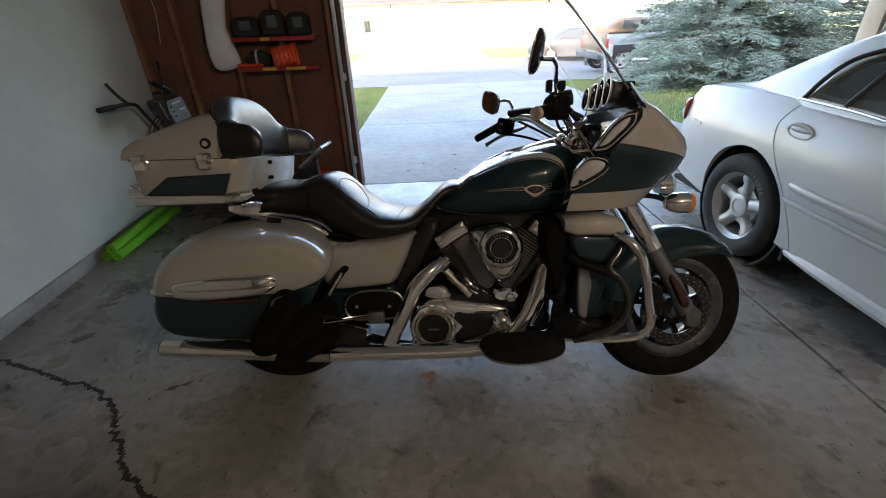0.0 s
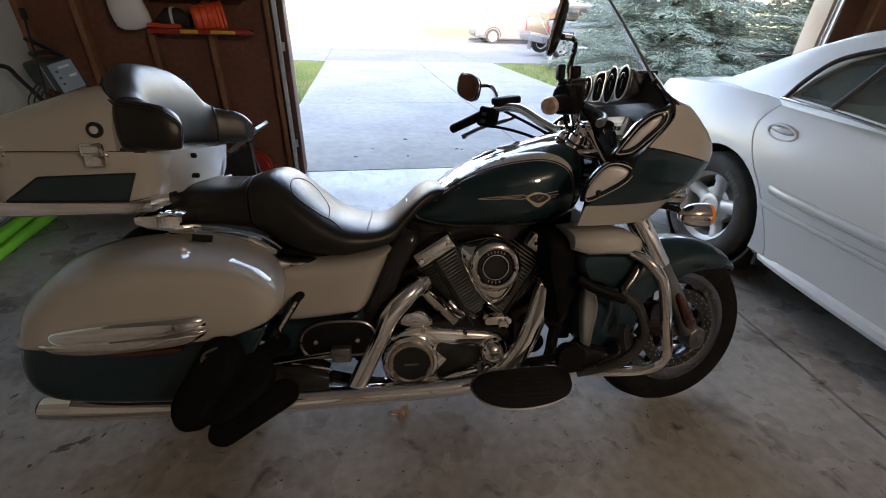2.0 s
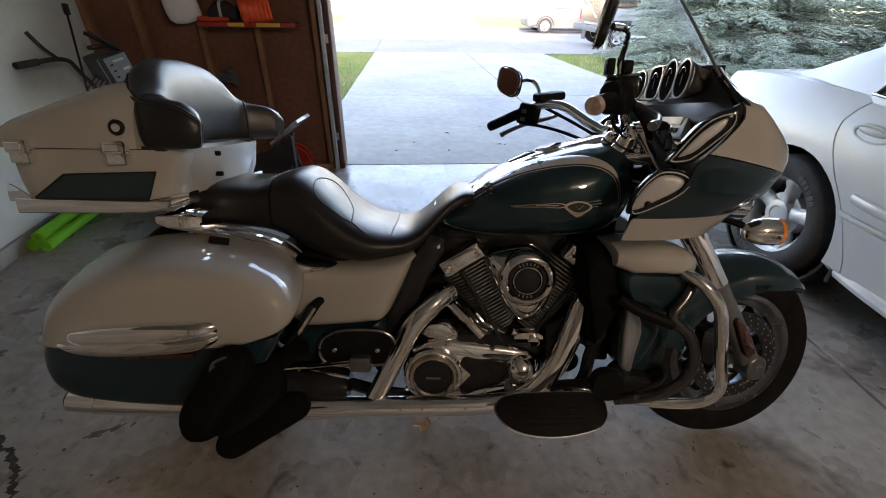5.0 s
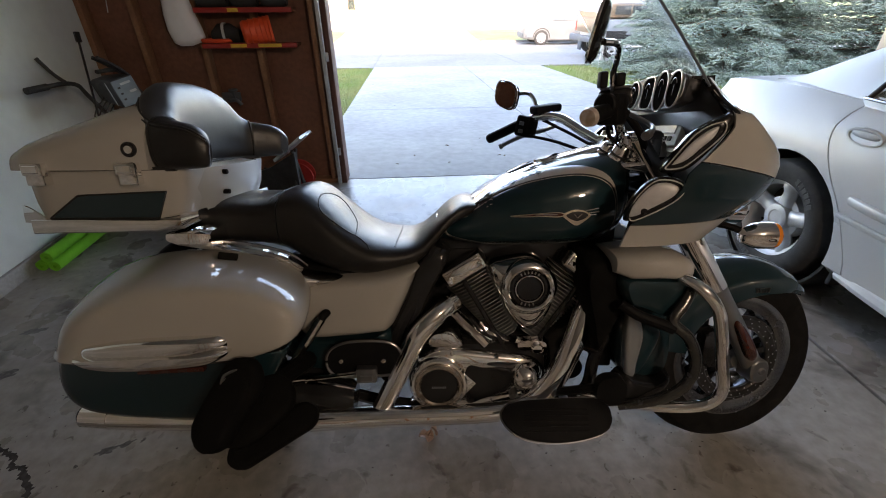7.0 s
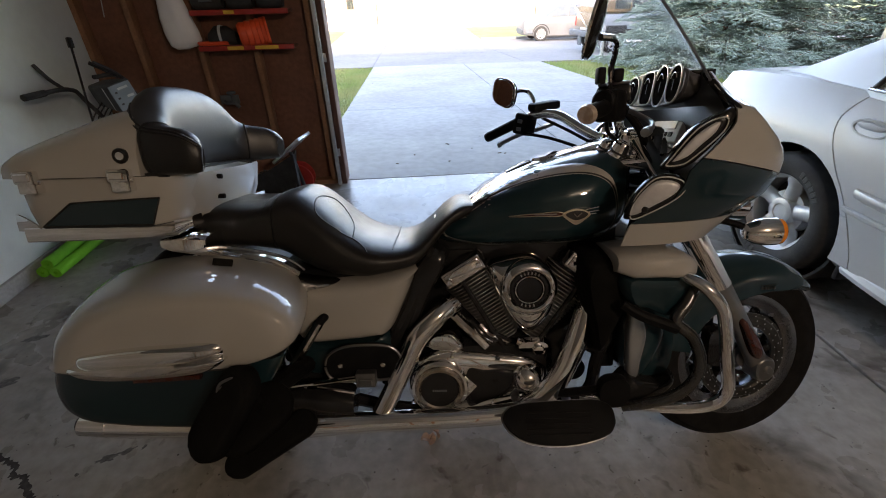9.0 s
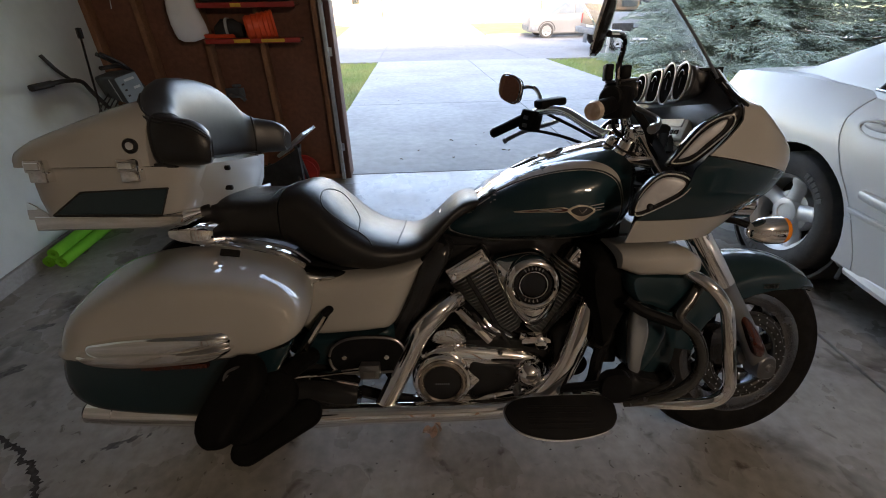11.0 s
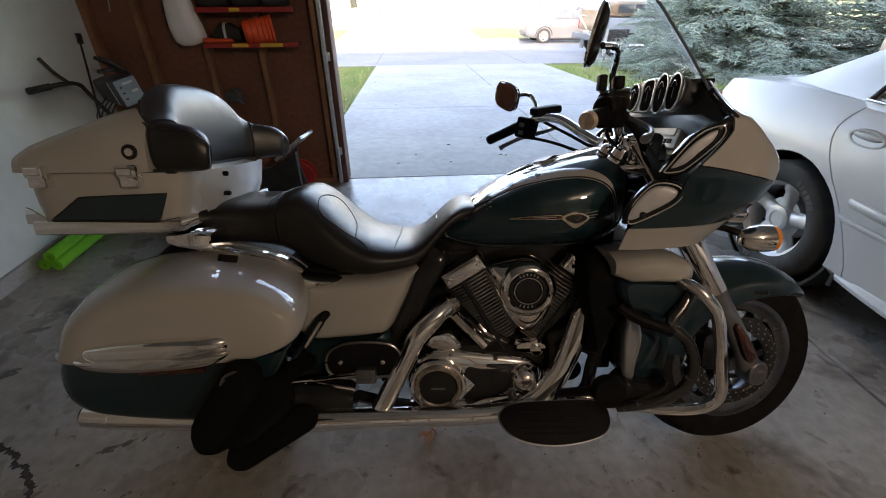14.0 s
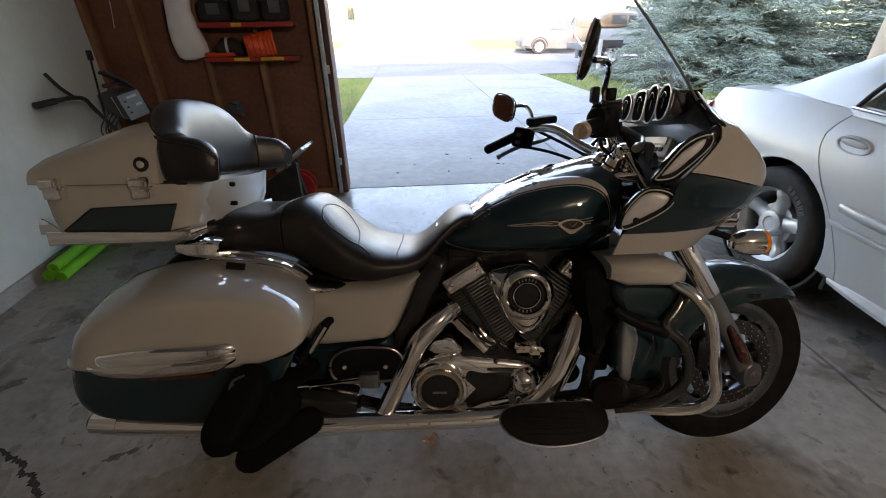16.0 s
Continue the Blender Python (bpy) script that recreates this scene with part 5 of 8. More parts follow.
def front_fender():
    rings = []
    cx, cz = 1.65, 0.32
    for i in range(33):
        f = i / 32
        a = radians(36.5 + f * 132)
        r = 0.322 + 0.006 * math.sin(min(1, f * 2.2) * math.pi / 2) + 0.012 * max(0.0, 1 - f * 9)
        drop = lerp_table([(0, 0.004), (0.095, 0.030), (0.227, 0.078), (0.36, 0.104), (0.48, 0.118), (1.0, 0.122)], f)
        hw = 0.094 * min(1.0, 0.30 + (f * 3.4) ** 0.6)
        sec = []
        for y, d in ((-1.0, drop), (-1.02, drop * 0.6), (-0.93, drop * 0.18), (-0.7, -0.004), (-0.35, -0.016), (0, -0.020), (0.35, -0.016), (0.7, -0.004), (0.93, drop * 0.18), (1.02, drop * 0.6), (1.0, drop)):
            sec.append((y * hw, r - d))
        inner = [(y * 0.95, q - 0.005) for y, q in reversed(sec)]
        rings.append([Vector((cx + q * math.cos(a), y, cz + q * math.sin(a))) for y, q in sec + inner])
    f = bp("front_fender", moved(skin(rings), STEER), M_GREEN)
    bars = [box(1.669 + 0.0105 * k, -0.0985, 0.556, 1.677 + 0.0105 * k, -0.0945, 0.566, 0.001, 1) for k in range(5)]
    bp("lettering_bars", moved(joined(*bars, box(1.667, -0.0985, 0.569, 1.722, -0.0945, 0.571)), STEER), M_DISC, f)


front_fender()


def forks():
    for s in (-1, 1):
        y = s * 0.108
        leg = bp("fork_leg", moved(tube([(1.700, y, 0.272), (1.668, y, 0.330), (1.62, y, 0.415), (1.546, y, 0.534), (1.487, y, 0.628)], 0.031, 16, 16), STEER), M_SATIN)
        bp("fork_tube", moved(joined(tube([(1.475, y, 0.645), (1.215, y, 1.04)], 0.027, 16)), STEER), M_CHROME, leg)
        bp("fork_cover", moved(tube([(1.512, y, 0.588), (1.43, y, 0.712), (1.34, y, 0.85)], 0.036, 16), STEER), M_CHROME, leg)
        bp("axle_clamp", moved(joined(superloft([(y - s * 0.03, 1.682, 0.303, 0.034, 0.042), (y + s * 0.028, 1.682, 0.303, 0.032, 0.040), (y + s * 0.033, 1.682, 0.303, 0.026, 0.034)], 20, "y", 2.6),
                                      disc((1.684, 0.305), 0.013, y, y + s * 0.040)), STEER), M_SATIN, leg)
        pl = [(1.569, 0.472), (1.582, 0.484), (1.622, 0.432), (1.652, 0.380), (1.658, 0.352), (1.645, 0.342), (1.622, 0.362), (1.59, 0.425)]
        bp("fork_reflector", moved(dome(pl, (1.615, 0.412), y + s * 0.022, y + s * 0.046, 30, 5, 0.3), STEER), M_REFLECT, leg, "dark red oval reflector")
        bp("brake_caliper", moved(superloft([(y * 0.62, 1.535, 0.375, 0.035, 0.065), (y * 0.98, 1.535, 0.375, 0.034, 0.062)], 18, "y", 3.5), STEER), M_BLACK, leg)
    bp("fork_yoke", moved(joined(superloft([(-0.15, 1.335, 0.90, 0.045, 0.03), (0.15, 1.335, 0.90, 0.045, 0.03)], 18, "y", 3.0)), YOKE), M_BLACK)
    bp("upper_yoke", moved(superloft([(-0.15, 1.24, 1.045, 0.035, 0.010), (-0.13, 1.24, 1.045, 0.05, 0.016), (0.13, 1.24, 1.045, 0.05, 0.016), (0.15, 1.24, 1.045, 0.035, 0.010)], 24, "y", 3.0), YOKE), M_CHROME)


forks()

# frame and dark inner parts
# black filler block, added to keep floor light from showing under the tank
bp("upper_gap_filler", box(0.66, -0.075, 0.60, 1.22, 0.075, 0.80, 0.02), M_BLACK)
frame_ = bp("frame", joined(tube([(1.30, -0.05, 0.86), (1.22, -0.13, 0.66), (1.16, -0.15, 0.38), (1.08, -0.15, 0.22), (0.6, -0.15, 0.20), (0.36, -0.15, 0.25)], 0.020, 10, 36),
                            tube([(1.30, 0.05, 0.86), (1.22, 0.13, 0.66), (1.16, 0.15, 0.38), (1.08, 0.15, 0.22), (0.6, 0.15, 0.20), (0.36, 0.15, 0.25)], 0.020, 10, 36),
                            tube([(0.655, -0.13, 0.74), (0.60, -0.14, 0.60), (0.53, -0.15, 0.46), (0.50, -0.15, 0.30)], 0.026, 10, 16),
                            tube([(0.655, 0.13, 0.74), (0.60, 0.14, 0.60), (0.53, 0.15, 0.46), (0.50, 0.15, 0.30)], 0.026, 10, 16)), M_BLACK)
bp("frame_cover", dome([(0.60, 0.70), (0.655, 0.745), (0.70, 0.72), (0.645, 0.60), (0.585, 0.47), (0.53, 0.44), (0.505, 0.47), (0.555, 0.57)], (0.60, 0.60), -0.10, -0.165, 36, 6, 0.3), M_BLACK)
# black filler block, closes the bright gap behind the rear cylinder
bp("engine_backing", box(0.52, -0.085, 0.36, 0.80, 0.085, 0.72, 0.02), M_MATT)
bp("battery_box", box(0.16, -0.13, 0.36, 0.56, 0.13, 0.68, 0.02), M_MATT)
bp("swingarm", joined(tube([(0.48, -0.14, 0.33), (0.25, -0.145, 0.335), (0.0, -0.145, 0.322)], 0.030, 10, 14), tube([(0.48, 0.14, 0.33), (0.0, 0.145, 0.322)], 0.030, 10)), M_BLACK)
bp("rear_mudguard", joined(*[skin([[Vector((0.36 * math.cos(a) * 1.0, y, 0.322 + 0.375 * math.sin(a) - (0.05 if abs(y) > 0.10 else 0))) for y in (-0.115, -0.10, -0.06, 0, 0.06, 0.10, 0.115)] +
                                   [Vector((0.36 * math.cos(a) * 0.97, y, 0.322 + 0.365 * math.sin(a) - (0.05 if abs(y) > 0.10 else 0))) for y in (0.11, 0.095, 0.055, 0, -0.055, -0.095, -0.11)] for a in [radians(20 + 6.5 * i) for i in range(25)]])]), M_WHITE)
sig = bp("rear_signal", superloft([(-0.355, -0.185, 0.582, 0.036, 0.040), (-0.33, -0.185, 0.584, 0.038, 0.042), (-0.29, -0.17, 0.59, 0.03, 0.034), (-0.24, -0.14, 0.60, 0.02, 0.02)], 22, "x", 2.6), M_CHROME, None, "chrome rear signal with red lens")
bp("red_lens", superloft([(-0.390, -0.185, 0.581, 0.018, 0.021), (-0.375, -0.185, 0.581, 0.030, 0.034), (-0.354, -0.185, 0.582, 0.034, 0.038)], 22, "x", 2.6), M_RED, sig)
bp("side_stand", joined(tube([(0.78, 0.16, 0.20), (0.80, 0.27, 0.11), (0.81, 0.345, 0.098)], 0.012, 8, 10), box(0.77, 0.33, 0.090, 0.85, 0.39, 0.098, 0.003, 1)), M_BLACK)


def saddlebag(side):
    f = (lambda b: b) if side < 0 else mirrored
    c = (0.02, 0.545)
    # the outer face sits a little further forward than the inner one
    skew = Matrix(((1, -0.31, 0, -0.1240), (0, 1, 0, 0), (0, 0, 1, 0), (0, 0, 0, 1)))
    lid = [(-0.310, 0.540), (-0.312, 0.562), (-0.284, 0.628), (-0.203, 0.695), (-0.095, 0.736), (0.01, 0.752), (0.10, 0.753), (0.20, 0.745), (0.274, 0.722), (0.322, 0.688), (0.346, 0.652), (0.347, 0.620), (0.326, 0.591), (0.276, 0.568), (0.22, 0.553), (0.12, 0.545), (-0.10, 0.541)]
    low = [(-0.272, 0.537), (-0.292, 0.534), (-0.301, 0.515), (-0.306, 0.48), (-0.304, 0.448), (-0.292, 0.416), (-0.265, 0.391), (-0.225, 0.376), (-0.16, 0.365), (-0.08, 0.358), (0.06, 0.354), (0.16, 0.372), (0.225, 0.43), (0.275, 0.505), (0.305, 0.566), (0.27, 0.557), (0.22, 0.548), (0.12, 0.541), (-0.10, 0.537)]
    bag = bp("saddlebag", f(moved(dome([(x - 0.010 if x < -0.2 else x, z) for x, z in low], (0.0, 0.540), -0.16, -0.452, 72, 16, 0.085), skew)), M_GREEN, None, "dark teal lower half of the hard saddlebag")
    bp("lid", f(moved(dome(lid, c, -0.205, -0.462, 72, 15, 0.14, lip=0.16), skew)), M_WHITE, bag, "pearl white domed saddlebag lid")
    bp("lid_seal", f(tube([(-0.30, -0.36, 0.5385), (-0.26, -0.44, 0.5385), (-0.10, -0.457, 0.539), (0.12, -0.457, 0.543), (0.24, -0.44, 0.553), (0.295, -0.36, 0.567)], 0.004, 6, 40)), M_STITCH, bag)
    tr = [(-0.197, 0.566), (-0.190, 0.582), (-0.165, 0.592), (-0.10, 0.604), (-0.029, 0.611), (0.06, 0.616), (0.125, 0.618), (0.157, 0.615), (0.171, 0.604), (0.172, 0.588), (0.163, 0.572), (0.126, 0.556), (0.03, 0.545), (-0.078, 0.540), (-0.150, 0.545), (-0.188, 0.554)]
    t = bp("chrome_trim", f(dome(tr, (-0.01, 0.580), -0.440, -0.486, 90, 10, 0.42)), M_CHROME, bag, "chrome trim plate")
    bp("trim_lip", f(dome([(-0.192, 0.566), (-0.08, 0.571), (0.04, 0.576), (0.130, 0.580), (0.171, 0.582), (0.163, 0.568), (0.126, 0.554), (0.03, 0.543), (-0.078, 0.537), (-0.150, 0.542), (-0.187, 0.552)], (0.0, 0.560), -0.452, -0.494, 90, 5, 0.10)), M_CHROME, t)
    bp("reflector", f(plate([(-0.06, 0.5275), (0.10, 0.5345), (0.10, 0.523), (-0.06, 0.516)], -0.446, -0.468, 0, 0.002, 1)), M_REFLECT, t, "red reflector strip")
    bp("latch", f(moved(box(-0.024, -0.009, -0.004, 0.024, 0.009, 0.004, 0.002), pose(0.130, -0.335, 0.771, 62, 6, 0))), M_DIAL, bag)
    bp("guard_chrome", f(tube([(-0.05, -0.20, 0.745), (0.10, -0.215, 0.752), (0.20, -0.215, 0.735), (0.27, -0.20, 0.690)], 0.008, 8, 24)), M_CHROME, bag)
    return bag


saddlebag(-1)
saddlebag(1)
# chrome fins between bag and seat
for pts, r in (([(-0.03, -0.200, 0.782), (0.03, -0.203, 0.778), (0.138, -0.205, 0.765), (0.234, -0.205, 0.741), (0.287, -0.203, 0.702)], 0.0070),
               ([(-0.05, -0.212, 0.776), (0.02, -0.214, 0.771), (0.114, -0.215, 0.755), (0.212, -0.215, 0.735), (0.276, -0.213, 0.698)], 0.0075),
               ([(0.00, -0.224, 0.768), (0.056, -0.225, 0.761), (0.14, -0.225, 0.746), (0.205, -0.225, 0.726), (0.250, -0.223, 0.698)], 0.0070)):
    bp("chrome_rail", tube(pts, r, 10, 32, r * 0.45), M_CHROME)
bp("tail_cover", dome([(-0.225, 0.68), (-0.20, 0.71), (-0.165, 0.742), (-0.114, 0.766), (-0.055, 0.770), (-0.01, 0.748), (0.0, 0.70), (-0.10, 0.66)], (-0.10, 0.71), -0.09, -0.165, 36, 7, 0.3), M_MATT, None, "black tail cover under the trunk")
bp("chrome_spear", dome([(0.222, 0.664), (0.228, 0.690), (0.30, 0.676), (0.378, 0.660), (0.318, 0.641), (0.254, 0.632)], (0.28, 0.660), -0.17, -0.228, 30, 6, 0.4), M_CHROME)


def side_cover(side):
    f = (lambda b: b) if side < 0 else mirrored
    o = [(0.230, 0.640), (0.30, 0.648), (0.40, 0.655), (0.50, 0.668), (0.605, 0.690), (0.598, 0.665), (0.56, 0.575), (0.518, 0.490), (0.47, 0.474), (0.36, 0.463), (0.25, 0.463), (0.215, 0.53)]
    c = bp("side_cover", f(dome(o, (0.40, 0.56), -0.11, -0.208, 56, 9, 0.22)), M_WHITE, None, "pearl white side cover")
    lo = [(0.20, 0.459), (0.36, 0.459), (0.47, 0.470), (0.513, 0.484), (0.53, 0.44), (0.51, 0.36), (0.42, 0.345), (0.25, 0.35), (0.19, 0.39)]
    bp("lower_side_cover", f(dome(lo, (0.36, 0.41), -0.11, -0.192, 44, 7, 0.22)), M_GREEN, c, "dark teal lower side cover")


side_cover(-1)
side_cover(1)


def seat():
    top = [(-0.14, 0.852), (-0.10, 0.872), (-0.02, 0.882), (0.143, 0.882), (0.165, 0.887), (0.19, 0.898), (0.222, 0.910), (0.255, 0.917), (0.283, 0.910), (0.31, 0.892), (0.345, 0.860), (0.394, 0.815), (0.447, 0.775), (0.50, 0.757), (0.557, 0.750), (0.60, 0.762), (0.64, 0.792), (0.68, 0.832), (0.715, 0.861), (0.742, 0.870), (0.765, 0.868), (0.785, 0.856)]
    bot = [(-0.14, 0.80), (-0.10, 0.760), (0.013, 0.756), (0.117, 0.751), (0.213, 0.738), (0.257, 0.695), (0.30, 0.668), (0.352, 0.649), (0.451, 0.646), (0.609, 0.680), (0.659, 0.745), (0.70, 0.795), (0.785, 0.832)]
    hw = [(-0.14, 0.13), (-0.08, 0.165), (0.1, 0.178), (0.27, 0.19), (0.36, 0.205), (0.47, 0.205), (0.58, 0.180), (0.66, 0.160), (0.72, 0.142), (0.765, 0.118), (0.785, 0.095)]

    def st(x):
        a, b = lerp_table(bot, x), lerp_table(top, x)
        return (x, 0.0, (a + b) / 2, lerp_table(hw, x), (b - a) / 2, lerp_table([(0.20, 3.4), (0.26, 2.9), (0.36, 2.5), (0.60, 2.5), (0.785, 2.8)], x))
    n = 40

    def smoothed(xs):
        rows_ = [[sum(st(x + d)[j] for d in (-0.02, -0.01, 0, 0.01, 0.02)) / 5 for j in range(6)] for x in xs]
        return rows_
    s = bp("seat", superloft(smoothed([0.205 + (0.782 - 0.205) * i / 39 for i in range(40)]), n), M_LEATHER, None, "black vinyl rider seat with a deep bucket")
    bp("passenger_seat", superloft(smoothed([-0.14 + 0.34 * i / 18 for i in range(19)]), n), M_LEATHER, s, "black vinyl passenger pad")

    def on(x, y, lift=0.001):
        _, _, cz, w, h, e = smoothed([x])[0]
        q = min(abs(y) / w, 0.995)
        return Vector((x, y, cz + h * (1 - q ** e) ** (1 / e) + lift))
    pad = [(0.42, -0.155), (0.40, -0.160), (0.37, -0.160), (0.335, -0.160), (0.316, -0.145), (0.308, -0.09), (0.316, -0.03), (0.336, 0.015), (0.362, 0.012), (0.392, -0.03), (0.412, -0.08), (0.42, -0.155)]
    lines = [[(v.x, v.y) for v in smooth_line([(a, b, 0) for a, b in pad], 44)], [(0.42, -0.155), (0.44, -0.160), (0.455, -0.172), (0.462, -0.185)],
             [(0.532 + 0.006 * math.cos(math.pi * (i - 6) / 12), -0.15 + 0.30 * i / 12) for i in range(13)], [(0.20 - 0.0012 * i, -0.165 + 0.0275 * i) for i in range(12)], [(0.178 - 0.0012 * i, -0.16 + 0.0265 * i) for i in range(12)]]
    for ln in lines:
        bp("piping", tube([on(x, y, 0.0) for x, y in ln], 0.0019, 6), M_STITCH, s)


seat()

# tank: rounded body, green side panels laid on it, console and filler on top
TANK = [(0.655, 0.775, 0.075, 0.035), (0.70, 0.776, 0.108, 0.044), (0.75, 0.785, 0.132, 0.058), (0.81, 0.813, 0.168, 0.090), (0.88, 0.833, 0.190, 0.105), (0.95, 0.848, 0.203, 0.119), (1.02, 0.858, 0.208, 0.129), (1.09, 0.868, 0.204, 0.135),
        (1.145, 0.876, 0.190, 0.135), (1.19, 0.884, 0.165, 0.128), (1.22, 0.895, 0.125, 0.115), (1.235, 0.897, 0.08, 0.08)]


def tank_y(x, z):
    cz, w, h = (lerp_table([(s[0], s[i]) for s in TANK], x) for i in (1, 2, 3))
    q = min(abs(z - cz) / h, 0.999)
    return w * (1 - q ** 2.5) ** (1 / 2.5)


tank = bp("fuel_tank", superloft([(x, 0, cz, w, h, 2.5) for x, cz, w, h in TANK], 56), M_GREEN, None, "pearl white and dark teal fuel tank")


def laid(outline, lift, n=48, rings=10, side=-1, thick=0.0):
    """A patch that follows the side of the tank, lifted a little off it."""
    line = smooth_line([(a, 0, b) for a, b in outline], n, True)
    c = sum(line, Vector()) / n
    out = []
    for i in range(rings + 1):
        s = 1 - i / (rings + 0.4)
        ring_ = []
        for v in line:
            x, z = c.x + (v.x - c.x) * s, c.z + (v.z - c.z) * s
            ring_.append(Vector((x, side * (tank_y(x, z) + lift - (thick if i == 0 else 0)), z)))
        out.append(ring_)
    if thick:
        first = [Vector((v.x, side * (tank_y(v.x, v.z) + lift), v.z)) for v in out[0]]
        out.insert(1, first)
    return skin(out, cap0=False)


panel = [(0.690, 0.770), (0.715, 0.812), (0.765, 0.850), (0.83, 0.890), (0.91, 0.924), (1.00, 0.945), (1.08, 0.948), (1.135, 0.925), (1.160, 0.875), (1.165, 0.815), (1.145, 0.768), (1.08, 0.750), (0.95, 0.742), (0.80, 0.748)]
for side in (-1, 1):
    # white band; its upper part is widened to include the sky's reflection
    wide = [(0.925 + (a - 0.925) * 1.035, 0.846 + (b - 0.846) * (1.24 if b > 0.85 else 1.03)) for a, b in panel]
    bp("tank_band", laid(wide, 0.0015, 64, 12, side, 0.0015), M_WHITE, tank, "pearl white tank band, widened upward for the sky reflection")
    p = bp("tank_panel", laid(panel, 0.0035, 64, 12, side, 0.002), M_GREEN, tank, "dark teal tank side panel")
    bp("panel_pinstripe", tube([(v.x, side * (tank_y(v.x, v.z) + 0.003), v.z) for v in smooth_line([(0.925 + (a - 0.925) * 1.02, 0, 0.848 + (b - 0.848) * 1.035) for a, b in panel], 90, True)] + [], 0.0022, 6), M_STITCH, p)
    wing = [(0.864, 0.8395), (0.90, 0.8445), (0.95, 0.850), (0.995, 0.853), (1.012, 0.846), (0.99, 0.841), (0.95, 0.842), (0.90, 0.8395)]
    e = bp("emblem", laid(wing, 0.009, 36, 4, side, 0.004), M_REFLECT, tank, "dark red winged tank emblem edged in brass")
    edge = smooth_line([(a, 0, b) for a, b in wing], 40, True)
    bp("emblem_edge", tube([(v.x, side * (tank_y(v.x, v.z) + 0.010), v.z) for v in edge + edge[:1]], 0.0013, 6), M_GOLD, e)
    bp("emblem_shield", laid([(1.006, 0.845), (1.022, 0.856), (1.045, 0.860), (1.068, 0.856), (1.084, 0.845), (1.072, 0.831), (1.047, 0.815), (1.020, 0.831)], 0.010, 40, 5, side, 0.005), M_GOLD, e, "brass emblem shield")
    bp("emblem_field", laid([(1.015, 0.845), (1.027, 0.853), (1.046, 0.856), (1.065, 0.853), (1.076, 0.845), (1.066, 0.835), (1.046, 0.829), (1.027, 0.835)], 0.0115, 32, 4, side, 0.002), M_STITCH, e)
    for a, b, c_, d in ((1.036, 0.850, 1.046, 0.838), (1.046, 0.838, 1.058, 0.850), (1.068, 0.858, 1.104, 0.864), (1.078, 0.852, 1.106, 0.855), (1.080, 0.846, 1.098, 0.847), (0.93, 0.8465, 0.99, 0.8485)):
        bp("emblem_point", tube([(a, side * (tank_y(a, b) + 0.013), b), (c_, side * (tank_y(c_, d) + 0.013), d)], 0.0017, 6), M_CHROME, e)
con = bp("tank_console", superloft([(0.77, 0, 0.858, 0.030, 0.012), (0.81, 0, 0.880, 0.040, 0.016), (0.87, 0, 0.918, 0.052, 0.019), (0.95, 0, 0.951, 0.060, 0.020), (1.05, 0, 0.981, 0.062, 0.020), (1.14, 0, 1.003, 0.058, 0.022), (1.21, 0, 1.012, 0.04, 0.02)], 24, "x", 2.6), M_CHROME, tank, "chrome tank-top console")
bp("filler_cap", moved(lathe([(0, 0.012), (0.040, 0.012), (0.044, 0.006), (0.046, 0.0), (0.046, -0.01)], 32, "z"), pose(1.005, 0.0, 0.980, 0, -14, 0)), M_CHROME, con)
bp("console_inset", superloft([(0.88, 0, 0.940, 0.024, 0.006), (0.93, 0, 0.962, 0.030, 0.008), (0.955, 0, 0.971, 0.022, 0.006)], 18, "x", 2.2), M_BLACK, con)
for y in (-0.085, 0.085):
    bp("tank_ridge", tube([(0.80, y, 0.878), (0.90, y * 1.2, 0.926), (1.0, y * 1.25, 0.960), (1.10, y * 1.2, 0.985), (1.18, y * 1.05, 0.997)], 0.006, 8, 24), M_CHROME, tank)


# ---- engine ----
eng = bp("crankcase", joined(superloft([(-0.15, 0.80, 0.315, 0.20, 0.105), (-0.10, 0.80, 0.32, 0.23, 0.125), (0.14, 0.80, 0.32, 0.23, 0.125)], 30, "y", 3.5), box(0.72, -0.10, 0.40, 1.00, 0.12, 0.50, 0.03)), M_BLACK, None, "black engine crankcase")


def cylinder(name, base, top, side_y):
    b, t = Vector((base[0], 0, base[1])), Vector((top[0], 0, top[1]))
    ax = (t - b).normalized()
    tilt = math.degrees(math.atan2(ax.x, ax.z))
    m = Matrix.Translation(b) @ Matrix.Rotation(radians(tilt), 4, "Y")
    ln = (t - b).length
    cyl = bp(name, moved(superloft([(0.0, 0, 0, 0.052, 0.09), (ln, 0, 0, 0.052, 0.10)], 24, "z", 2.6), m), M_BLACK, None, "black finned engine cylinder")
    for k in range(21):
        z = 0.012 + (ln - 0.02) * k / 20
        w = 0.040 + 0.046 * (k / 20) ** 0.8
        fin = joined(superloft([(z, 0, side_y, w, 0.108), (z + 0.0021, 0, side_y, w, 0.108)], 28, "z", 4.2))
        bp("fin", moved(fin, m), M_FIN, cyl)
    return m, ln, cyl


m1, l1, cyl1 = cylinder("rear_cylinder", (0.885, 0.435), (0.755, 0.642), -0.035)
m2, l2, cyl2 = cylinder("front_cylinder", (0.940, 0.435), (1.082, 0.640), -0.035)
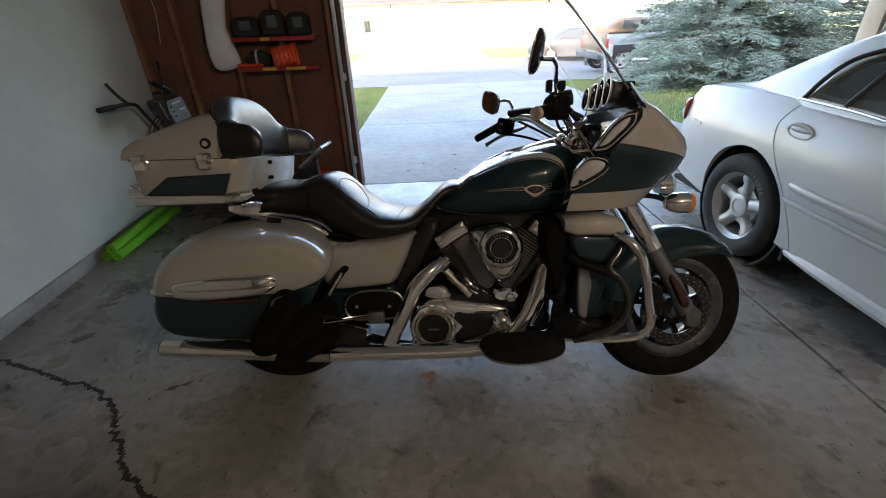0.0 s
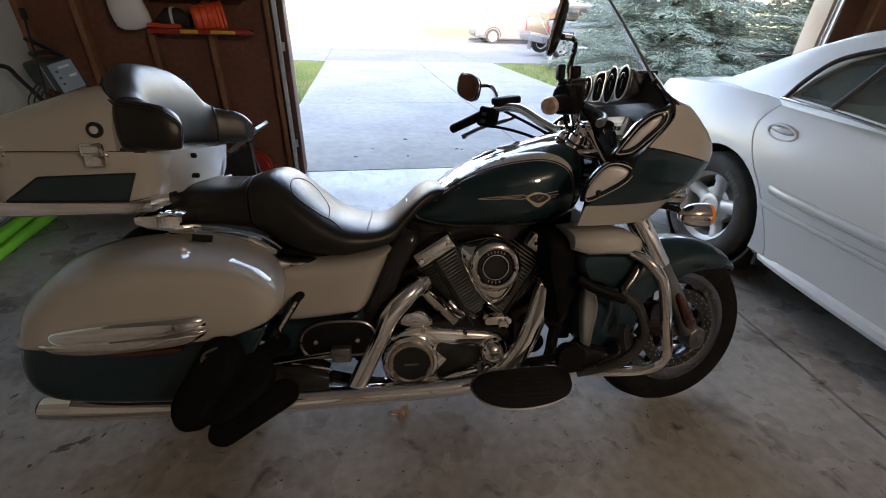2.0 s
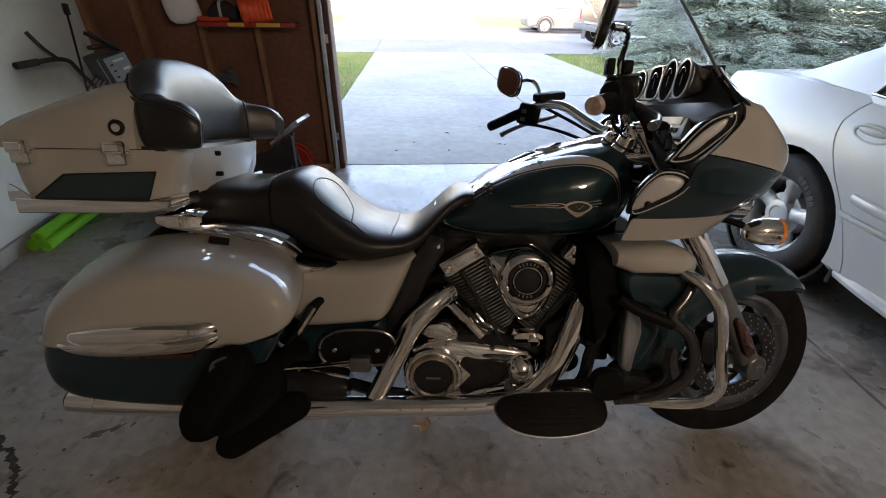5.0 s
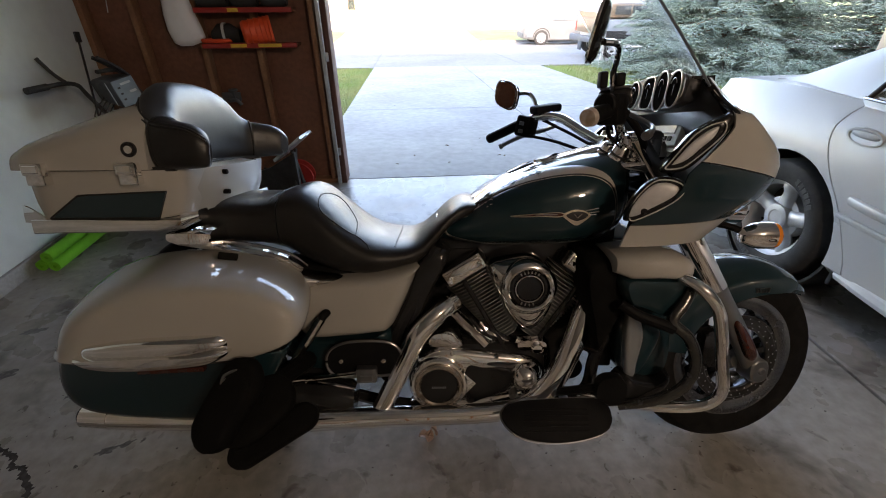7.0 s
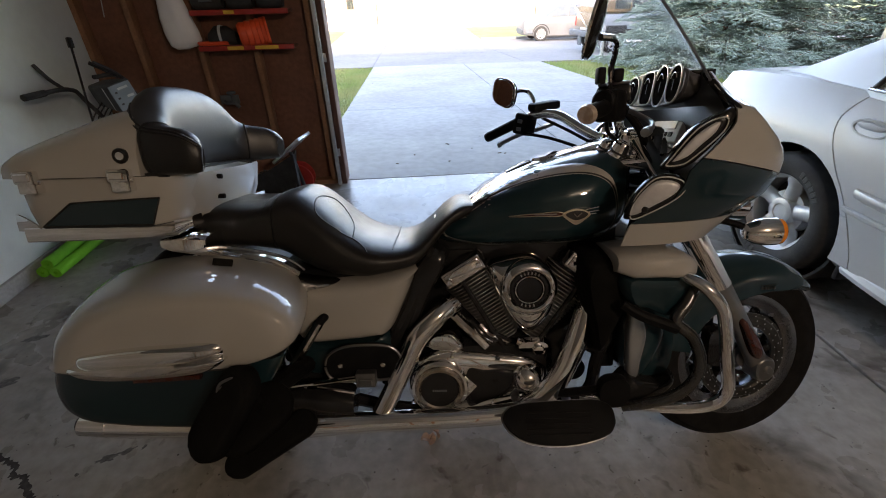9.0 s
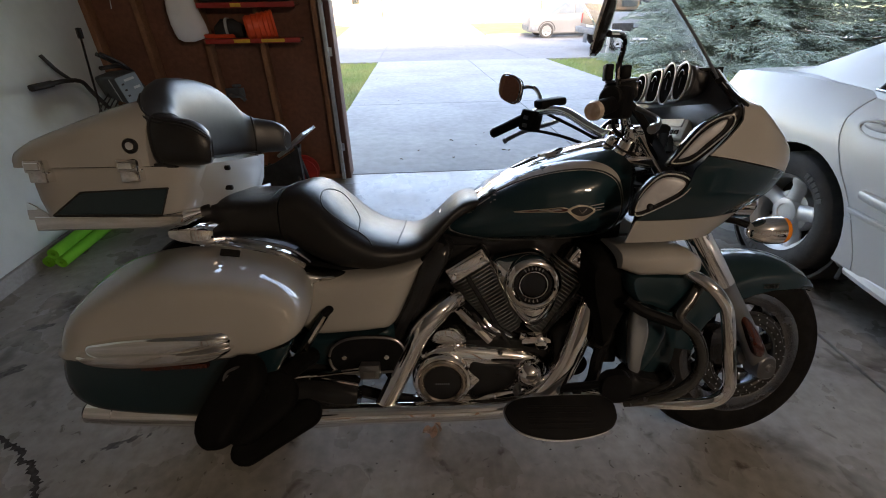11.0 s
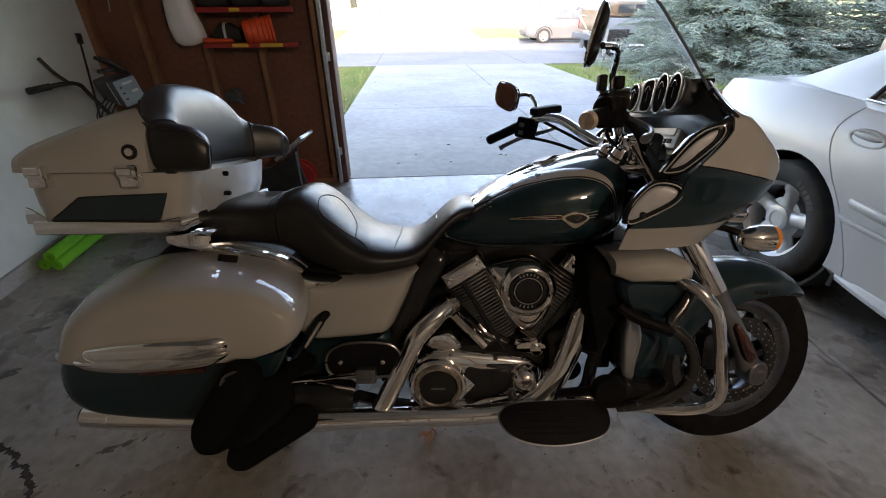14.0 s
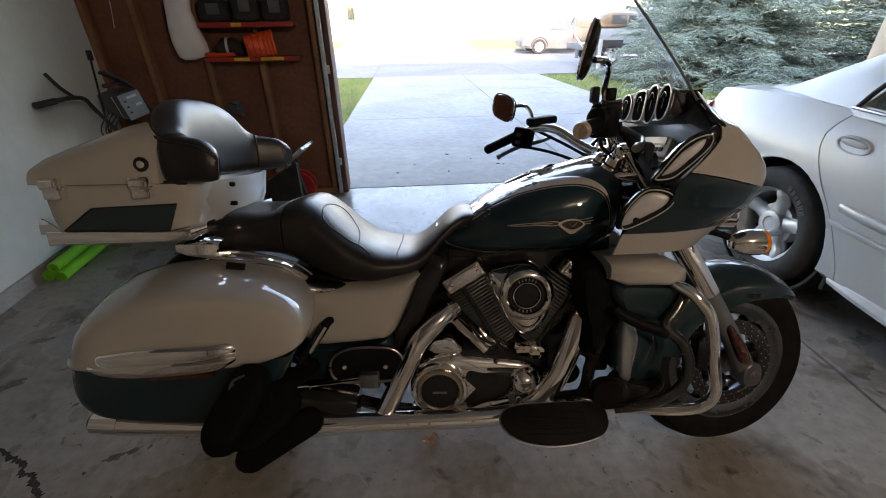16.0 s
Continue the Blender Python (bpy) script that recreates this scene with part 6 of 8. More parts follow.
for m, ln, c in ((m1, l1, cyl1), (m2, l2, cyl2)):
    hd = bp("cylinder_head", moved(superloft([(ln, 0, -0.01, 0.075, 0.125), (ln + 0.03, 0, -0.01, 0.078, 0.128), (ln + 0.05, 0, -0.01, 0.07, 0.12)], 26, "z", 4.0), m), M_BLACK, c)
    bp("rocker_cover", moved(joined(box(-0.066, -0.165, ln + 0.008, 0.066, -0.12, ln + 0.058, 0.006, 3), box(-0.058, -0.170, ln + 0.014, 0.058, -0.16, ln + 0.052, 0.004, 2), superloft([(ln + 0.035, 0, -0.01, 0.062, 0.115), (ln + 0.050, 0, -0.01, 0.05, 0.105), (ln + 0.056, 0, -0.01, 0.03, 0.08)], 24, "z", 3.0)), m), M_CHROME, hd, "chrome rocker cover")
    for dx in (-0.05, 0.05):
        bp("bolt", moved(lathe([(0, 0), (0.007, 0), (0.007, -0.008), (0, -0.008)], 6, "y", (dx, -0.173, ln + 0.03)), m), M_CHROME, hd)
    bp("pushrod_tube", moved(joined(rod((-0.03 if m is m1 else 0.03, -0.145, -0.02), (-0.02 if m is m1 else 0.02, -0.145, ln), 0.008)), m), M_BLACK, c)

# air cleaner on the right
ac = [(0.806, 0.655), (0.807, 0.683), (0.822, 0.698), (0.850, 0.703), (0.890, 0.708), (0.940, 0.710), (0.980, 0.694), (1.010, 0.655), (1.023, 0.600), (1.012, 0.545), (0.988, 0.497), (0.962, 0.470), (0.936, 0.461), (0.908, 0.472), (0.880, 0.500), (0.856, 0.537), (0.835, 0.582), (0.815, 0.625)]
air = bp("air_cleaner", dome(ac, (0.926, 0.612), -0.115, -0.198, 72, 14, 0.45), M_CHROME, None, "teardrop chrome air cleaner cover")
bp("bezel_ring", lathe([(0.057, -0.200), (0.059, -0.212), (0.063, -0.216), (0.070, -0.215), (0.078, -0.209), (0.084, -0.198), (0.085, -0.172), (0.057, -0.175)], 56, "y", (0.926, 0, 0.626), closed=True), M_CHROME, air)
bp("bezel_ring", ring((0.926, 0.626), 0.041, 0.058, -0.178, -0.206, 48), M_BLACK, air)
bp("inner_ring", ring((0.926, 0.626), 0.0385, 0.042, -0.180, -0.210, 48), M_CHROME, air)
bp("black_disc", disc((0.926, 0.626), 0.039, -0.170, -0.206), M_BLACK, air)
for a0, n_ in ((1.05, 6), (-2.02, 4)):
    bars = []
    for i in range(n_):
        a = a0 + (0.21 * i if a0 > 0 else 0.24 * i)
        bars.append(moved(box(-0.0020, -0.2085, 0.046, 0.0020, -0.2055, 0.054, 0.0008, 1), Matrix.Translation((0.926, 0, 0.626)) @ Matrix.Rotation(math.pi / 2 - a, 4, "Y")))
    bp("lettering_bars", joined(*bars), M_SATIN, air)
bp("cover_foot", dome([(0.905, 0.515), (0.972, 0.515), (0.94, 0.478)], (0.939, 0.503), -0.15, -0.186, 24, 4, 0.4), M_BLACK, air)

# crankcase cover on the right
cc = [(0.556, 0.295), (0.566, 0.345), (0.590, 0.385), (0.640, 0.410), (0.700, 0.413), (0.80, 0.402), (0.914, 0.388), (0.965, 0.372), (0.996, 0.335), (0.990, 0.285), (0.955, 0.252), (0.884, 0.228), (0.756, 0.198), (0.650, 0.188), (0.590, 0.212), (0.562, 0.25)]
cover = bp("crankcase_cover", dome(cc, (0.74, 0.30), -0.13, -0.176, 60, 7, 0.14), M_CHROME, None, "polished chrome crankcase cover")
bp("black_inset", dome([(0.745, 0.352), (0.80, 0.352), (0.885, 0.346), (0.885, 0.275), (0.80, 0.238), (0.745, 0.228)], (0.815, 0.29), -0.168, -0.182, 32, 4, 0.1), M_BLACK, cover)
bp("clutch_ring", ring((0.659, 0.300), 0.072, 0.091, -0.165, -0.196, 48), M_CHROME, cover)
bp("clutch_ring", ring((0.659, 0.300), 0.059, 0.076, -0.165, -0.206, 48), M_BRONZE, cover)
bp("clutch_cap", disc((0.659, 0.300), 0.061, -0.16, -0.199), M_BLACK, cover)
bp("lettering_bars", joined(*[box(0.637 + 0.0065 * i, -0.2005, 0.293, 0.6415 + 0.0065 * i, -0.1985, 0.299) for i in range(7)]), M_GREYPL, cover)
bp("arrow_plate", plate([(0.742, 0.338), (0.776, 0.304), (0.742, 0.262)], -0.178, -0.192, 0, 0.003), M_CHROME, cover)
bp("water_pump_dome", lathe([(0.0, -0.219), (0.018, -0.216), (0.036, -0.204), (0.046, -0.186), (0.049, -0.16), (0, -0.16)], 32, "y", (0.933, 0, 0.318)), M_CHROME, cover)
for x, z in ((0.60, 0.385), (0.70, 0.402), (0.84, 0.392), (0.955, 0.365), (0.985, 0.30), (0.93, 0.25), (0.83, 0.222), (0.70, 0.20), (0.575, 0.24)):
    bp("bolt", disc((x, z), 0.007, -0.168, -0.184, 0.002, 6), M_CHROME, cover)
bp("oil_housing", dome([(0.615, 0.42), (0.632, 0.468), (0.70, 0.468), (0.745, 0.42), (0.70, 0.405)], (0.675, 0.437), -0.10, -0.168, 28, 6, 0.25), M_CHROME, None, "chrome engine side housing")
bp("linkage", joined(superloft([(-0.175, 0.95, 0.425, 0.045, 0.018), (-0.15, 0.95, 0.425, 0.05, 0.022)], 18, "y", 2.4), rod((0.90, -0.16, 0.44), (0.985, -0.165, 0.405), 0.011), disc((0.965, 0.418), 0.018, -0.15, -0.185)), M_CHROME)
for k in range(5):
    bp("hose", tube([(0.70 + 0.03 * k, -0.11 - 0.01 * k, 0.52 - 0.01 * k), (0.76 + 0.02 * k, -0.15, 0.46), (0.83 + 0.02 * k, -0.13, 0.415)], 0.007, 8, 14), M_CHROME if k in (1, 3) else M_BLACK)
bp("side_tube", rod((0.705, -0.13, 0.525), (0.81, -0.15, 0.42), 0.017), M_CHROME)

# exhaust: front and rear header, shared long pipe and silencer
ex = bp("exhaust_pipe", tube([(1.125, -0.13, 0.575), (1.108, -0.160, 0.535), (1.068, -0.185, 0.430), (1.022, -0.202, 0.336), (0.958, -0.215, 0.262), (0.874, -0.222, 0.228), (0.70, -0.228, 0.218), (0.42, -0.235, 0.218), (0.25, -0.245, 0.222)], 0.030, 18, 70), M_CHROME, None, "long chrome exhaust pipe")
bp("heat_shield", tube([(1.105, -0.168, 0.535), (1.064, -0.198, 0.430), (1.018, -0.214, 0.338), (0.958, -0.224, 0.266), (0.905, -0.228, 0.240)], 0.034, 16, 36), M_CHROME, ex)
bp("rear_header", tube([(0.700, -0.135, 0.560), (0.660, -0.170, 0.535), (0.600, -0.195, 0.480), (0.558, -0.205, 0.400), (0.520, -0.210, 0.320), (0.478, -0.215, 0.235)], 0.031, 16, 36), M_CHROME, ex)
bp("header_clamp", tube([(0.705, -0.13, 0.558), (0.69, -0.145, 0.552)], 0.036, 16), M_CHROME, ex)
bp("silencer", joined(tube([(0.62, -0.230, 0.218), (0.42, -0.240, 0.220), (0.26, -0.2605, 0.229)], 0.0303, 20, 16, 0.035), tube([(0.26, -0.2605, 0.229), (0.0, -0.275, 0.248), (-0.22, -0.285, 0.262), (-0.31, -0.288, 0.268)], 0.035, 20, 24), tube([(-0.30, -0.288, 0.268), (-0.380, -0.290, 0.273)], 0.036, 20, 4, 0.031)), M_CHROME, ex, "chrome silencer with tapered tip")
bp("outlet", lathe([(0.024, -0.386), (0.029, -0.381), (0.024, -0.374), (0.0, -0.362)], 20, "x", (0, -0.2905, 0.2755)), M_WELL, ex)
bp("collector", superloft([(0.20, -0.20, 0.285, 0.05, 0.045), (0.25, -0.20, 0.29, 0.06, 0.05), (0.34, -0.20, 0.285, 0.06, 0.045), (0.40, -0.20, 0.27, 0.05, 0.035)], 20, "x", 3.0), M_BLACK, ex)

# rider floorboard, brake pedal, passenger board, heel guard and bag strut
fb = [(0.826, 0.300), (0.835, 0.332), (0.870, 0.350), (0.945, 0.357), (1.03, 0.360), (1.10, 0.358), (1.136, 0.335), (1.138, 0.290), (1.118, 0.258), (1.06, 0.237), (0.985, 0.227), (0.910, 0.234), (0.856, 0.258)]


def board(name, outline, mid, m, label):
    """A floorboard: flat metal tray with a ribbed rubber mat, made flat and then set in place."""
    tray = moved(plate(outline, -0.010, 0.004, 44, 0.003), m)
    b = bp(name, tray, M_SATIN, None, label)
    sm = [(mid[0] + (x - mid[0]) * 0.975, mid[1] + (z - mid[1]) * 0.95) for x, z in outline]
    bp("rubber_mat", moved(plate(sm, -0.024, -0.0102, 44, 0.004), m), M_MATT, b)
    ribs = [box(mid[0] - 0.09, -0.027, mid[1] - 0.030 + 0.014 * k, mid[0] + 0.09, -0.0235, mid[1] - 0.025 + 0.014 * k, 0.001, 1) for k in range(5)]
    bp("rib", moved(joined(*ribs), m), M_MATT, b)
    return b


def tray_pose(c, tip, yaw_=0, roll_=0):
    """Turns an upright plate at c about its long axis."""
    return Matrix.Translation(c) @ Matrix.Rotation(radians(yaw_), 4, "Z") @ Matrix.Rotation(radians(roll_), 4, "Y") @ Matrix.Rotation(radians(tip), 4, "X")


flat = [(x - 0.98, (z - 0.293) * 0.92) for x, z in fb]
board("floorboard", flat, (0, 0), tray_pose((0.985, -0.345, 0.281), -42), "black rubber-topped rider floorboard tipped on its hinge")
for pa, pb in (((0.90, -0.17, 0.24), (0.92, -0.33, 0.262)), ((1.06, -0.17, 0.24), (1.05, -0.33, 0.265))):
    bp("board_bracket", rod(pa, pb, 0.014), M_SATIN)
bp("brake_pedal", joined(tube([(1.00, -0.22, 0.29), (1.06, -0.27, 0.33), (1.12, -0.30, 0.36)], 0.013, 8, 10), superloft([(-0.325, 1.148, 0.358, 0.042, 0.045), (-0.295, 1.148, 0.358, 0.044, 0.047)], 24, "y", 2.6)), M_MATT, None, "black brake pedal pad")


def slab(a, b, wide, thick, face, e=3.0):
    """A rounded oblong from a to b whose broad side looks along face."""
    a, b = Vector(a), Vector(b)
    ax = (b - a).normalized()
    n = Vector(face)
    n = (n - ax * n.dot(ax)).normalized()
    s = n.cross(ax)
    m = Matrix.Translation(a) @ Matrix((ax, s, n)).transposed().to_4x4()
    ln = (b - a).length
    k = min(wide, ln * 0.5)
    st = [(k * (1 - math.cos(q)) if q < 1.6 else 0, 0, 0, max(wide * math.sin(q), 0.004), thick * (0.55 + 0.45 * math.sin(q))) for q in (0.05, 0.4, 0.8, 1.2, 1.57)]
    st += [(ln - x, y, z, w_, t_) for x, y, z, w_, t_ in reversed(st)]
    return moved(superloft(st, 24, "x", e), m)


pf = bp("passenger_floorboard", slab((0.232, -0.490, 0.566), (0.124, -0.560, 0.380), 0.052, 0.026, (-0.2, -0.75, 0.6), 4.0), M_RUBBER, None, "black folded passenger floorboard")
bp("rubber_mat", slab((0.222, -0.502, 0.552), (0.130, -0.567, 0.390), 0.048, 0.027, (-0.2, -0.75, 0.6), 4.0), M_RUBBER, pf)
for k in range(3):
    d = 0.010 * k
    bp("board_rim", tube([(0.170 + d * 0.6, -0.528, 0.520 - d), (0.180, -0.526, 0.548 - d), (0.212, -0.514, 0.556 - d), (0.246, -0.498, 0.540 - d)], 0.0032 - 0.0007 * k, 6, 16), M_SATIN, pf)
bp("lower_pad", slab((0.362, -0.470, 0.420), (0.172, -0.545, 0.330), 0.034, 0.022, (-0.2, -0.75, 0.6), 4.0), M_RUBBER, pf)
bp("lower_pad", slab((0.300, -0.450, 0.480), (0.150, -0.540, 0.390), 0.060, 0.022, (-0.2, -0.75, 0.6), 4.0), M_RUBBER, pf)
bp("board_arm", tube([(0.26, -0.20, 0.40), (0.25, -0.34, 0.44), (0.225, -0.50, 0.47)], 0.026, 10, 14), M_RUBBER, pf)
hg = [(0.320, 0.408), (0.335, 0.442), (0.375, 0.464), (0.44, 0.471), (0.515, 0.464), (0.546, 0.430), (0.546, 0.382), (0.515, 0.358), (0.44, 0.353), (0.36, 0.352), (0.328, 0.372)]
h_ = bp("heel_guard", plate(hg, -0.205, -0.219, 48, 0.004), M_MATT, None, "black oval heel guard")
bp("guard_rim", tube([(v.x, -0.221, v.z) for v in smooth_line([(a, 0, b) for a, b in hg], 50, True)], 0.004, 6), M_SATIN, h_)
for x in (0.365, 0.492):
    bp("bolt", disc((x, 0.405), 0.008, -0.215, -0.226, 0.002, 12), M_CHROME, h_)
bp("switch_box", joined(box(0.412, -0.245, 0.342, 0.472, -0.215, 0.390, 0.005), box(0.422, -0.250, 0.350, 0.462, -0.244, 0.372, 0.003, 1)), M_SATIN, h_)
st_ = bp("bag_strut", joined(tube([(0.318, -0.225, 0.548), (0.27, -0.235, 0.475), (0.18, -0.235, 0.335)], 0.014, 10, 14)), M_CHROME)
bp("strut_bush", tube([(0.335, -0.195, 0.560), (0.322, -0.215, 0.552), (0.310, -0.228, 0.536)], 0.013, 12, 8), M_MATT, st_)
bp("cross_rod", rod((0.20, -0.235, 0.345), (0.41, -0.235, 0.372), 0.007), M_CHROME)
bp("side_link", joined(tube([(0.20, -0.22, 0.315), (0.26, -0.225, 0.335), (0.34, -0.225, 0.325), (0.40, -0.22, 0.31)], 0.006, 8, 20), tube([(0.20, -0.22, 0.315), (0.22, -0.225, 0.285), (0.33, -0.225, 0.285), (0.40, -0.22, 0.31)], 0.006, 8, 20)), M_CHROME)

# leg shields and engine guards
for side in (-1, 1):
    f = (lambda b: b) if side < 0 else mirrored
    cap_ = bp("leg_shield", f(joined(superloft([(1.14, -0.20, 0.720, 0.09, 0.028), (1.18, -0.215, 0.718, 0.105, 0.038), (1.25, -0.22, 0.722, 0.105, 0.040), (1.31, -0.22, 0.715, 0.098, 0.038), (1.345, -0.215, 0.708, 0.08, 0.028), (1.36, -0.21, 0.70, 0.05, 0.015)], 28, "x", 3.2))), M_WHITE, None, "pearl white cap of the leg shield")
    bp("upper_shield", f(dome([(1.150, 0.688), (1.24, 0.690), (1.33, 0.688), (1.358, 0.672), (1.338, 0.625), (1.300, 0.566), (1.262, 0.572), (1.215, 0.592), (1.168, 0.612)], (1.26, 0.64), -0.12, -0.305, 44, 8, 0.16)), M_GREEN, cap_, "dark teal leg shield")
    bp("shield_lip", f(tube([(1.160, -0.29, 0.612), (1.20, -0.31, 0.588), (1.25, -0.325, 0.572), (1.292, -0.33, 0.556)], 0.014, 10, 16, 0.016)), M_MATT, cap_)
    bp("lower_shield", f(dome([(1.205, 0.60), (1.31, 0.585), (1.352, 0.50), (1.362, 0.42), (1.345, 0.345), (1.27, 0.33), (1.21, 0.36), (1.20, 0.48)], (1.28, 0.46), -0.14, -0.225, 40, 5, 0.12)), M_GREEN, cap_)
    bp("inner_panel", f(dome([(1.212, 0.378), (1.215, 0.437), (1.235, 0.490), (1.251, 0.524), (1.296, 0.512), (1.318, 0.490), (1.299, 0.423), (1.262, 0.352), (1.232, 0.360)], (1.255, 0.44), -0.215, -0.242, 44, 6, 0.35)), M_GREEN, cap_)
    # pale piece shaped like the strip of door light inside the shield
    bp("light_strip", f(dome([(1.207, 0.563), (1.205, 0.46), (1.216, 0.362), (1.246, 0.343), (1.252, 0.40), (1.262, 0.495), (1.240, 0.556)], (1.228, 0.46), -0.222, -0.250, 40, 6, 0.3)), M_DOORLIGHT, cap_, "pale strip of door light on the leg shield")
    bp("shield_frame", f(tube([(1.345, -0.30, 0.665), (1.318, -0.315, 0.62), (1.290, -0.325, 0.575), (1.335, -0.335, 0.53), (1.360, -0.34, 0.46), (1.345, -0.335, 0.385), (1.285, -0.315, 0.325), (1.19, -0.28, 0.285)], 0.016, 12, 50)), M_SHIELD, cap_, "dark polished shield edge")
    bp("shield_floor", f(dome([(1.175, 0.268), (1.176, 0.310), (1.207, 0.366), (1.25, 0.356), (1.308, 0.344), (1.352, 0.360), (1.362, 0.345), (1.34, 0.318), (1.26, 0.280)], (1.25, 0.315), -0.20, -0.272, 44, 6, 0.3)), M_BLACK, cap_, "black lower cowl of the leg shield")
    g = bp("engine_guard", f(tube([(1.295, -0.24, 0.700), (1.312, -0.31, 0.692), (1.345, -0.345, 0.672), (1.382, -0.360, 0.625), (1.400, -0.365, 0.555), (1.415, -0.365, 0.470), (1.430, -0.362, 0.395), (1.416, -0.355, 0.348), (1.37, -0.340, 0.320), (1.28, -0.310, 0.302), (1.18, -0.260, 0.283), (1.10, -0.20, 0.265)], 0.0165, 14, 70)), M_CHROME, None, "chrome engine guard bar")
    bp("radiator_shroud", f(dome([(1.070, 0.722), (1.125, 0.738), (1.165, 0.718), (1.190, 0.665), (1.195, 0.585), (1.165, 0.50), (1.125, 0.42), (1.10, 0.52), (1.070, 0.64)], (1.135, 0.60), -0.06, -0.262, 44, 8, 0.18)), M_RUBBER)
# black filler block, added to darken the gap by the front pipe
bp("front_gap_filler", box(0.96, -0.06, 0.24, 1.15, 0.06, 0.60, 0.02), M_BLACK)
bp("radiator", box(1.16, -0.16, 0.34, 1.21, 0.16, 0.68, 0.01), M_MATT)
bp("horn", joined(disc((1.135, 0.455), 0.048, -0.13, -0.20, 0.012), disc((1.135, 0.455), 0.020, -0.19, -0.215)), M_BLACK)
bp("oil_filter", lathe([(0, -0.10), (0.04, -0.10), (0.045, 0.0), (0.04, 0.1), (0, 0.1)], 24, "y", (1.10, 0, 0.30)), M_BLACK)


# ---- fairing ----
XR = [(0.772, 1.142), (0.83, 1.150), (0.846, 1.160), (0.87, 1.205), (0.90, 1.242), (0.94, 1.258), (0.973, 1.262), (0.987, 1.278), (1.02, 1.308), (1.035, 1.322), (1.060, 1.342), (1.077, 1.352), (1.108, 1.355), (1.14, 1.360), (1.178, 1.348), (1.20, 1.345)]
XN = [(0.772, 1.452), (0.80, 1.478), (0.84, 1.515), (0.87, 1.548), (0.90, 1.575), (0.95, 1.598), (0.98, 1.598), (1.01, 1.582), (1.04, 1.550), (1.07, 1.505), (1.10, 1.462), (1.13, 1.428), (1.16, 1.405), (1.20, 1.392)]
WW = [(0.772, 0.285), (0.82, 0.305), (0.90, 0.335), (0.97, 0.352), (1.01, 0.354), (1.04, 0.354), (1.075, 0.352), (1.095, 0.348), (1.108, 0.340), (1.122, 0.310), (1.14, 0.275), (1.178, 0.235), (1.20, 0.212)]


def shell(u, z, inset=0.0):
    """Outer skin of the fairing: u runs from the right rear edge (-1) round the nose (0) to the left (1)."""
    a = u * math.pi / 2
    w, xr, xn = lerp_table(WW, z) - inset, lerp_table(XR, z), lerp_table(XN, z) - inset
    e = 2 / 3.0
    return Vector((xr + (xn - xr) * abs(math.cos(a)) ** e if abs(u) < 1 else xr, -math.copysign(abs(math.sin(a)) ** e, -u) * w, z))


def band(z0, z1, rows_=8, cols=56, lift=0.0, thick=0.006):
    grid, inner = [], []
    for j in range(rows_ + 1):
        r, q = [], []
        for i in range(cols + 1):
            u = -1 + 2 * i / cols
            a, b = z0(u), z1(u)
            z = a + (b - a) * j / rows_
            r.append(shell(u, z, -lift))
            q.append(shell(u, z, thick))
        grid.append(r)
        inner.append(q)
    bm = bmesh.new()
    va = [[bm.verts.new(p) for p in r] for r in grid]
    vb = [[bm.verts.new(p) for p in r] for r in inner]
    for j in range(rows_):
        for i in range(cols):
            bm.faces.new((va[j][i], va[j][i + 1], va[j + 1][i + 1], va[j + 1][i]))
            bm.faces.new((vb[j][i], vb[j + 1][i], vb[j + 1][i + 1], vb[j][i + 1]))
    for i in range(cols):
        for j in (0, rows_):
            bm.faces.new((va[j][i], va[j][i + 1], vb[j][i + 1], vb[j][i]))
    for j in range(rows_):
        for i in (0, cols):
            bm.faces.new((va[j][i], va[j + 1][i], vb[j + 1][i], vb[j][i]))
    return bm


z_low = lambda u: 0.772 + 0.012 * (1 - abs(u))
z_one = lambda u: 0.836 + 0.022 * (1 - abs(u))
z_two = lambda u: 0.998 - 0.086 * (1 - abs(u)) ** 0.8
ZT = [(0.0, 1.199), (1.0, 1.199)]
z_top = lambda u: lerp_table(ZT, abs(u))
fairing = bp("fairing", band(lambda u: z_one(u) + 0.002, lambda u: z_two(u) - 0.002, 12), M_GREEN, None, "dark teal band of the frame-mounted fairing")
bp("lower_band", band(z_low, lambda u: z_one(u) - 0.001, 6), M_WHITE, fairing, "pearl white lower fairing band")
bp("upper_band", band(lambda u: z_two(u) + 0.001, z_top, 28), M_WHITE, fairing, "pearl white upper fairing")
bp("seam", band(lambda u: z_one(u) - 0.003, lambda u: z_one(u) + 0.003, 1, 56, -0.003), M_STITCH, fairing)
# black edge of the inner panel along the rear rim of the shell
for s in (-1, 1):
    bp("inner_edge", tube([shell(s * 0.995, z, 0.010) + Vector((0.004, 0, 0)) for z in [0.85 + 0.015 * i for i in range(24)]], 0.009, 10), M_BLACK, fairing, "gloss black inner rim")


WD = [(1.06, 0.40), (1.085, 0.325), (1.11, 0.285), (1.14, 0.250), (1.17, 0.225), (1.20, 0.205)]


def dash_at(y, z):
    w = min(lerp_table(WW, z) - 0.012, lerp_table(WD, z))
    q = min(abs(y) / w, 1.0)
    xr = lerp_table(XR, z)
    deep = lerp_table([(0.85, 1.30), (0.95, 1.36), (1.03, 1.385), (1.075, 1.375), (1.10, 1.345), (1.12, 1.325), (1.20, 1.355)], z)
    return Vector((xr + (deep - xr) * (1 - q ** 4) + (0.0 if q < 0.98 else 0.004), y, z))


rings_ = []
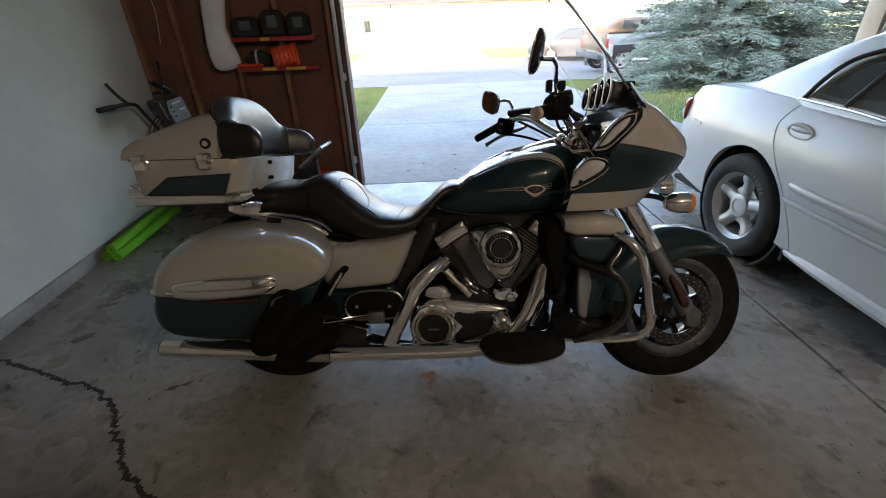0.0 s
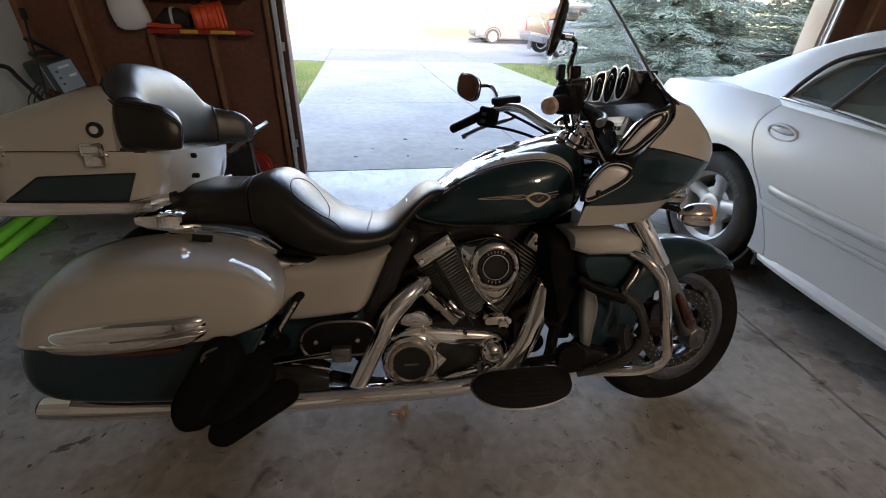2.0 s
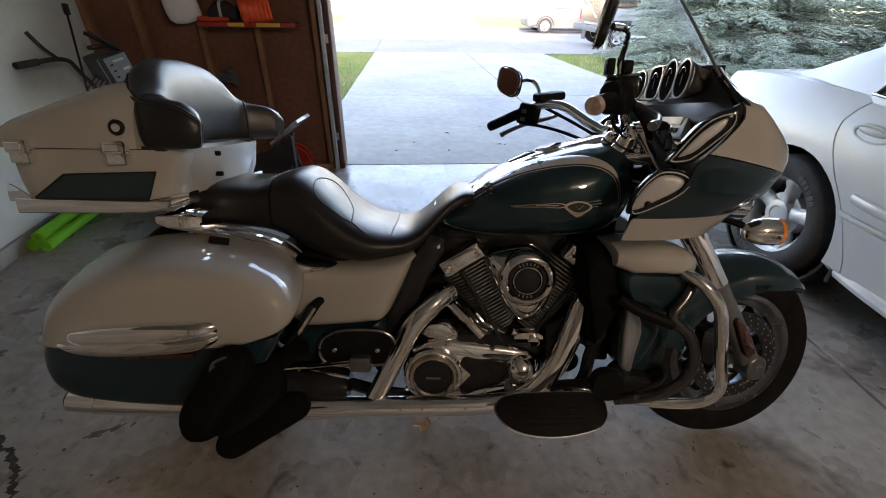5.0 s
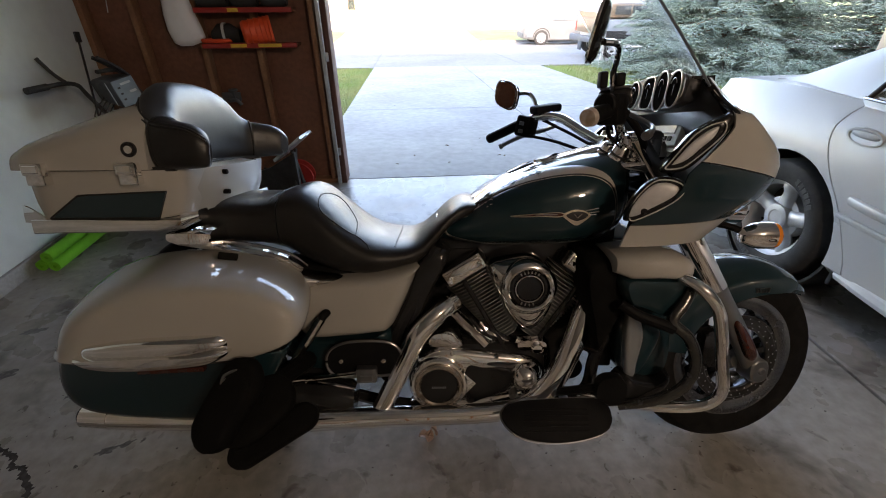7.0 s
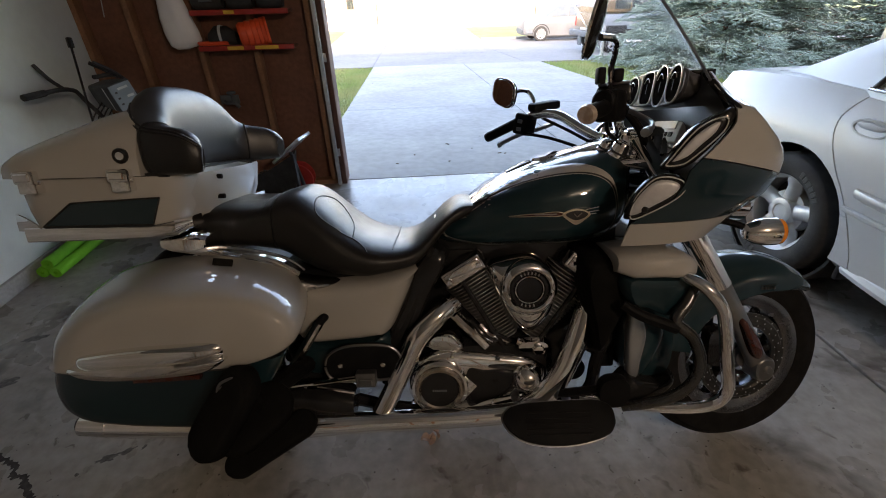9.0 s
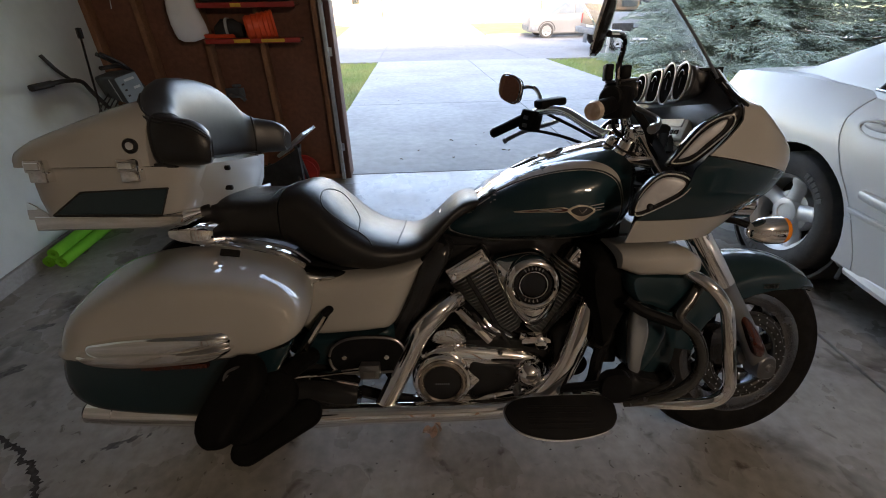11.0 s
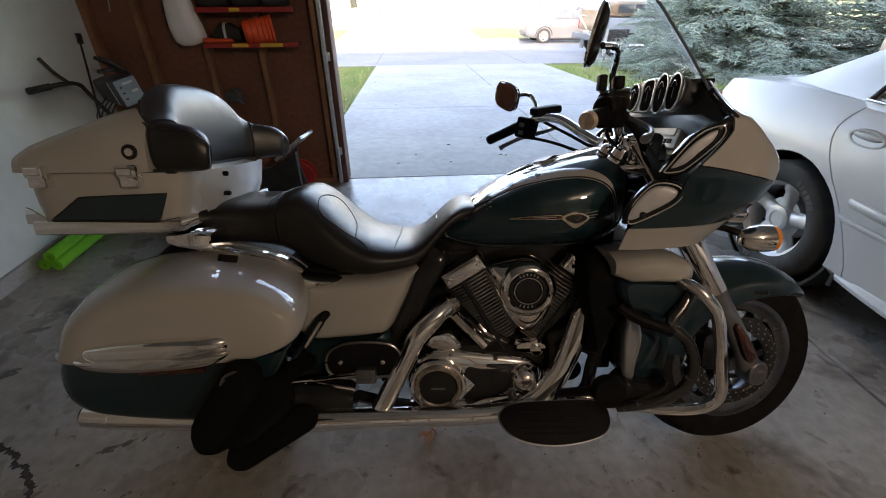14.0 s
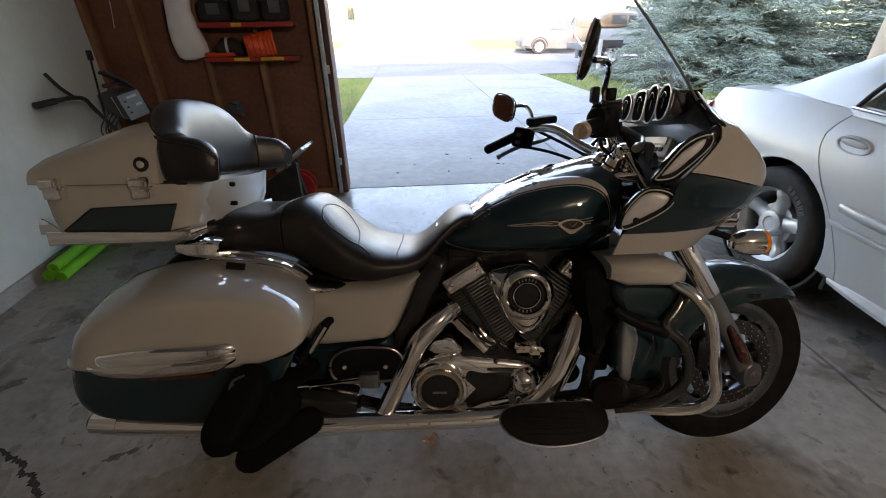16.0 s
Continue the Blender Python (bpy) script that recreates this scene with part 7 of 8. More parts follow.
for j in range(22):
    z = 0.85 + 0.35 * j / 21
    w = min(lerp_table(WW, z) - 0.012, lerp_table(WD, z))
    line = [dash_at(-w + 2 * w * i / 30, z) for i in range(31)]
    rings_.append(line + [p + Vector((0.02, 0, 0)) for p in reversed(line)])
dash = bp("dashboard", skin(rings_), M_DASH, None, "black dashboard inside the fairing")
bp("dash_hood", skin([[Vector((1.325 + 0.0 * k, y, 1.198 + 0.018 * (1 - (y / 0.24) ** 2) + dz)) for y in [-0.19 + 0.038 * i for i in range(11)] for dz in (0,)] + [Vector((1.325, y, 1.186 + 0.016 * (1 - (y / 0.24) ** 2))) for y in [0.19 - 0.038 * i for i in range(11)]] for k in (0,)] +
                     [[Vector((1.385, y, 1.203 + 0.010 * (1 - (y / 0.24) ** 2))) for y in [-0.19 + 0.038 * i for i in range(11)]] + [Vector((1.385, y, 1.190)) for y in [0.19 - 0.038 * i for i in range(11)]]]), M_MATT, dash)
shelf = []
for i in range(41):
    u = -0.995 + 1.99 * i / 40
    a = shell(u, z_top(u) - 0.004, 0.004)
    b = Vector((1.345 + 0.05 * (1 - abs(u)), -0.215 * math.copysign(min(1.0, abs(u) * 1.35), -u), 1.190))
    m_ = a.lerp(b, 0.5) + Vector((0, 0, 0.004))
    shelf.append([a, m_, b, b - Vector((0, 0, 0.012)), m_ - Vector((0, 0, 0.012)), a - Vector((0, 0, 0.012))])
bp("inner_shelf", skin(shelf), M_DASH, dash)
GP = pose(1.312, 0, 1.176, 0, -82, 0)
gp = bp("gauge_panel", moved(superloft([(-0.05, 0, -0.012, 0.045, 0.182), (0.0, 0, -0.012, 0.050, 0.187), (0.006, 0, -0.012, 0.046, 0.182)], 40, "z", 3.2), GP), M_DASH, dash)
for y, a, b in ((0.112, 0.042, 0.043), (0.010, 0.046, 0.038), (-0.070, 0.054, 0.037), (-0.143, 0.048, 0.036)):
    e_ = 2.2 if abs(y) > 0.05 else 4.2
    loop = [(a * math.copysign(abs(math.cos(q)) ** (2 / e_), math.cos(q)), y + b * math.copysign(abs(math.sin(q)) ** (2 / e_), math.sin(q)), 0.0075) for q in [2 * math.pi * k / 44 for k in range(45)]]
    bz = bp("gauge", moved(tube(loop, 0.0028, 6), GP), M_BEZEL, gp, "round instrument with a thin pale bezel")
    bp("dial", moved(superloft([(0.004, 0, y, a - 0.001, b - 0.001), (0.0068, 0, y, a - 0.001, b - 0.001)], 36, "z", e_), GP), M_DIAL, bz)
    # pale arc modelled for the crescent reflection in the dial glass
    bp("dial_glint_arc", moved(tube([(0.62 * a * math.cos(q), y + 0.15 * b + 0.5 * b * math.sin(q), 0.0085) for q in [-1.0 + 0.12 * k for k in range(18)]], 0.0012, 5), GP), M_BEZEL, bz)
    bp("needle", moved(box(-0.016, y - 0.0008, 0.0087, 0.012, y + 0.0008, 0.0098), GP), M_GREYPL, bz)
rad = bp("radio", moved(box(-0.035, -0.095, -0.012, 0.035, 0.095, 0.012, 0.006), pose(1.372, 0.0, 1.055, 0, -72, 0)), M_RADIO, dash, "silver radio panel")
bp("display", moved(box(0.0, -0.075, 0.012, 0.027, 0.075, 0.0145, 0.003, 1), pose(1.372, 0.0, 1.055, 0, -72, 0)), M_GRILLE, rad)
for k in range(5):
    bp("button", moved(box(-0.022, -0.07 + 0.03 * k, 0.012, -0.008, -0.048 + 0.03 * k, 0.016, 0.002, 1), pose(1.372, 0.0, 1.055, 0, -72, 0)), M_MATT, rad)


def lens_panel(name, pts, trim, out, y, tilt, label):
    """An almond-shaped panel facing back and out, with a bright trim line and a gloss black surround."""
    for s in (-1, 1):
        f = (lambda b: b) if s < 0 else mirrored
        n = len(pts)
        c = (sum(p[0] for p in pts) / n, sum(p[1] for p in pts) / n)
        m = Matrix.Translation((c[0], y, c[1])) @ Matrix.Rotation(radians(tilt), 4, "Z") @ Matrix.Translation((-c[0], 0, -c[1]))
        q = bp(name, f(moved(dome(pts, c, 0.004, -0.005, 40, 5, 0.3), m)), M_GRILLE, dash, label)
        bp("surround", f(moved(dome(out, c, 0.026, 0.0015, 48, 6, 0.22), m)), M_BLACK, q)
        for line, r, lift in ((smooth_line([(a, 0, b) for a, b in trim], 52, True), 0.0018, -0.001), (smooth_line([(a, 0, b) for a, b in pts], 44, True), 0.0020, -0.001)):
            line.append(line[0])
            bp("trim_line", f(moved(tube([(v.x, lift, v.z) for v in line], r, 8), m)), M_BEZEL if r < 0.0019 else M_BLACK, q)


lens_panel("speaker_grille", [(1.226, 0.988), (1.241, 1.013), (1.268, 1.048), (1.300, 1.074), (1.320, 1.079), (1.313, 1.056), (1.286, 1.028), (1.257, 0.999)],
           [(1.215, 0.980), (1.224, 0.997), (1.263, 1.052), (1.292, 1.077), (1.323, 1.088), (1.334, 1.081), (1.328, 1.058), (1.300, 1.026), (1.264, 0.992), (1.245, 0.982)],
           [(1.208, 0.972), (1.218, 0.998), (1.258, 1.058), (1.291, 1.084), (1.326, 1.102), (1.345, 1.110), (1.356, 1.098), (1.346, 1.068), (1.314, 1.024), (1.272, 0.980), (1.238, 0.968)], -0.338, -12, "almond-shaped silver speaker grille")
lens_panel("glove_box_lid", [(1.142, 0.864), (1.158, 0.906), (1.190, 0.942), (1.222, 0.949), (1.249, 0.940), (1.252, 0.926), (1.235, 0.907), (1.192, 0.880), (1.158, 0.860)],
           [(1.150, 0.850), (1.148, 0.880), (1.160, 0.912), (1.192, 0.948), (1.224, 0.954), (1.254, 0.945), (1.264, 0.928), (1.246, 0.902), (1.195, 0.869)],
           [(1.135, 0.852), (1.150, 0.908), (1.188, 0.952), (1.230, 0.960), (1.264, 0.949), (1.274, 0.926), (1.252, 0.894), (1.193, 0.861), (1.152, 0.845)], -0.325, -12, "silver glove box lid with a lock")
bp("glove_lock", disc((1.178, 0.875), 0.009, -0.31, -0.328), M_BLACK, dash)
bp("headlamp", superloft([(1.54, 0, 0.835, 0.12, 0.055), (1.585, 0, 0.835, 0.12, 0.058), (1.605, 0, 0.835, 0.10, 0.045)], 28, "x", 2.4), M_CHROME)


def windscreen():
    rows_ = []
    for j in range(15):
        f = j / 14
        z = 1.195 + 0.315 * f
        row, back = [], []
        hw = 0.245 - 0.03 * f * f
        for i in range(25):
            y = -hw + 2 * hw * i / 24
            x = 1.402 - 0.200 * f - 0.026 * f * f - 1.0 * y * y
            zz = z - (0.05 * (y / hw) ** 4 * f) - 0.02 * (1 - f) * (y / hw) ** 2
            row.append(Vector((x, y, zz)))
            back.append(Vector((x - 0.0035, y, zz - 0.001)))
        rows_.append(row + list(reversed(back)))
    w = bp("windscreen", skin(rows_), M_SCREEN, None, "clear curved windscreen")
    w.visible_shadow = False
    bp("screen_edge", tube([r[0] for r in rows_], 0.0032, 6), M_GREYPL, w)
    bp("screen_base", tube([p + Vector((0.004, 0, -0.004)) for p in rows_[0][:25]], 0.009, 8), M_MATT, w)


windscreen()
for s in (-1, 1):
    ts = bp("turn_signal", lathe([(0.0, 1.505), (0.020, 1.512), (0.033, 1.535), (0.038, 1.560), (0.038, 1.590), (0, 1.590)], 28, "x", (0, s * 0.215, 0.784)), M_CHROME, None, "chrome bullet turn signal with amber lens")
    bp("amber_lens", lathe([(0.0375, 1.588), (0.036, 1.602), (0.022, 1.614), (0, 1.617)], 28, "x", (0, s * 0.215, 0.784)), M_AMBER, ts)
    bp("stalk", tube([(1.44, s * 0.10, 0.80), (1.49, s * 0.17, 0.803), (1.525, s * 0.215, 0.790)], 0.010, 8, 12), M_BLACK, ts)

# ---- handlebar and controls ----
hb = bp("handlebar", joined(tube([(1.215, 0.0, 1.030), (1.20, 0.05, 1.030), (1.155, 0.11, 1.060), (1.09, 0.20, 1.112), (1.03, 0.27, 1.115), (0.96, 0.34, 1.085), (0.895, 0.41, 1.050)], 0.0155, 14, 50),
                            tube([(1.215, 0.0, 1.030), (1.21, -0.05, 1.040), (1.18, -0.11, 1.075), (1.13, -0.19, 1.120), (1.09, -0.235, 1.125), (1.045, -0.28, 1.108)], 0.0155, 14, 50)), M_CHROME, None, "chrome handlebar")
for s, a, b in ((1, (0.975, 0.325, 1.092), (0.878, 0.427, 1.040)), (-1, (1.115, -0.215, 1.126), (1.034, -0.290, 1.103))):
    va, vb = Vector(a), Vector(b)
    gr = bp("grip", tube([va, vb], 0.0185 if s > 0 else 0.0205, 16), M_MATT, hb, "black rubber grip")
    bp("bar_end", tube([vb, vb + (vb - va).normalized() * 0.014], 0.0195 if s > 0 else 0.024, 20, 3, 0.017 if s > 0 else 0.021), M_MATT if s > 0 else M_BAREND, gr)
swl = bp("switch_housing", moved(box(-0.030, -0.032, -0.040, 0.030, 0.032, 0.036, 0.010), pose(0.995, 0.300, 1.085, 10, 5, 42)), M_MATT, hb, "black switch housing")
bp("switch", moved(joined(box(-0.034, -0.010, 0.0, -0.029, 0.012, 0.014, 0.002, 1), box(-0.034, -0.012, -0.028, -0.029, 0.010, -0.014, 0.002, 1)), pose(0.995, 0.300, 1.085, 10, 5, 42)), M_GREYPL, swl)
bp("clutch_reservoir", moved(box(-0.055, -0.028, -0.014, 0.055, 0.028, 0.016, 0.010), pose(1.060, 0.285, 1.145, 6, -8, 20)), M_MATT, hb)
bp("clutch_lever", tube([(1.085, 0.235, 1.085), (1.06, 0.30, 1.070), (0.99, 0.38, 1.045), (0.925, 0.435, 1.010)], 0.0085, 8, 20), M_SATIN, hb)
bp("lever_tip", tube([(0.925, 0.435, 1.010), (0.915, 0.440, 1.004)], 0.012, 8), M_SATIN, hb)
swr = bp("throttle_housing", moved(joined(box(-0.032, -0.036, -0.042, 0.032, 0.032, 0.038, 0.012), disc((-0.0, 0.008), 0.029, -0.034, -0.052, 0.004)), pose(1.118, -0.205, 1.125, 0, 0, -44)), M_MATT, hb, "black throttle and switch housing")
bp("brake_reservoir", moved(joined(box(-0.042, -0.026, -0.022, 0.042, 0.026, 0.022, 0.008)), pose(1.135, -0.175, 1.152, 0, -4, -20)), M_BLACK, hb)
bp("reservoir_cap", moved(box(-0.039, -0.024, 0.0225, 0.039, 0.024, 0.030, 0.004), pose(1.135, -0.175, 1.152, 0, -4, -20)), M_SATIN, hb)
bp("brake_lever", tube([(1.17, -0.20, 1.110), (1.20, -0.25, 1.085), (1.185, -0.30, 1.07), (1.16, -0.33, 1.062)], 0.0065, 8, 18), M_SATIN, hb)
bp("lever_tip", tube([(1.165, -0.326, 1.063), (1.15, -0.342, 1.058)], 0.011, 10), M_SATIN, hb)
for k, pts in enumerate((((1.12, -0.18, 1.09), (1.15, -0.12, 1.055), (1.22, -0.05, 1.02), (1.32, 0.0, 0.95)), ((1.15, -0.16, 1.14), (1.22, -0.16, 1.06), (1.27, -0.11, 0.98), (1.33, -0.05, 0.95)),
                         ((1.00, 0.27, 1.05), (1.08, 0.18, 1.03), (1.18, 0.08, 0.99), (1.30, 0.05, 0.95)), ((1.04, 0.27, 1.11), (1.12, 0.17, 1.06), (1.20, 0.10, 1.01), (1.31, 0.06, 0.96)))):
    bp("cable", tube(pts, 0.0055 if k != 1 else 0.011, 8, 26), M_MATT, hb)
bp("bar_clamp", joined(box(1.175, -0.055, 1.005, 1.245, 0.055, 1.055, 0.010), box(1.20, -0.04, 0.97, 1.27, 0.04, 1.01, 0.01)), M_CHROME, hb)
bp("chrome_boss", joined(*[moved(lathe([(0, 0.052), (0.024, 0.050), (0.030, 0.042), (0.030, 0.0), (0.034, -0.01)], 28, "z"), pose(xx, yy, 1.012, 15, 0, 0)) for xx, yy in ((1.215, -0.095), (1.275, -0.105))]), M_CHROME, None, "chrome switch boss on the ignition cowl")
ig = bp("ignition_panel", superloft([(1.20, 0, 0.985, 0.10, 0.028), (1.27, 0, 0.985, 0.115, 0.035), (1.36, 0, 0.96, 0.11, 0.05)], 28, "x", 3.0), M_CHROME, None, "chrome ignition cowl behind the tank")
bp("bar_riser", joined(*[lathe([(0, 0.085), (0.018, 0.083), (0.024, 0.07), (0.024, 0.0), (0.030, -0.01)], 24, "z", (1.215, yy, 0.985)) for yy in (-0.062, 0.062)]), M_CHROME, ig)
bp("ignition_switch", lathe([(0, 0.045), (0.022, 0.043), (0.028, 0.03), (0.030, 0)], 24, "z", (1.265, -0.045, 1.005)), M_CHROME, ig)
for cx, cy, cz, k in ((1.192, -0.100, 1.000, 1.0), (1.240, -0.105, 1.012, 0.9), (1.255, -0.060, 1.030, 0.8), (1.165, -0.060, 1.010, 0.75)):
    cup = bp("chrome_cup", moved(lathe([(0, 0.040 * k), (0.012 * k, 0.039 * k), (0.021 * k, 0.033 * k), (0.026 * k, 0.022 * k), (0.027 * k, 0.0), (0.031 * k, -0.006 * k), (0.031 * k, -0.014 * k), (0.024 * k, -0.020 * k), (0.024 * k, -0.05 * k)], 32, "z"), pose(cx, cy, cz, 22, 18, 0)), M_CHROME, ig)
    bp("cup_collar", moved(lathe([(0.0285 * k, 0.006), (0.0305 * k, 0.003), (0.0285 * k, 0.0)], 32, "z"), pose(cx, cy, cz, 22, 18, 0)), M_STITCH, cup)
bp("yoke_cover", superloft([(1.150, -0.06, 0.972, 0.045, 0.012), (1.19, -0.075, 0.972, 0.060, 0.018), (1.25, -0.085, 0.966, 0.062, 0.020), (1.30, -0.085, 0.955, 0.045, 0.014)], 26, "x", 2.6), M_CHROME, ig)
bp("ignition_switch", lathe([(0, 0.045), (0.018, 0.043), (0.024, 0.03), (0.026, 0)], 24, "z", (1.30, -0.105, 0.995)), M_CHROME, ig)


def mirror_(name, c, w, h, yaw_, pitch_, stem, roll_=0.0, e=2.4):
    m = Matrix.Translation(c) @ Matrix.Rotation(radians(yaw_), 4, "Z") @ Matrix.Rotation(radians(pitch_), 4, "Y") @ Matrix.Rotation(radians(roll_), 4, "X")
    sh = superloft([(0.013, 0, 0, w * 0.45, h * 0.45), (0.010, 0, 0, w * 0.8, h * 0.8), (0.002, 0, 0, w, h), (-0.008, 0, 0, w, h), (-0.010, 0, 0, w * 0.94, h * 0.94)], 36, "x", e)
    mm = bp(name, moved(sh, m), M_BLACK, None, "oval rear-view mirror on a chrome stem")
    bp("mirror_glass", moved(superloft([(-0.0112, 0, 0, w * 0.92, h * 0.92), (-0.0125, 0, 0, w * 0.90, h * 0.90)], 36, "x", e), m), M_MIRROR, mm)
    bp("mirror_rim", moved(tube([(-0.008, w * 1.0 * math.copysign(abs(math.cos(a)) ** (2 / e), math.cos(a)), h * math.copysign(abs(math.sin(a)) ** (2 / e), math.sin(a))) for a in [2 * math.pi * k / 40 for k in range(41)]], 0.003, 6), m), M_CHROME, mm)
    bp("stem", tube(stem, 0.0075, 10, 24), M_CHROME, mm)


mirror_("mirror", (0.942, 0.447, 1.206), 0.086, 0.050, 22, 2, [(1.035, 0.31, 1.120), (1.03, 0.33, 1.17), (1.01, 0.37, 1.205), (0.965, 0.435, 1.205)], 16.0, 3.0)
mirror_("mirror", (1.020, -0.345, 1.280), 0.046, 0.066, -20, 14, [(1.115, -0.205, 1.165), (1.105, -0.225, 1.21), (1.095, -0.27, 1.248), (1.075, -0.31, 1.262), (1.036, -0.335, 1.262)])
bp("accessory_switch", joined(box(1.075, -0.225, 1.175, 1.095, -0.195, 1.215, 0.005), box(1.115, -0.225, 1.180, 1.140, -0.195, 1.212, 0.006)), M_MATT)


# ---- trunk and backrest ----
def trunk():
    t = bp("trunk", superloft([(0.846, -0.195, -0.012, 0.180, 0.255, 7.0), (0.852, -0.193, -0.012, 0.195, 0.272, 7.0), (0.90, -0.190, -0.012, 0.210, 0.276, 7.0), (0.975, -0.190, -0.012, 0.220, 0.276, 7.0), (0.982, -0.190, -0.012, 0.218, 0.274, 7.0)], 72, "z"), M_WHITE, None, "pearl white top-box trunk with chrome trim")

    lid_rows = [(-0.430, 0.012, 0.20), (-0.428, 0.028, 0.235), (-0.420, 0.046, 0.258), (-0.402, 0.066, 0.275), (-0.368, 0.086, 0.285), (-0.32, 0.105, 0.289), (-0.27, 0.124, 0.290), (-0.22, 0.142, 0.289), (-0.17, 0.160, 0.288), (-0.12, 0.171, 0.287), (-0.08, 0.170, 0.286), (-0.055, 0.164, 0.284)]
    lid_rings = []
    for x, h, w_ in lid_rows:
        arc = [math.pi * i / 28 for i in range(29)]
        lid_rings.append([Vector((x, -0.012 - w_ * math.copysign(abs(math.cos(a)) ** (2 / 3.4), math.cos(a)), 0.9845 + h * math.sin(a) ** (2 / 3.4))) for a in arc])
    bp("lid", skin(lid_rings), M_WHITE, t, "pearl white trunk lid")
    bp("lid_seal", plate([(-0.385, 0.979), (-0.385, 0.990), (0.00, 0.990), (0.00, 0.979)], -0.280, 0.24), M_STITCH, t)
    bp("base_rail", joined(superloft([(-0.408, 0, 0.842, 0.16, 0.012), (-0.398, 0, 0.842, 0.27, 0.018), (-0.378, 0, 0.842, 0.296, 0.021), (-0.06, 0, 0.843, 0.300, 0.018), (0.0, 0, 0.850, 0.290, 0.016)], 64, "x", 14)), M_CHROME, t, "chrome rail round the trunk base")
    gp_ = [(-0.330, 0.863), (-0.248, 0.921), (-0.024, 0.930), (-0.052, 0.862)]
    for s in (-1, 1):
        f = (lambda b: b) if s < 0 else mirrored
        q = bp("side_panel", f(plate(gp_, -0.286, -0.2915, 0, 0.001, 1)), M_GREEN, t, "dark teal trunk side panel")
        bp("panel_border", f(tube([(a, -0.2915, b) for a, b in gp_ + gp_[:1]], 0.0025, 6)), M_STITCH, q)
        for x in (-0.326, -0.099):
            la = bp("latch", f(joined(box(x - 0.023, -0.312, 0.948, x + 0.023, -0.284, 0.976, 0.004), box(x - 0.026, -0.318, 0.972, x + 0.026, -0.290, 1.004, 0.006), box(x - 0.018, -0.322, 0.979, x + 0.018, -0.316, 0.998, 0.002, 1))), M_CHROME, t, "chrome trunk latch")
            bp("hinge_pin", f(rod((x - 0.03, -0.302, 0.975), (x + 0.03, -0.302, 0.975), 0.004)), M_CHROME, la)
    lk = bp("lock", ring((-0.092, 1.034), 0.010, 0.0185, -0.290, -0.304), M_BLACK, t)
    bp("key_barrel", disc((-0.092, 1.034), 0.0105, -0.29, -0.303, 0.001, 20), M_CHROME, lk)
    # front face with two rubber bolts
    fr = bp("front_panel", skin([[Vector((0.030 + d, y, 0.980)), Vector((0.034 + d, y, 0.93)), Vector((0.014 + d, y, 0.865)), Vector((0.00 + d, y, 0.865)), Vector((0.00 + d, y, 0.988))] for y, d in ((-0.235, -0.02), (-0.18, 0.004), (0, 0.012), (0.14, 0.004), (0.19, -0.02))]), M_WHITE, t)
    for z in (0.962, 0.905):
        bp("rubber_bolt", lathe([(0.007, 0.03), (0.007, 0.050), (0.004, 0.052), (0, 0.052)], 16, "x", (0, -0.112, z)), M_MATT, fr)
    bp("rack_bracket", joined(superloft([(-0.055, -0.172, 0.806, 0.106, 0.014), (-0.03, -0.175, 0.803, 0.108, 0.022), (0.035, -0.175, 0.798, 0.105, 0.030), (0.055, -0.17, 0.796, 0.095, 0.024)], 20, "x", 5.0), superloft([(-0.17, 0.14, 0.805, 0.13, 0.010), (-0.06, 0.15, 0.785, 0.12, 0.022), (0.03, 0.16, 0.785, 0.11, 0.030)], 20, "x", 5.0)), M_CHROME, t, "chrome trunk bracket")
    bp("corner_chrome", joined(superloft([(-0.055, -0.265, 0.845, 0.030, 0.016), (0.0, -0.260, 0.852, 0.030, 0.022), (0.030, -0.235, 0.862, 0.025, 0.014)], 16, "x", 5.0)), M_CHROME, t)
    for s in (-1, 1):
        bp("corner_cap", skin([[Vector((xa, s * 0.27, za)), Vector((xb, s * 0.288, za)), Vector((xb, s * 0.293, za)), Vector((xa - 0.006, s * 0.276, za))] for za, xa, xb in ((0.850, -0.405, -0.335), (0.868, -0.405, -0.345), (0.888, -0.403, -0.372), (0.897, -0.402, -0.388))]), M_CHROME, t, "chrome corner cap")
    bp("antenna", joined(rod((-0.515, 0.20, 1.00), (-0.536, 0.20, 1.37), 0.0035, 8), tube([(-0.535, 0.20, 1.365), (-0.538, 0.20, 1.395)], 0.009, 8), tube([(-0.40, 0.20, 0.90), (-0.46, 0.20, 0.93), (-0.515, 0.20, 1.01)], 0.008, 8, 10)), M_BLACK, t, "thin black whip antenna")


trunk()


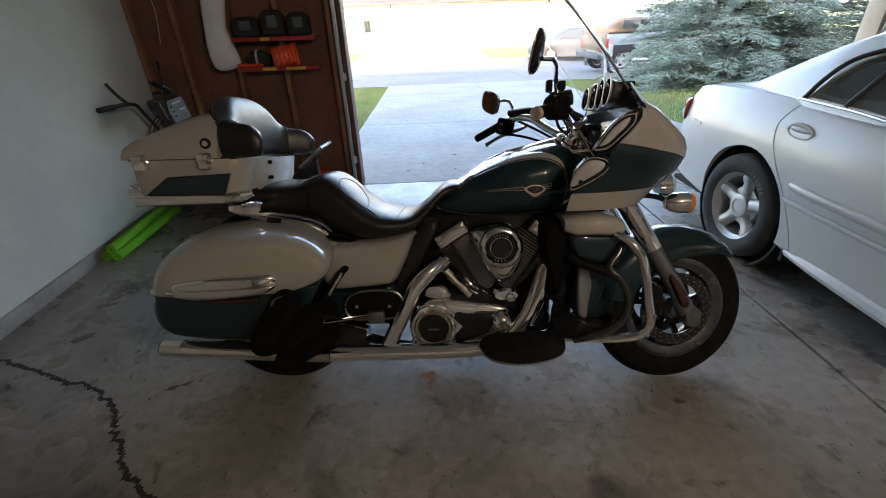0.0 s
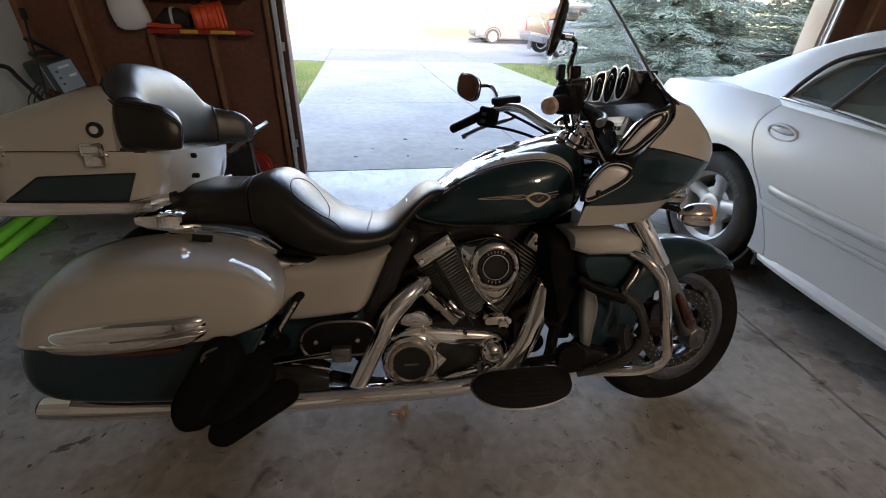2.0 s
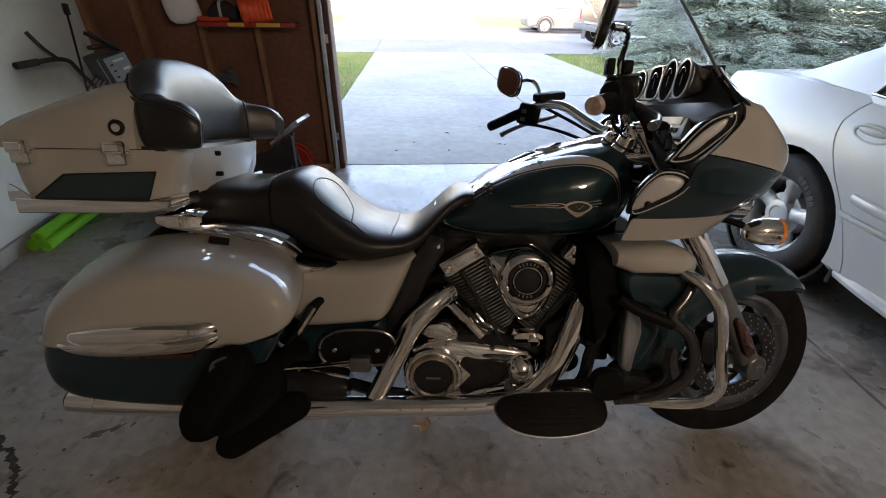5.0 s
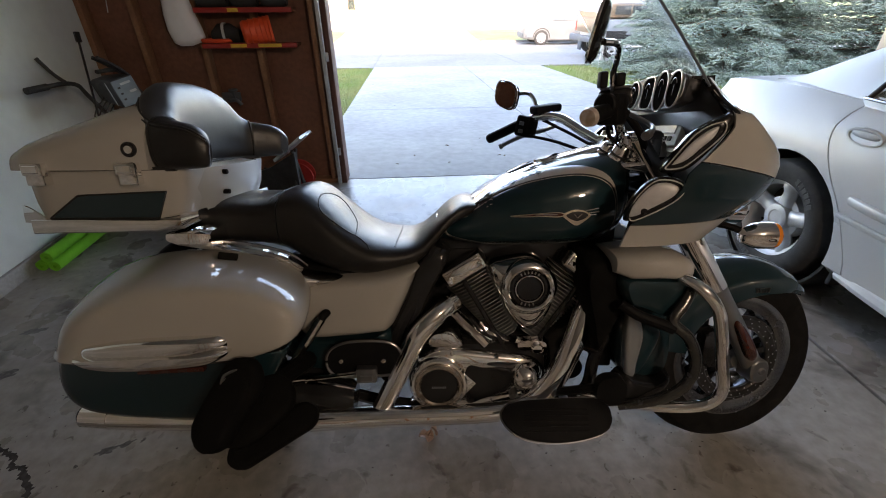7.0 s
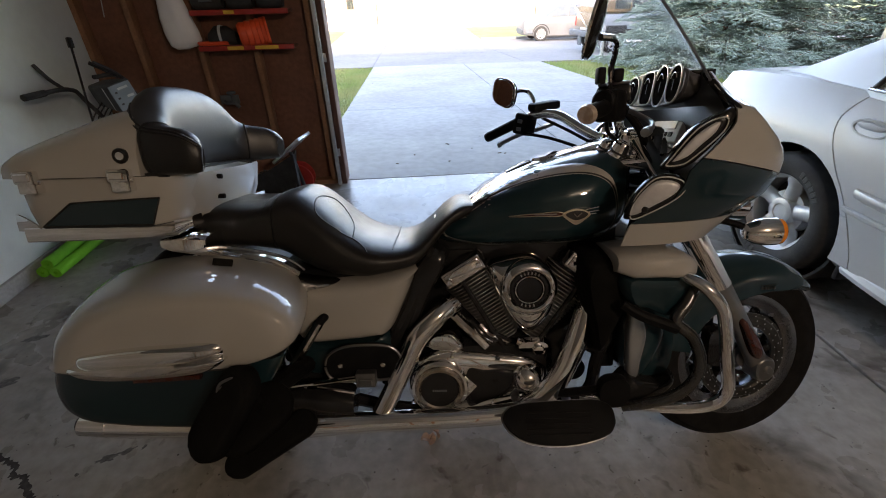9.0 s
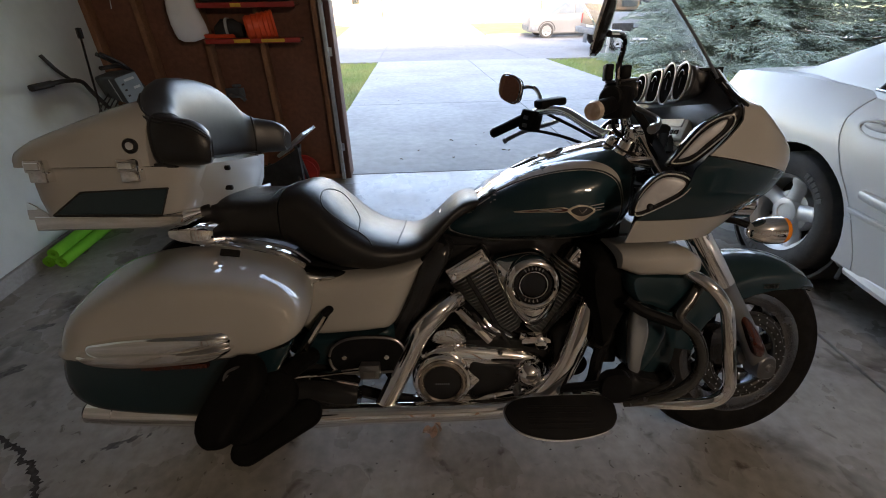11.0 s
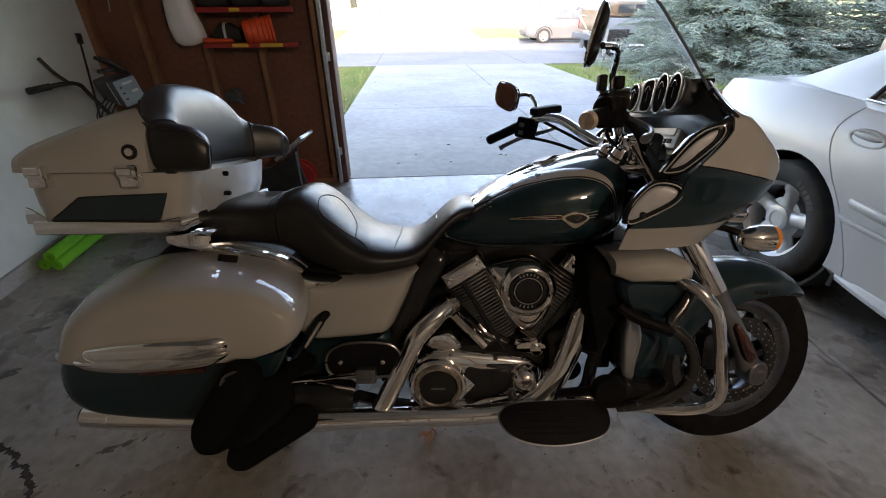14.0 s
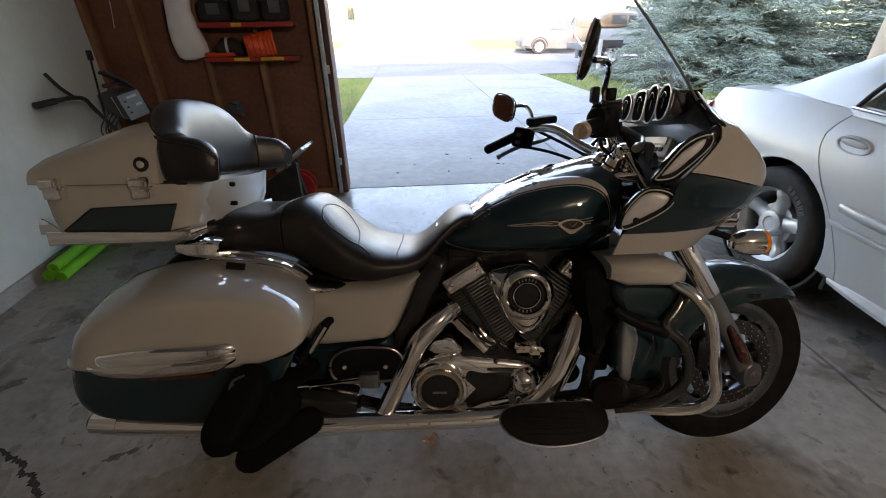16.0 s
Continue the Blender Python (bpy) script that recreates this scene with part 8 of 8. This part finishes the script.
def backrest():
    half = [(0.090, -0.274, 1.050, 1.000, 0.010), (0.086, -0.275, 1.066, 0.990, 0.018), (0.070, -0.274, 1.083, 0.986, 0.026), (0.045, -0.270, 1.095, 0.984, 0.032), (0.012, -0.262, 1.101, 0.982, 0.037), (-0.024, -0.247, 1.110, 0.980, 0.040),
            (-0.056, -0.218, 1.138, 0.979, 0.043), (-0.074, -0.175, 1.178, 0.978, 0.044), (-0.082, -0.115, 1.204, 0.978, 0.044), (-0.085, -0.055, 1.212, 0.978, 0.044)]
    rows_ = half + [(-0.086, 0.0, 1.214, 0.978, 0.044)] + [(x, -y, a, b, c) for x, y, a, b, c in reversed(half)]
    k = 85
    line = smooth_line([(x, y, 0) for x, y, *_ in rows_], k)
    prof = smooth_line([r[2:] for r in rows_], k)
    rings = []
    for i, p in enumerate(line):
        d = (line[min(i + 1, k - 1)] - line[max(i - 1, 0)]).normalized()
        nrm = Vector((d.y, -d.x, 0))
        hi, lo, t = prof[i]
        c, h = (hi + lo) / 2, (hi - lo) / 2
        ring_ = []
        for j in range(28):
            a = 2 * math.pi * j / 28
            u, v = math.cos(a), math.sin(a)
            su, sv = math.copysign(abs(u) ** (2 / 3.2), u), math.copysign(abs(v) ** (2 / 3.2), v)
            # the cushion swells towards the middle of its height
            ring_.append(p + nrm * su * (t + 0.006 * (1 - sv * sv)) + Vector((-0.014 * max(0.0, sv) * (h - 0.05) / 0.06, 0, c + h * sv)))
        rings.append(ring_)
    b = bp("backrest", skin(rings[21:]), M_VINYL_LIT, None, "black vinyl wrap-round passenger backrest")
    # near wing keeps the darker vinyl, its shade put into the colour
    bp("side_wing", skin(rings[:22]), M_LEATHER, b)
    for i in (21, k - 22):
        bp("piping", tube([r + (r - line[i] - Vector((0, 0, r.z))) * 0.01 for r in rings[i]] + rings[i][:1], 0.0032, 6), M_STITCH, b)
    outer = 0 if rings[14][0].y < rings[14][14].y else 14
    for j in (3, 4):
        jj = j if outer == 0 else 14 - j
        bp("wing_seam", tube([rings[i][jj] for i in range(3, 30)], 0.0028, 6), M_STITCH, b)


backrest()
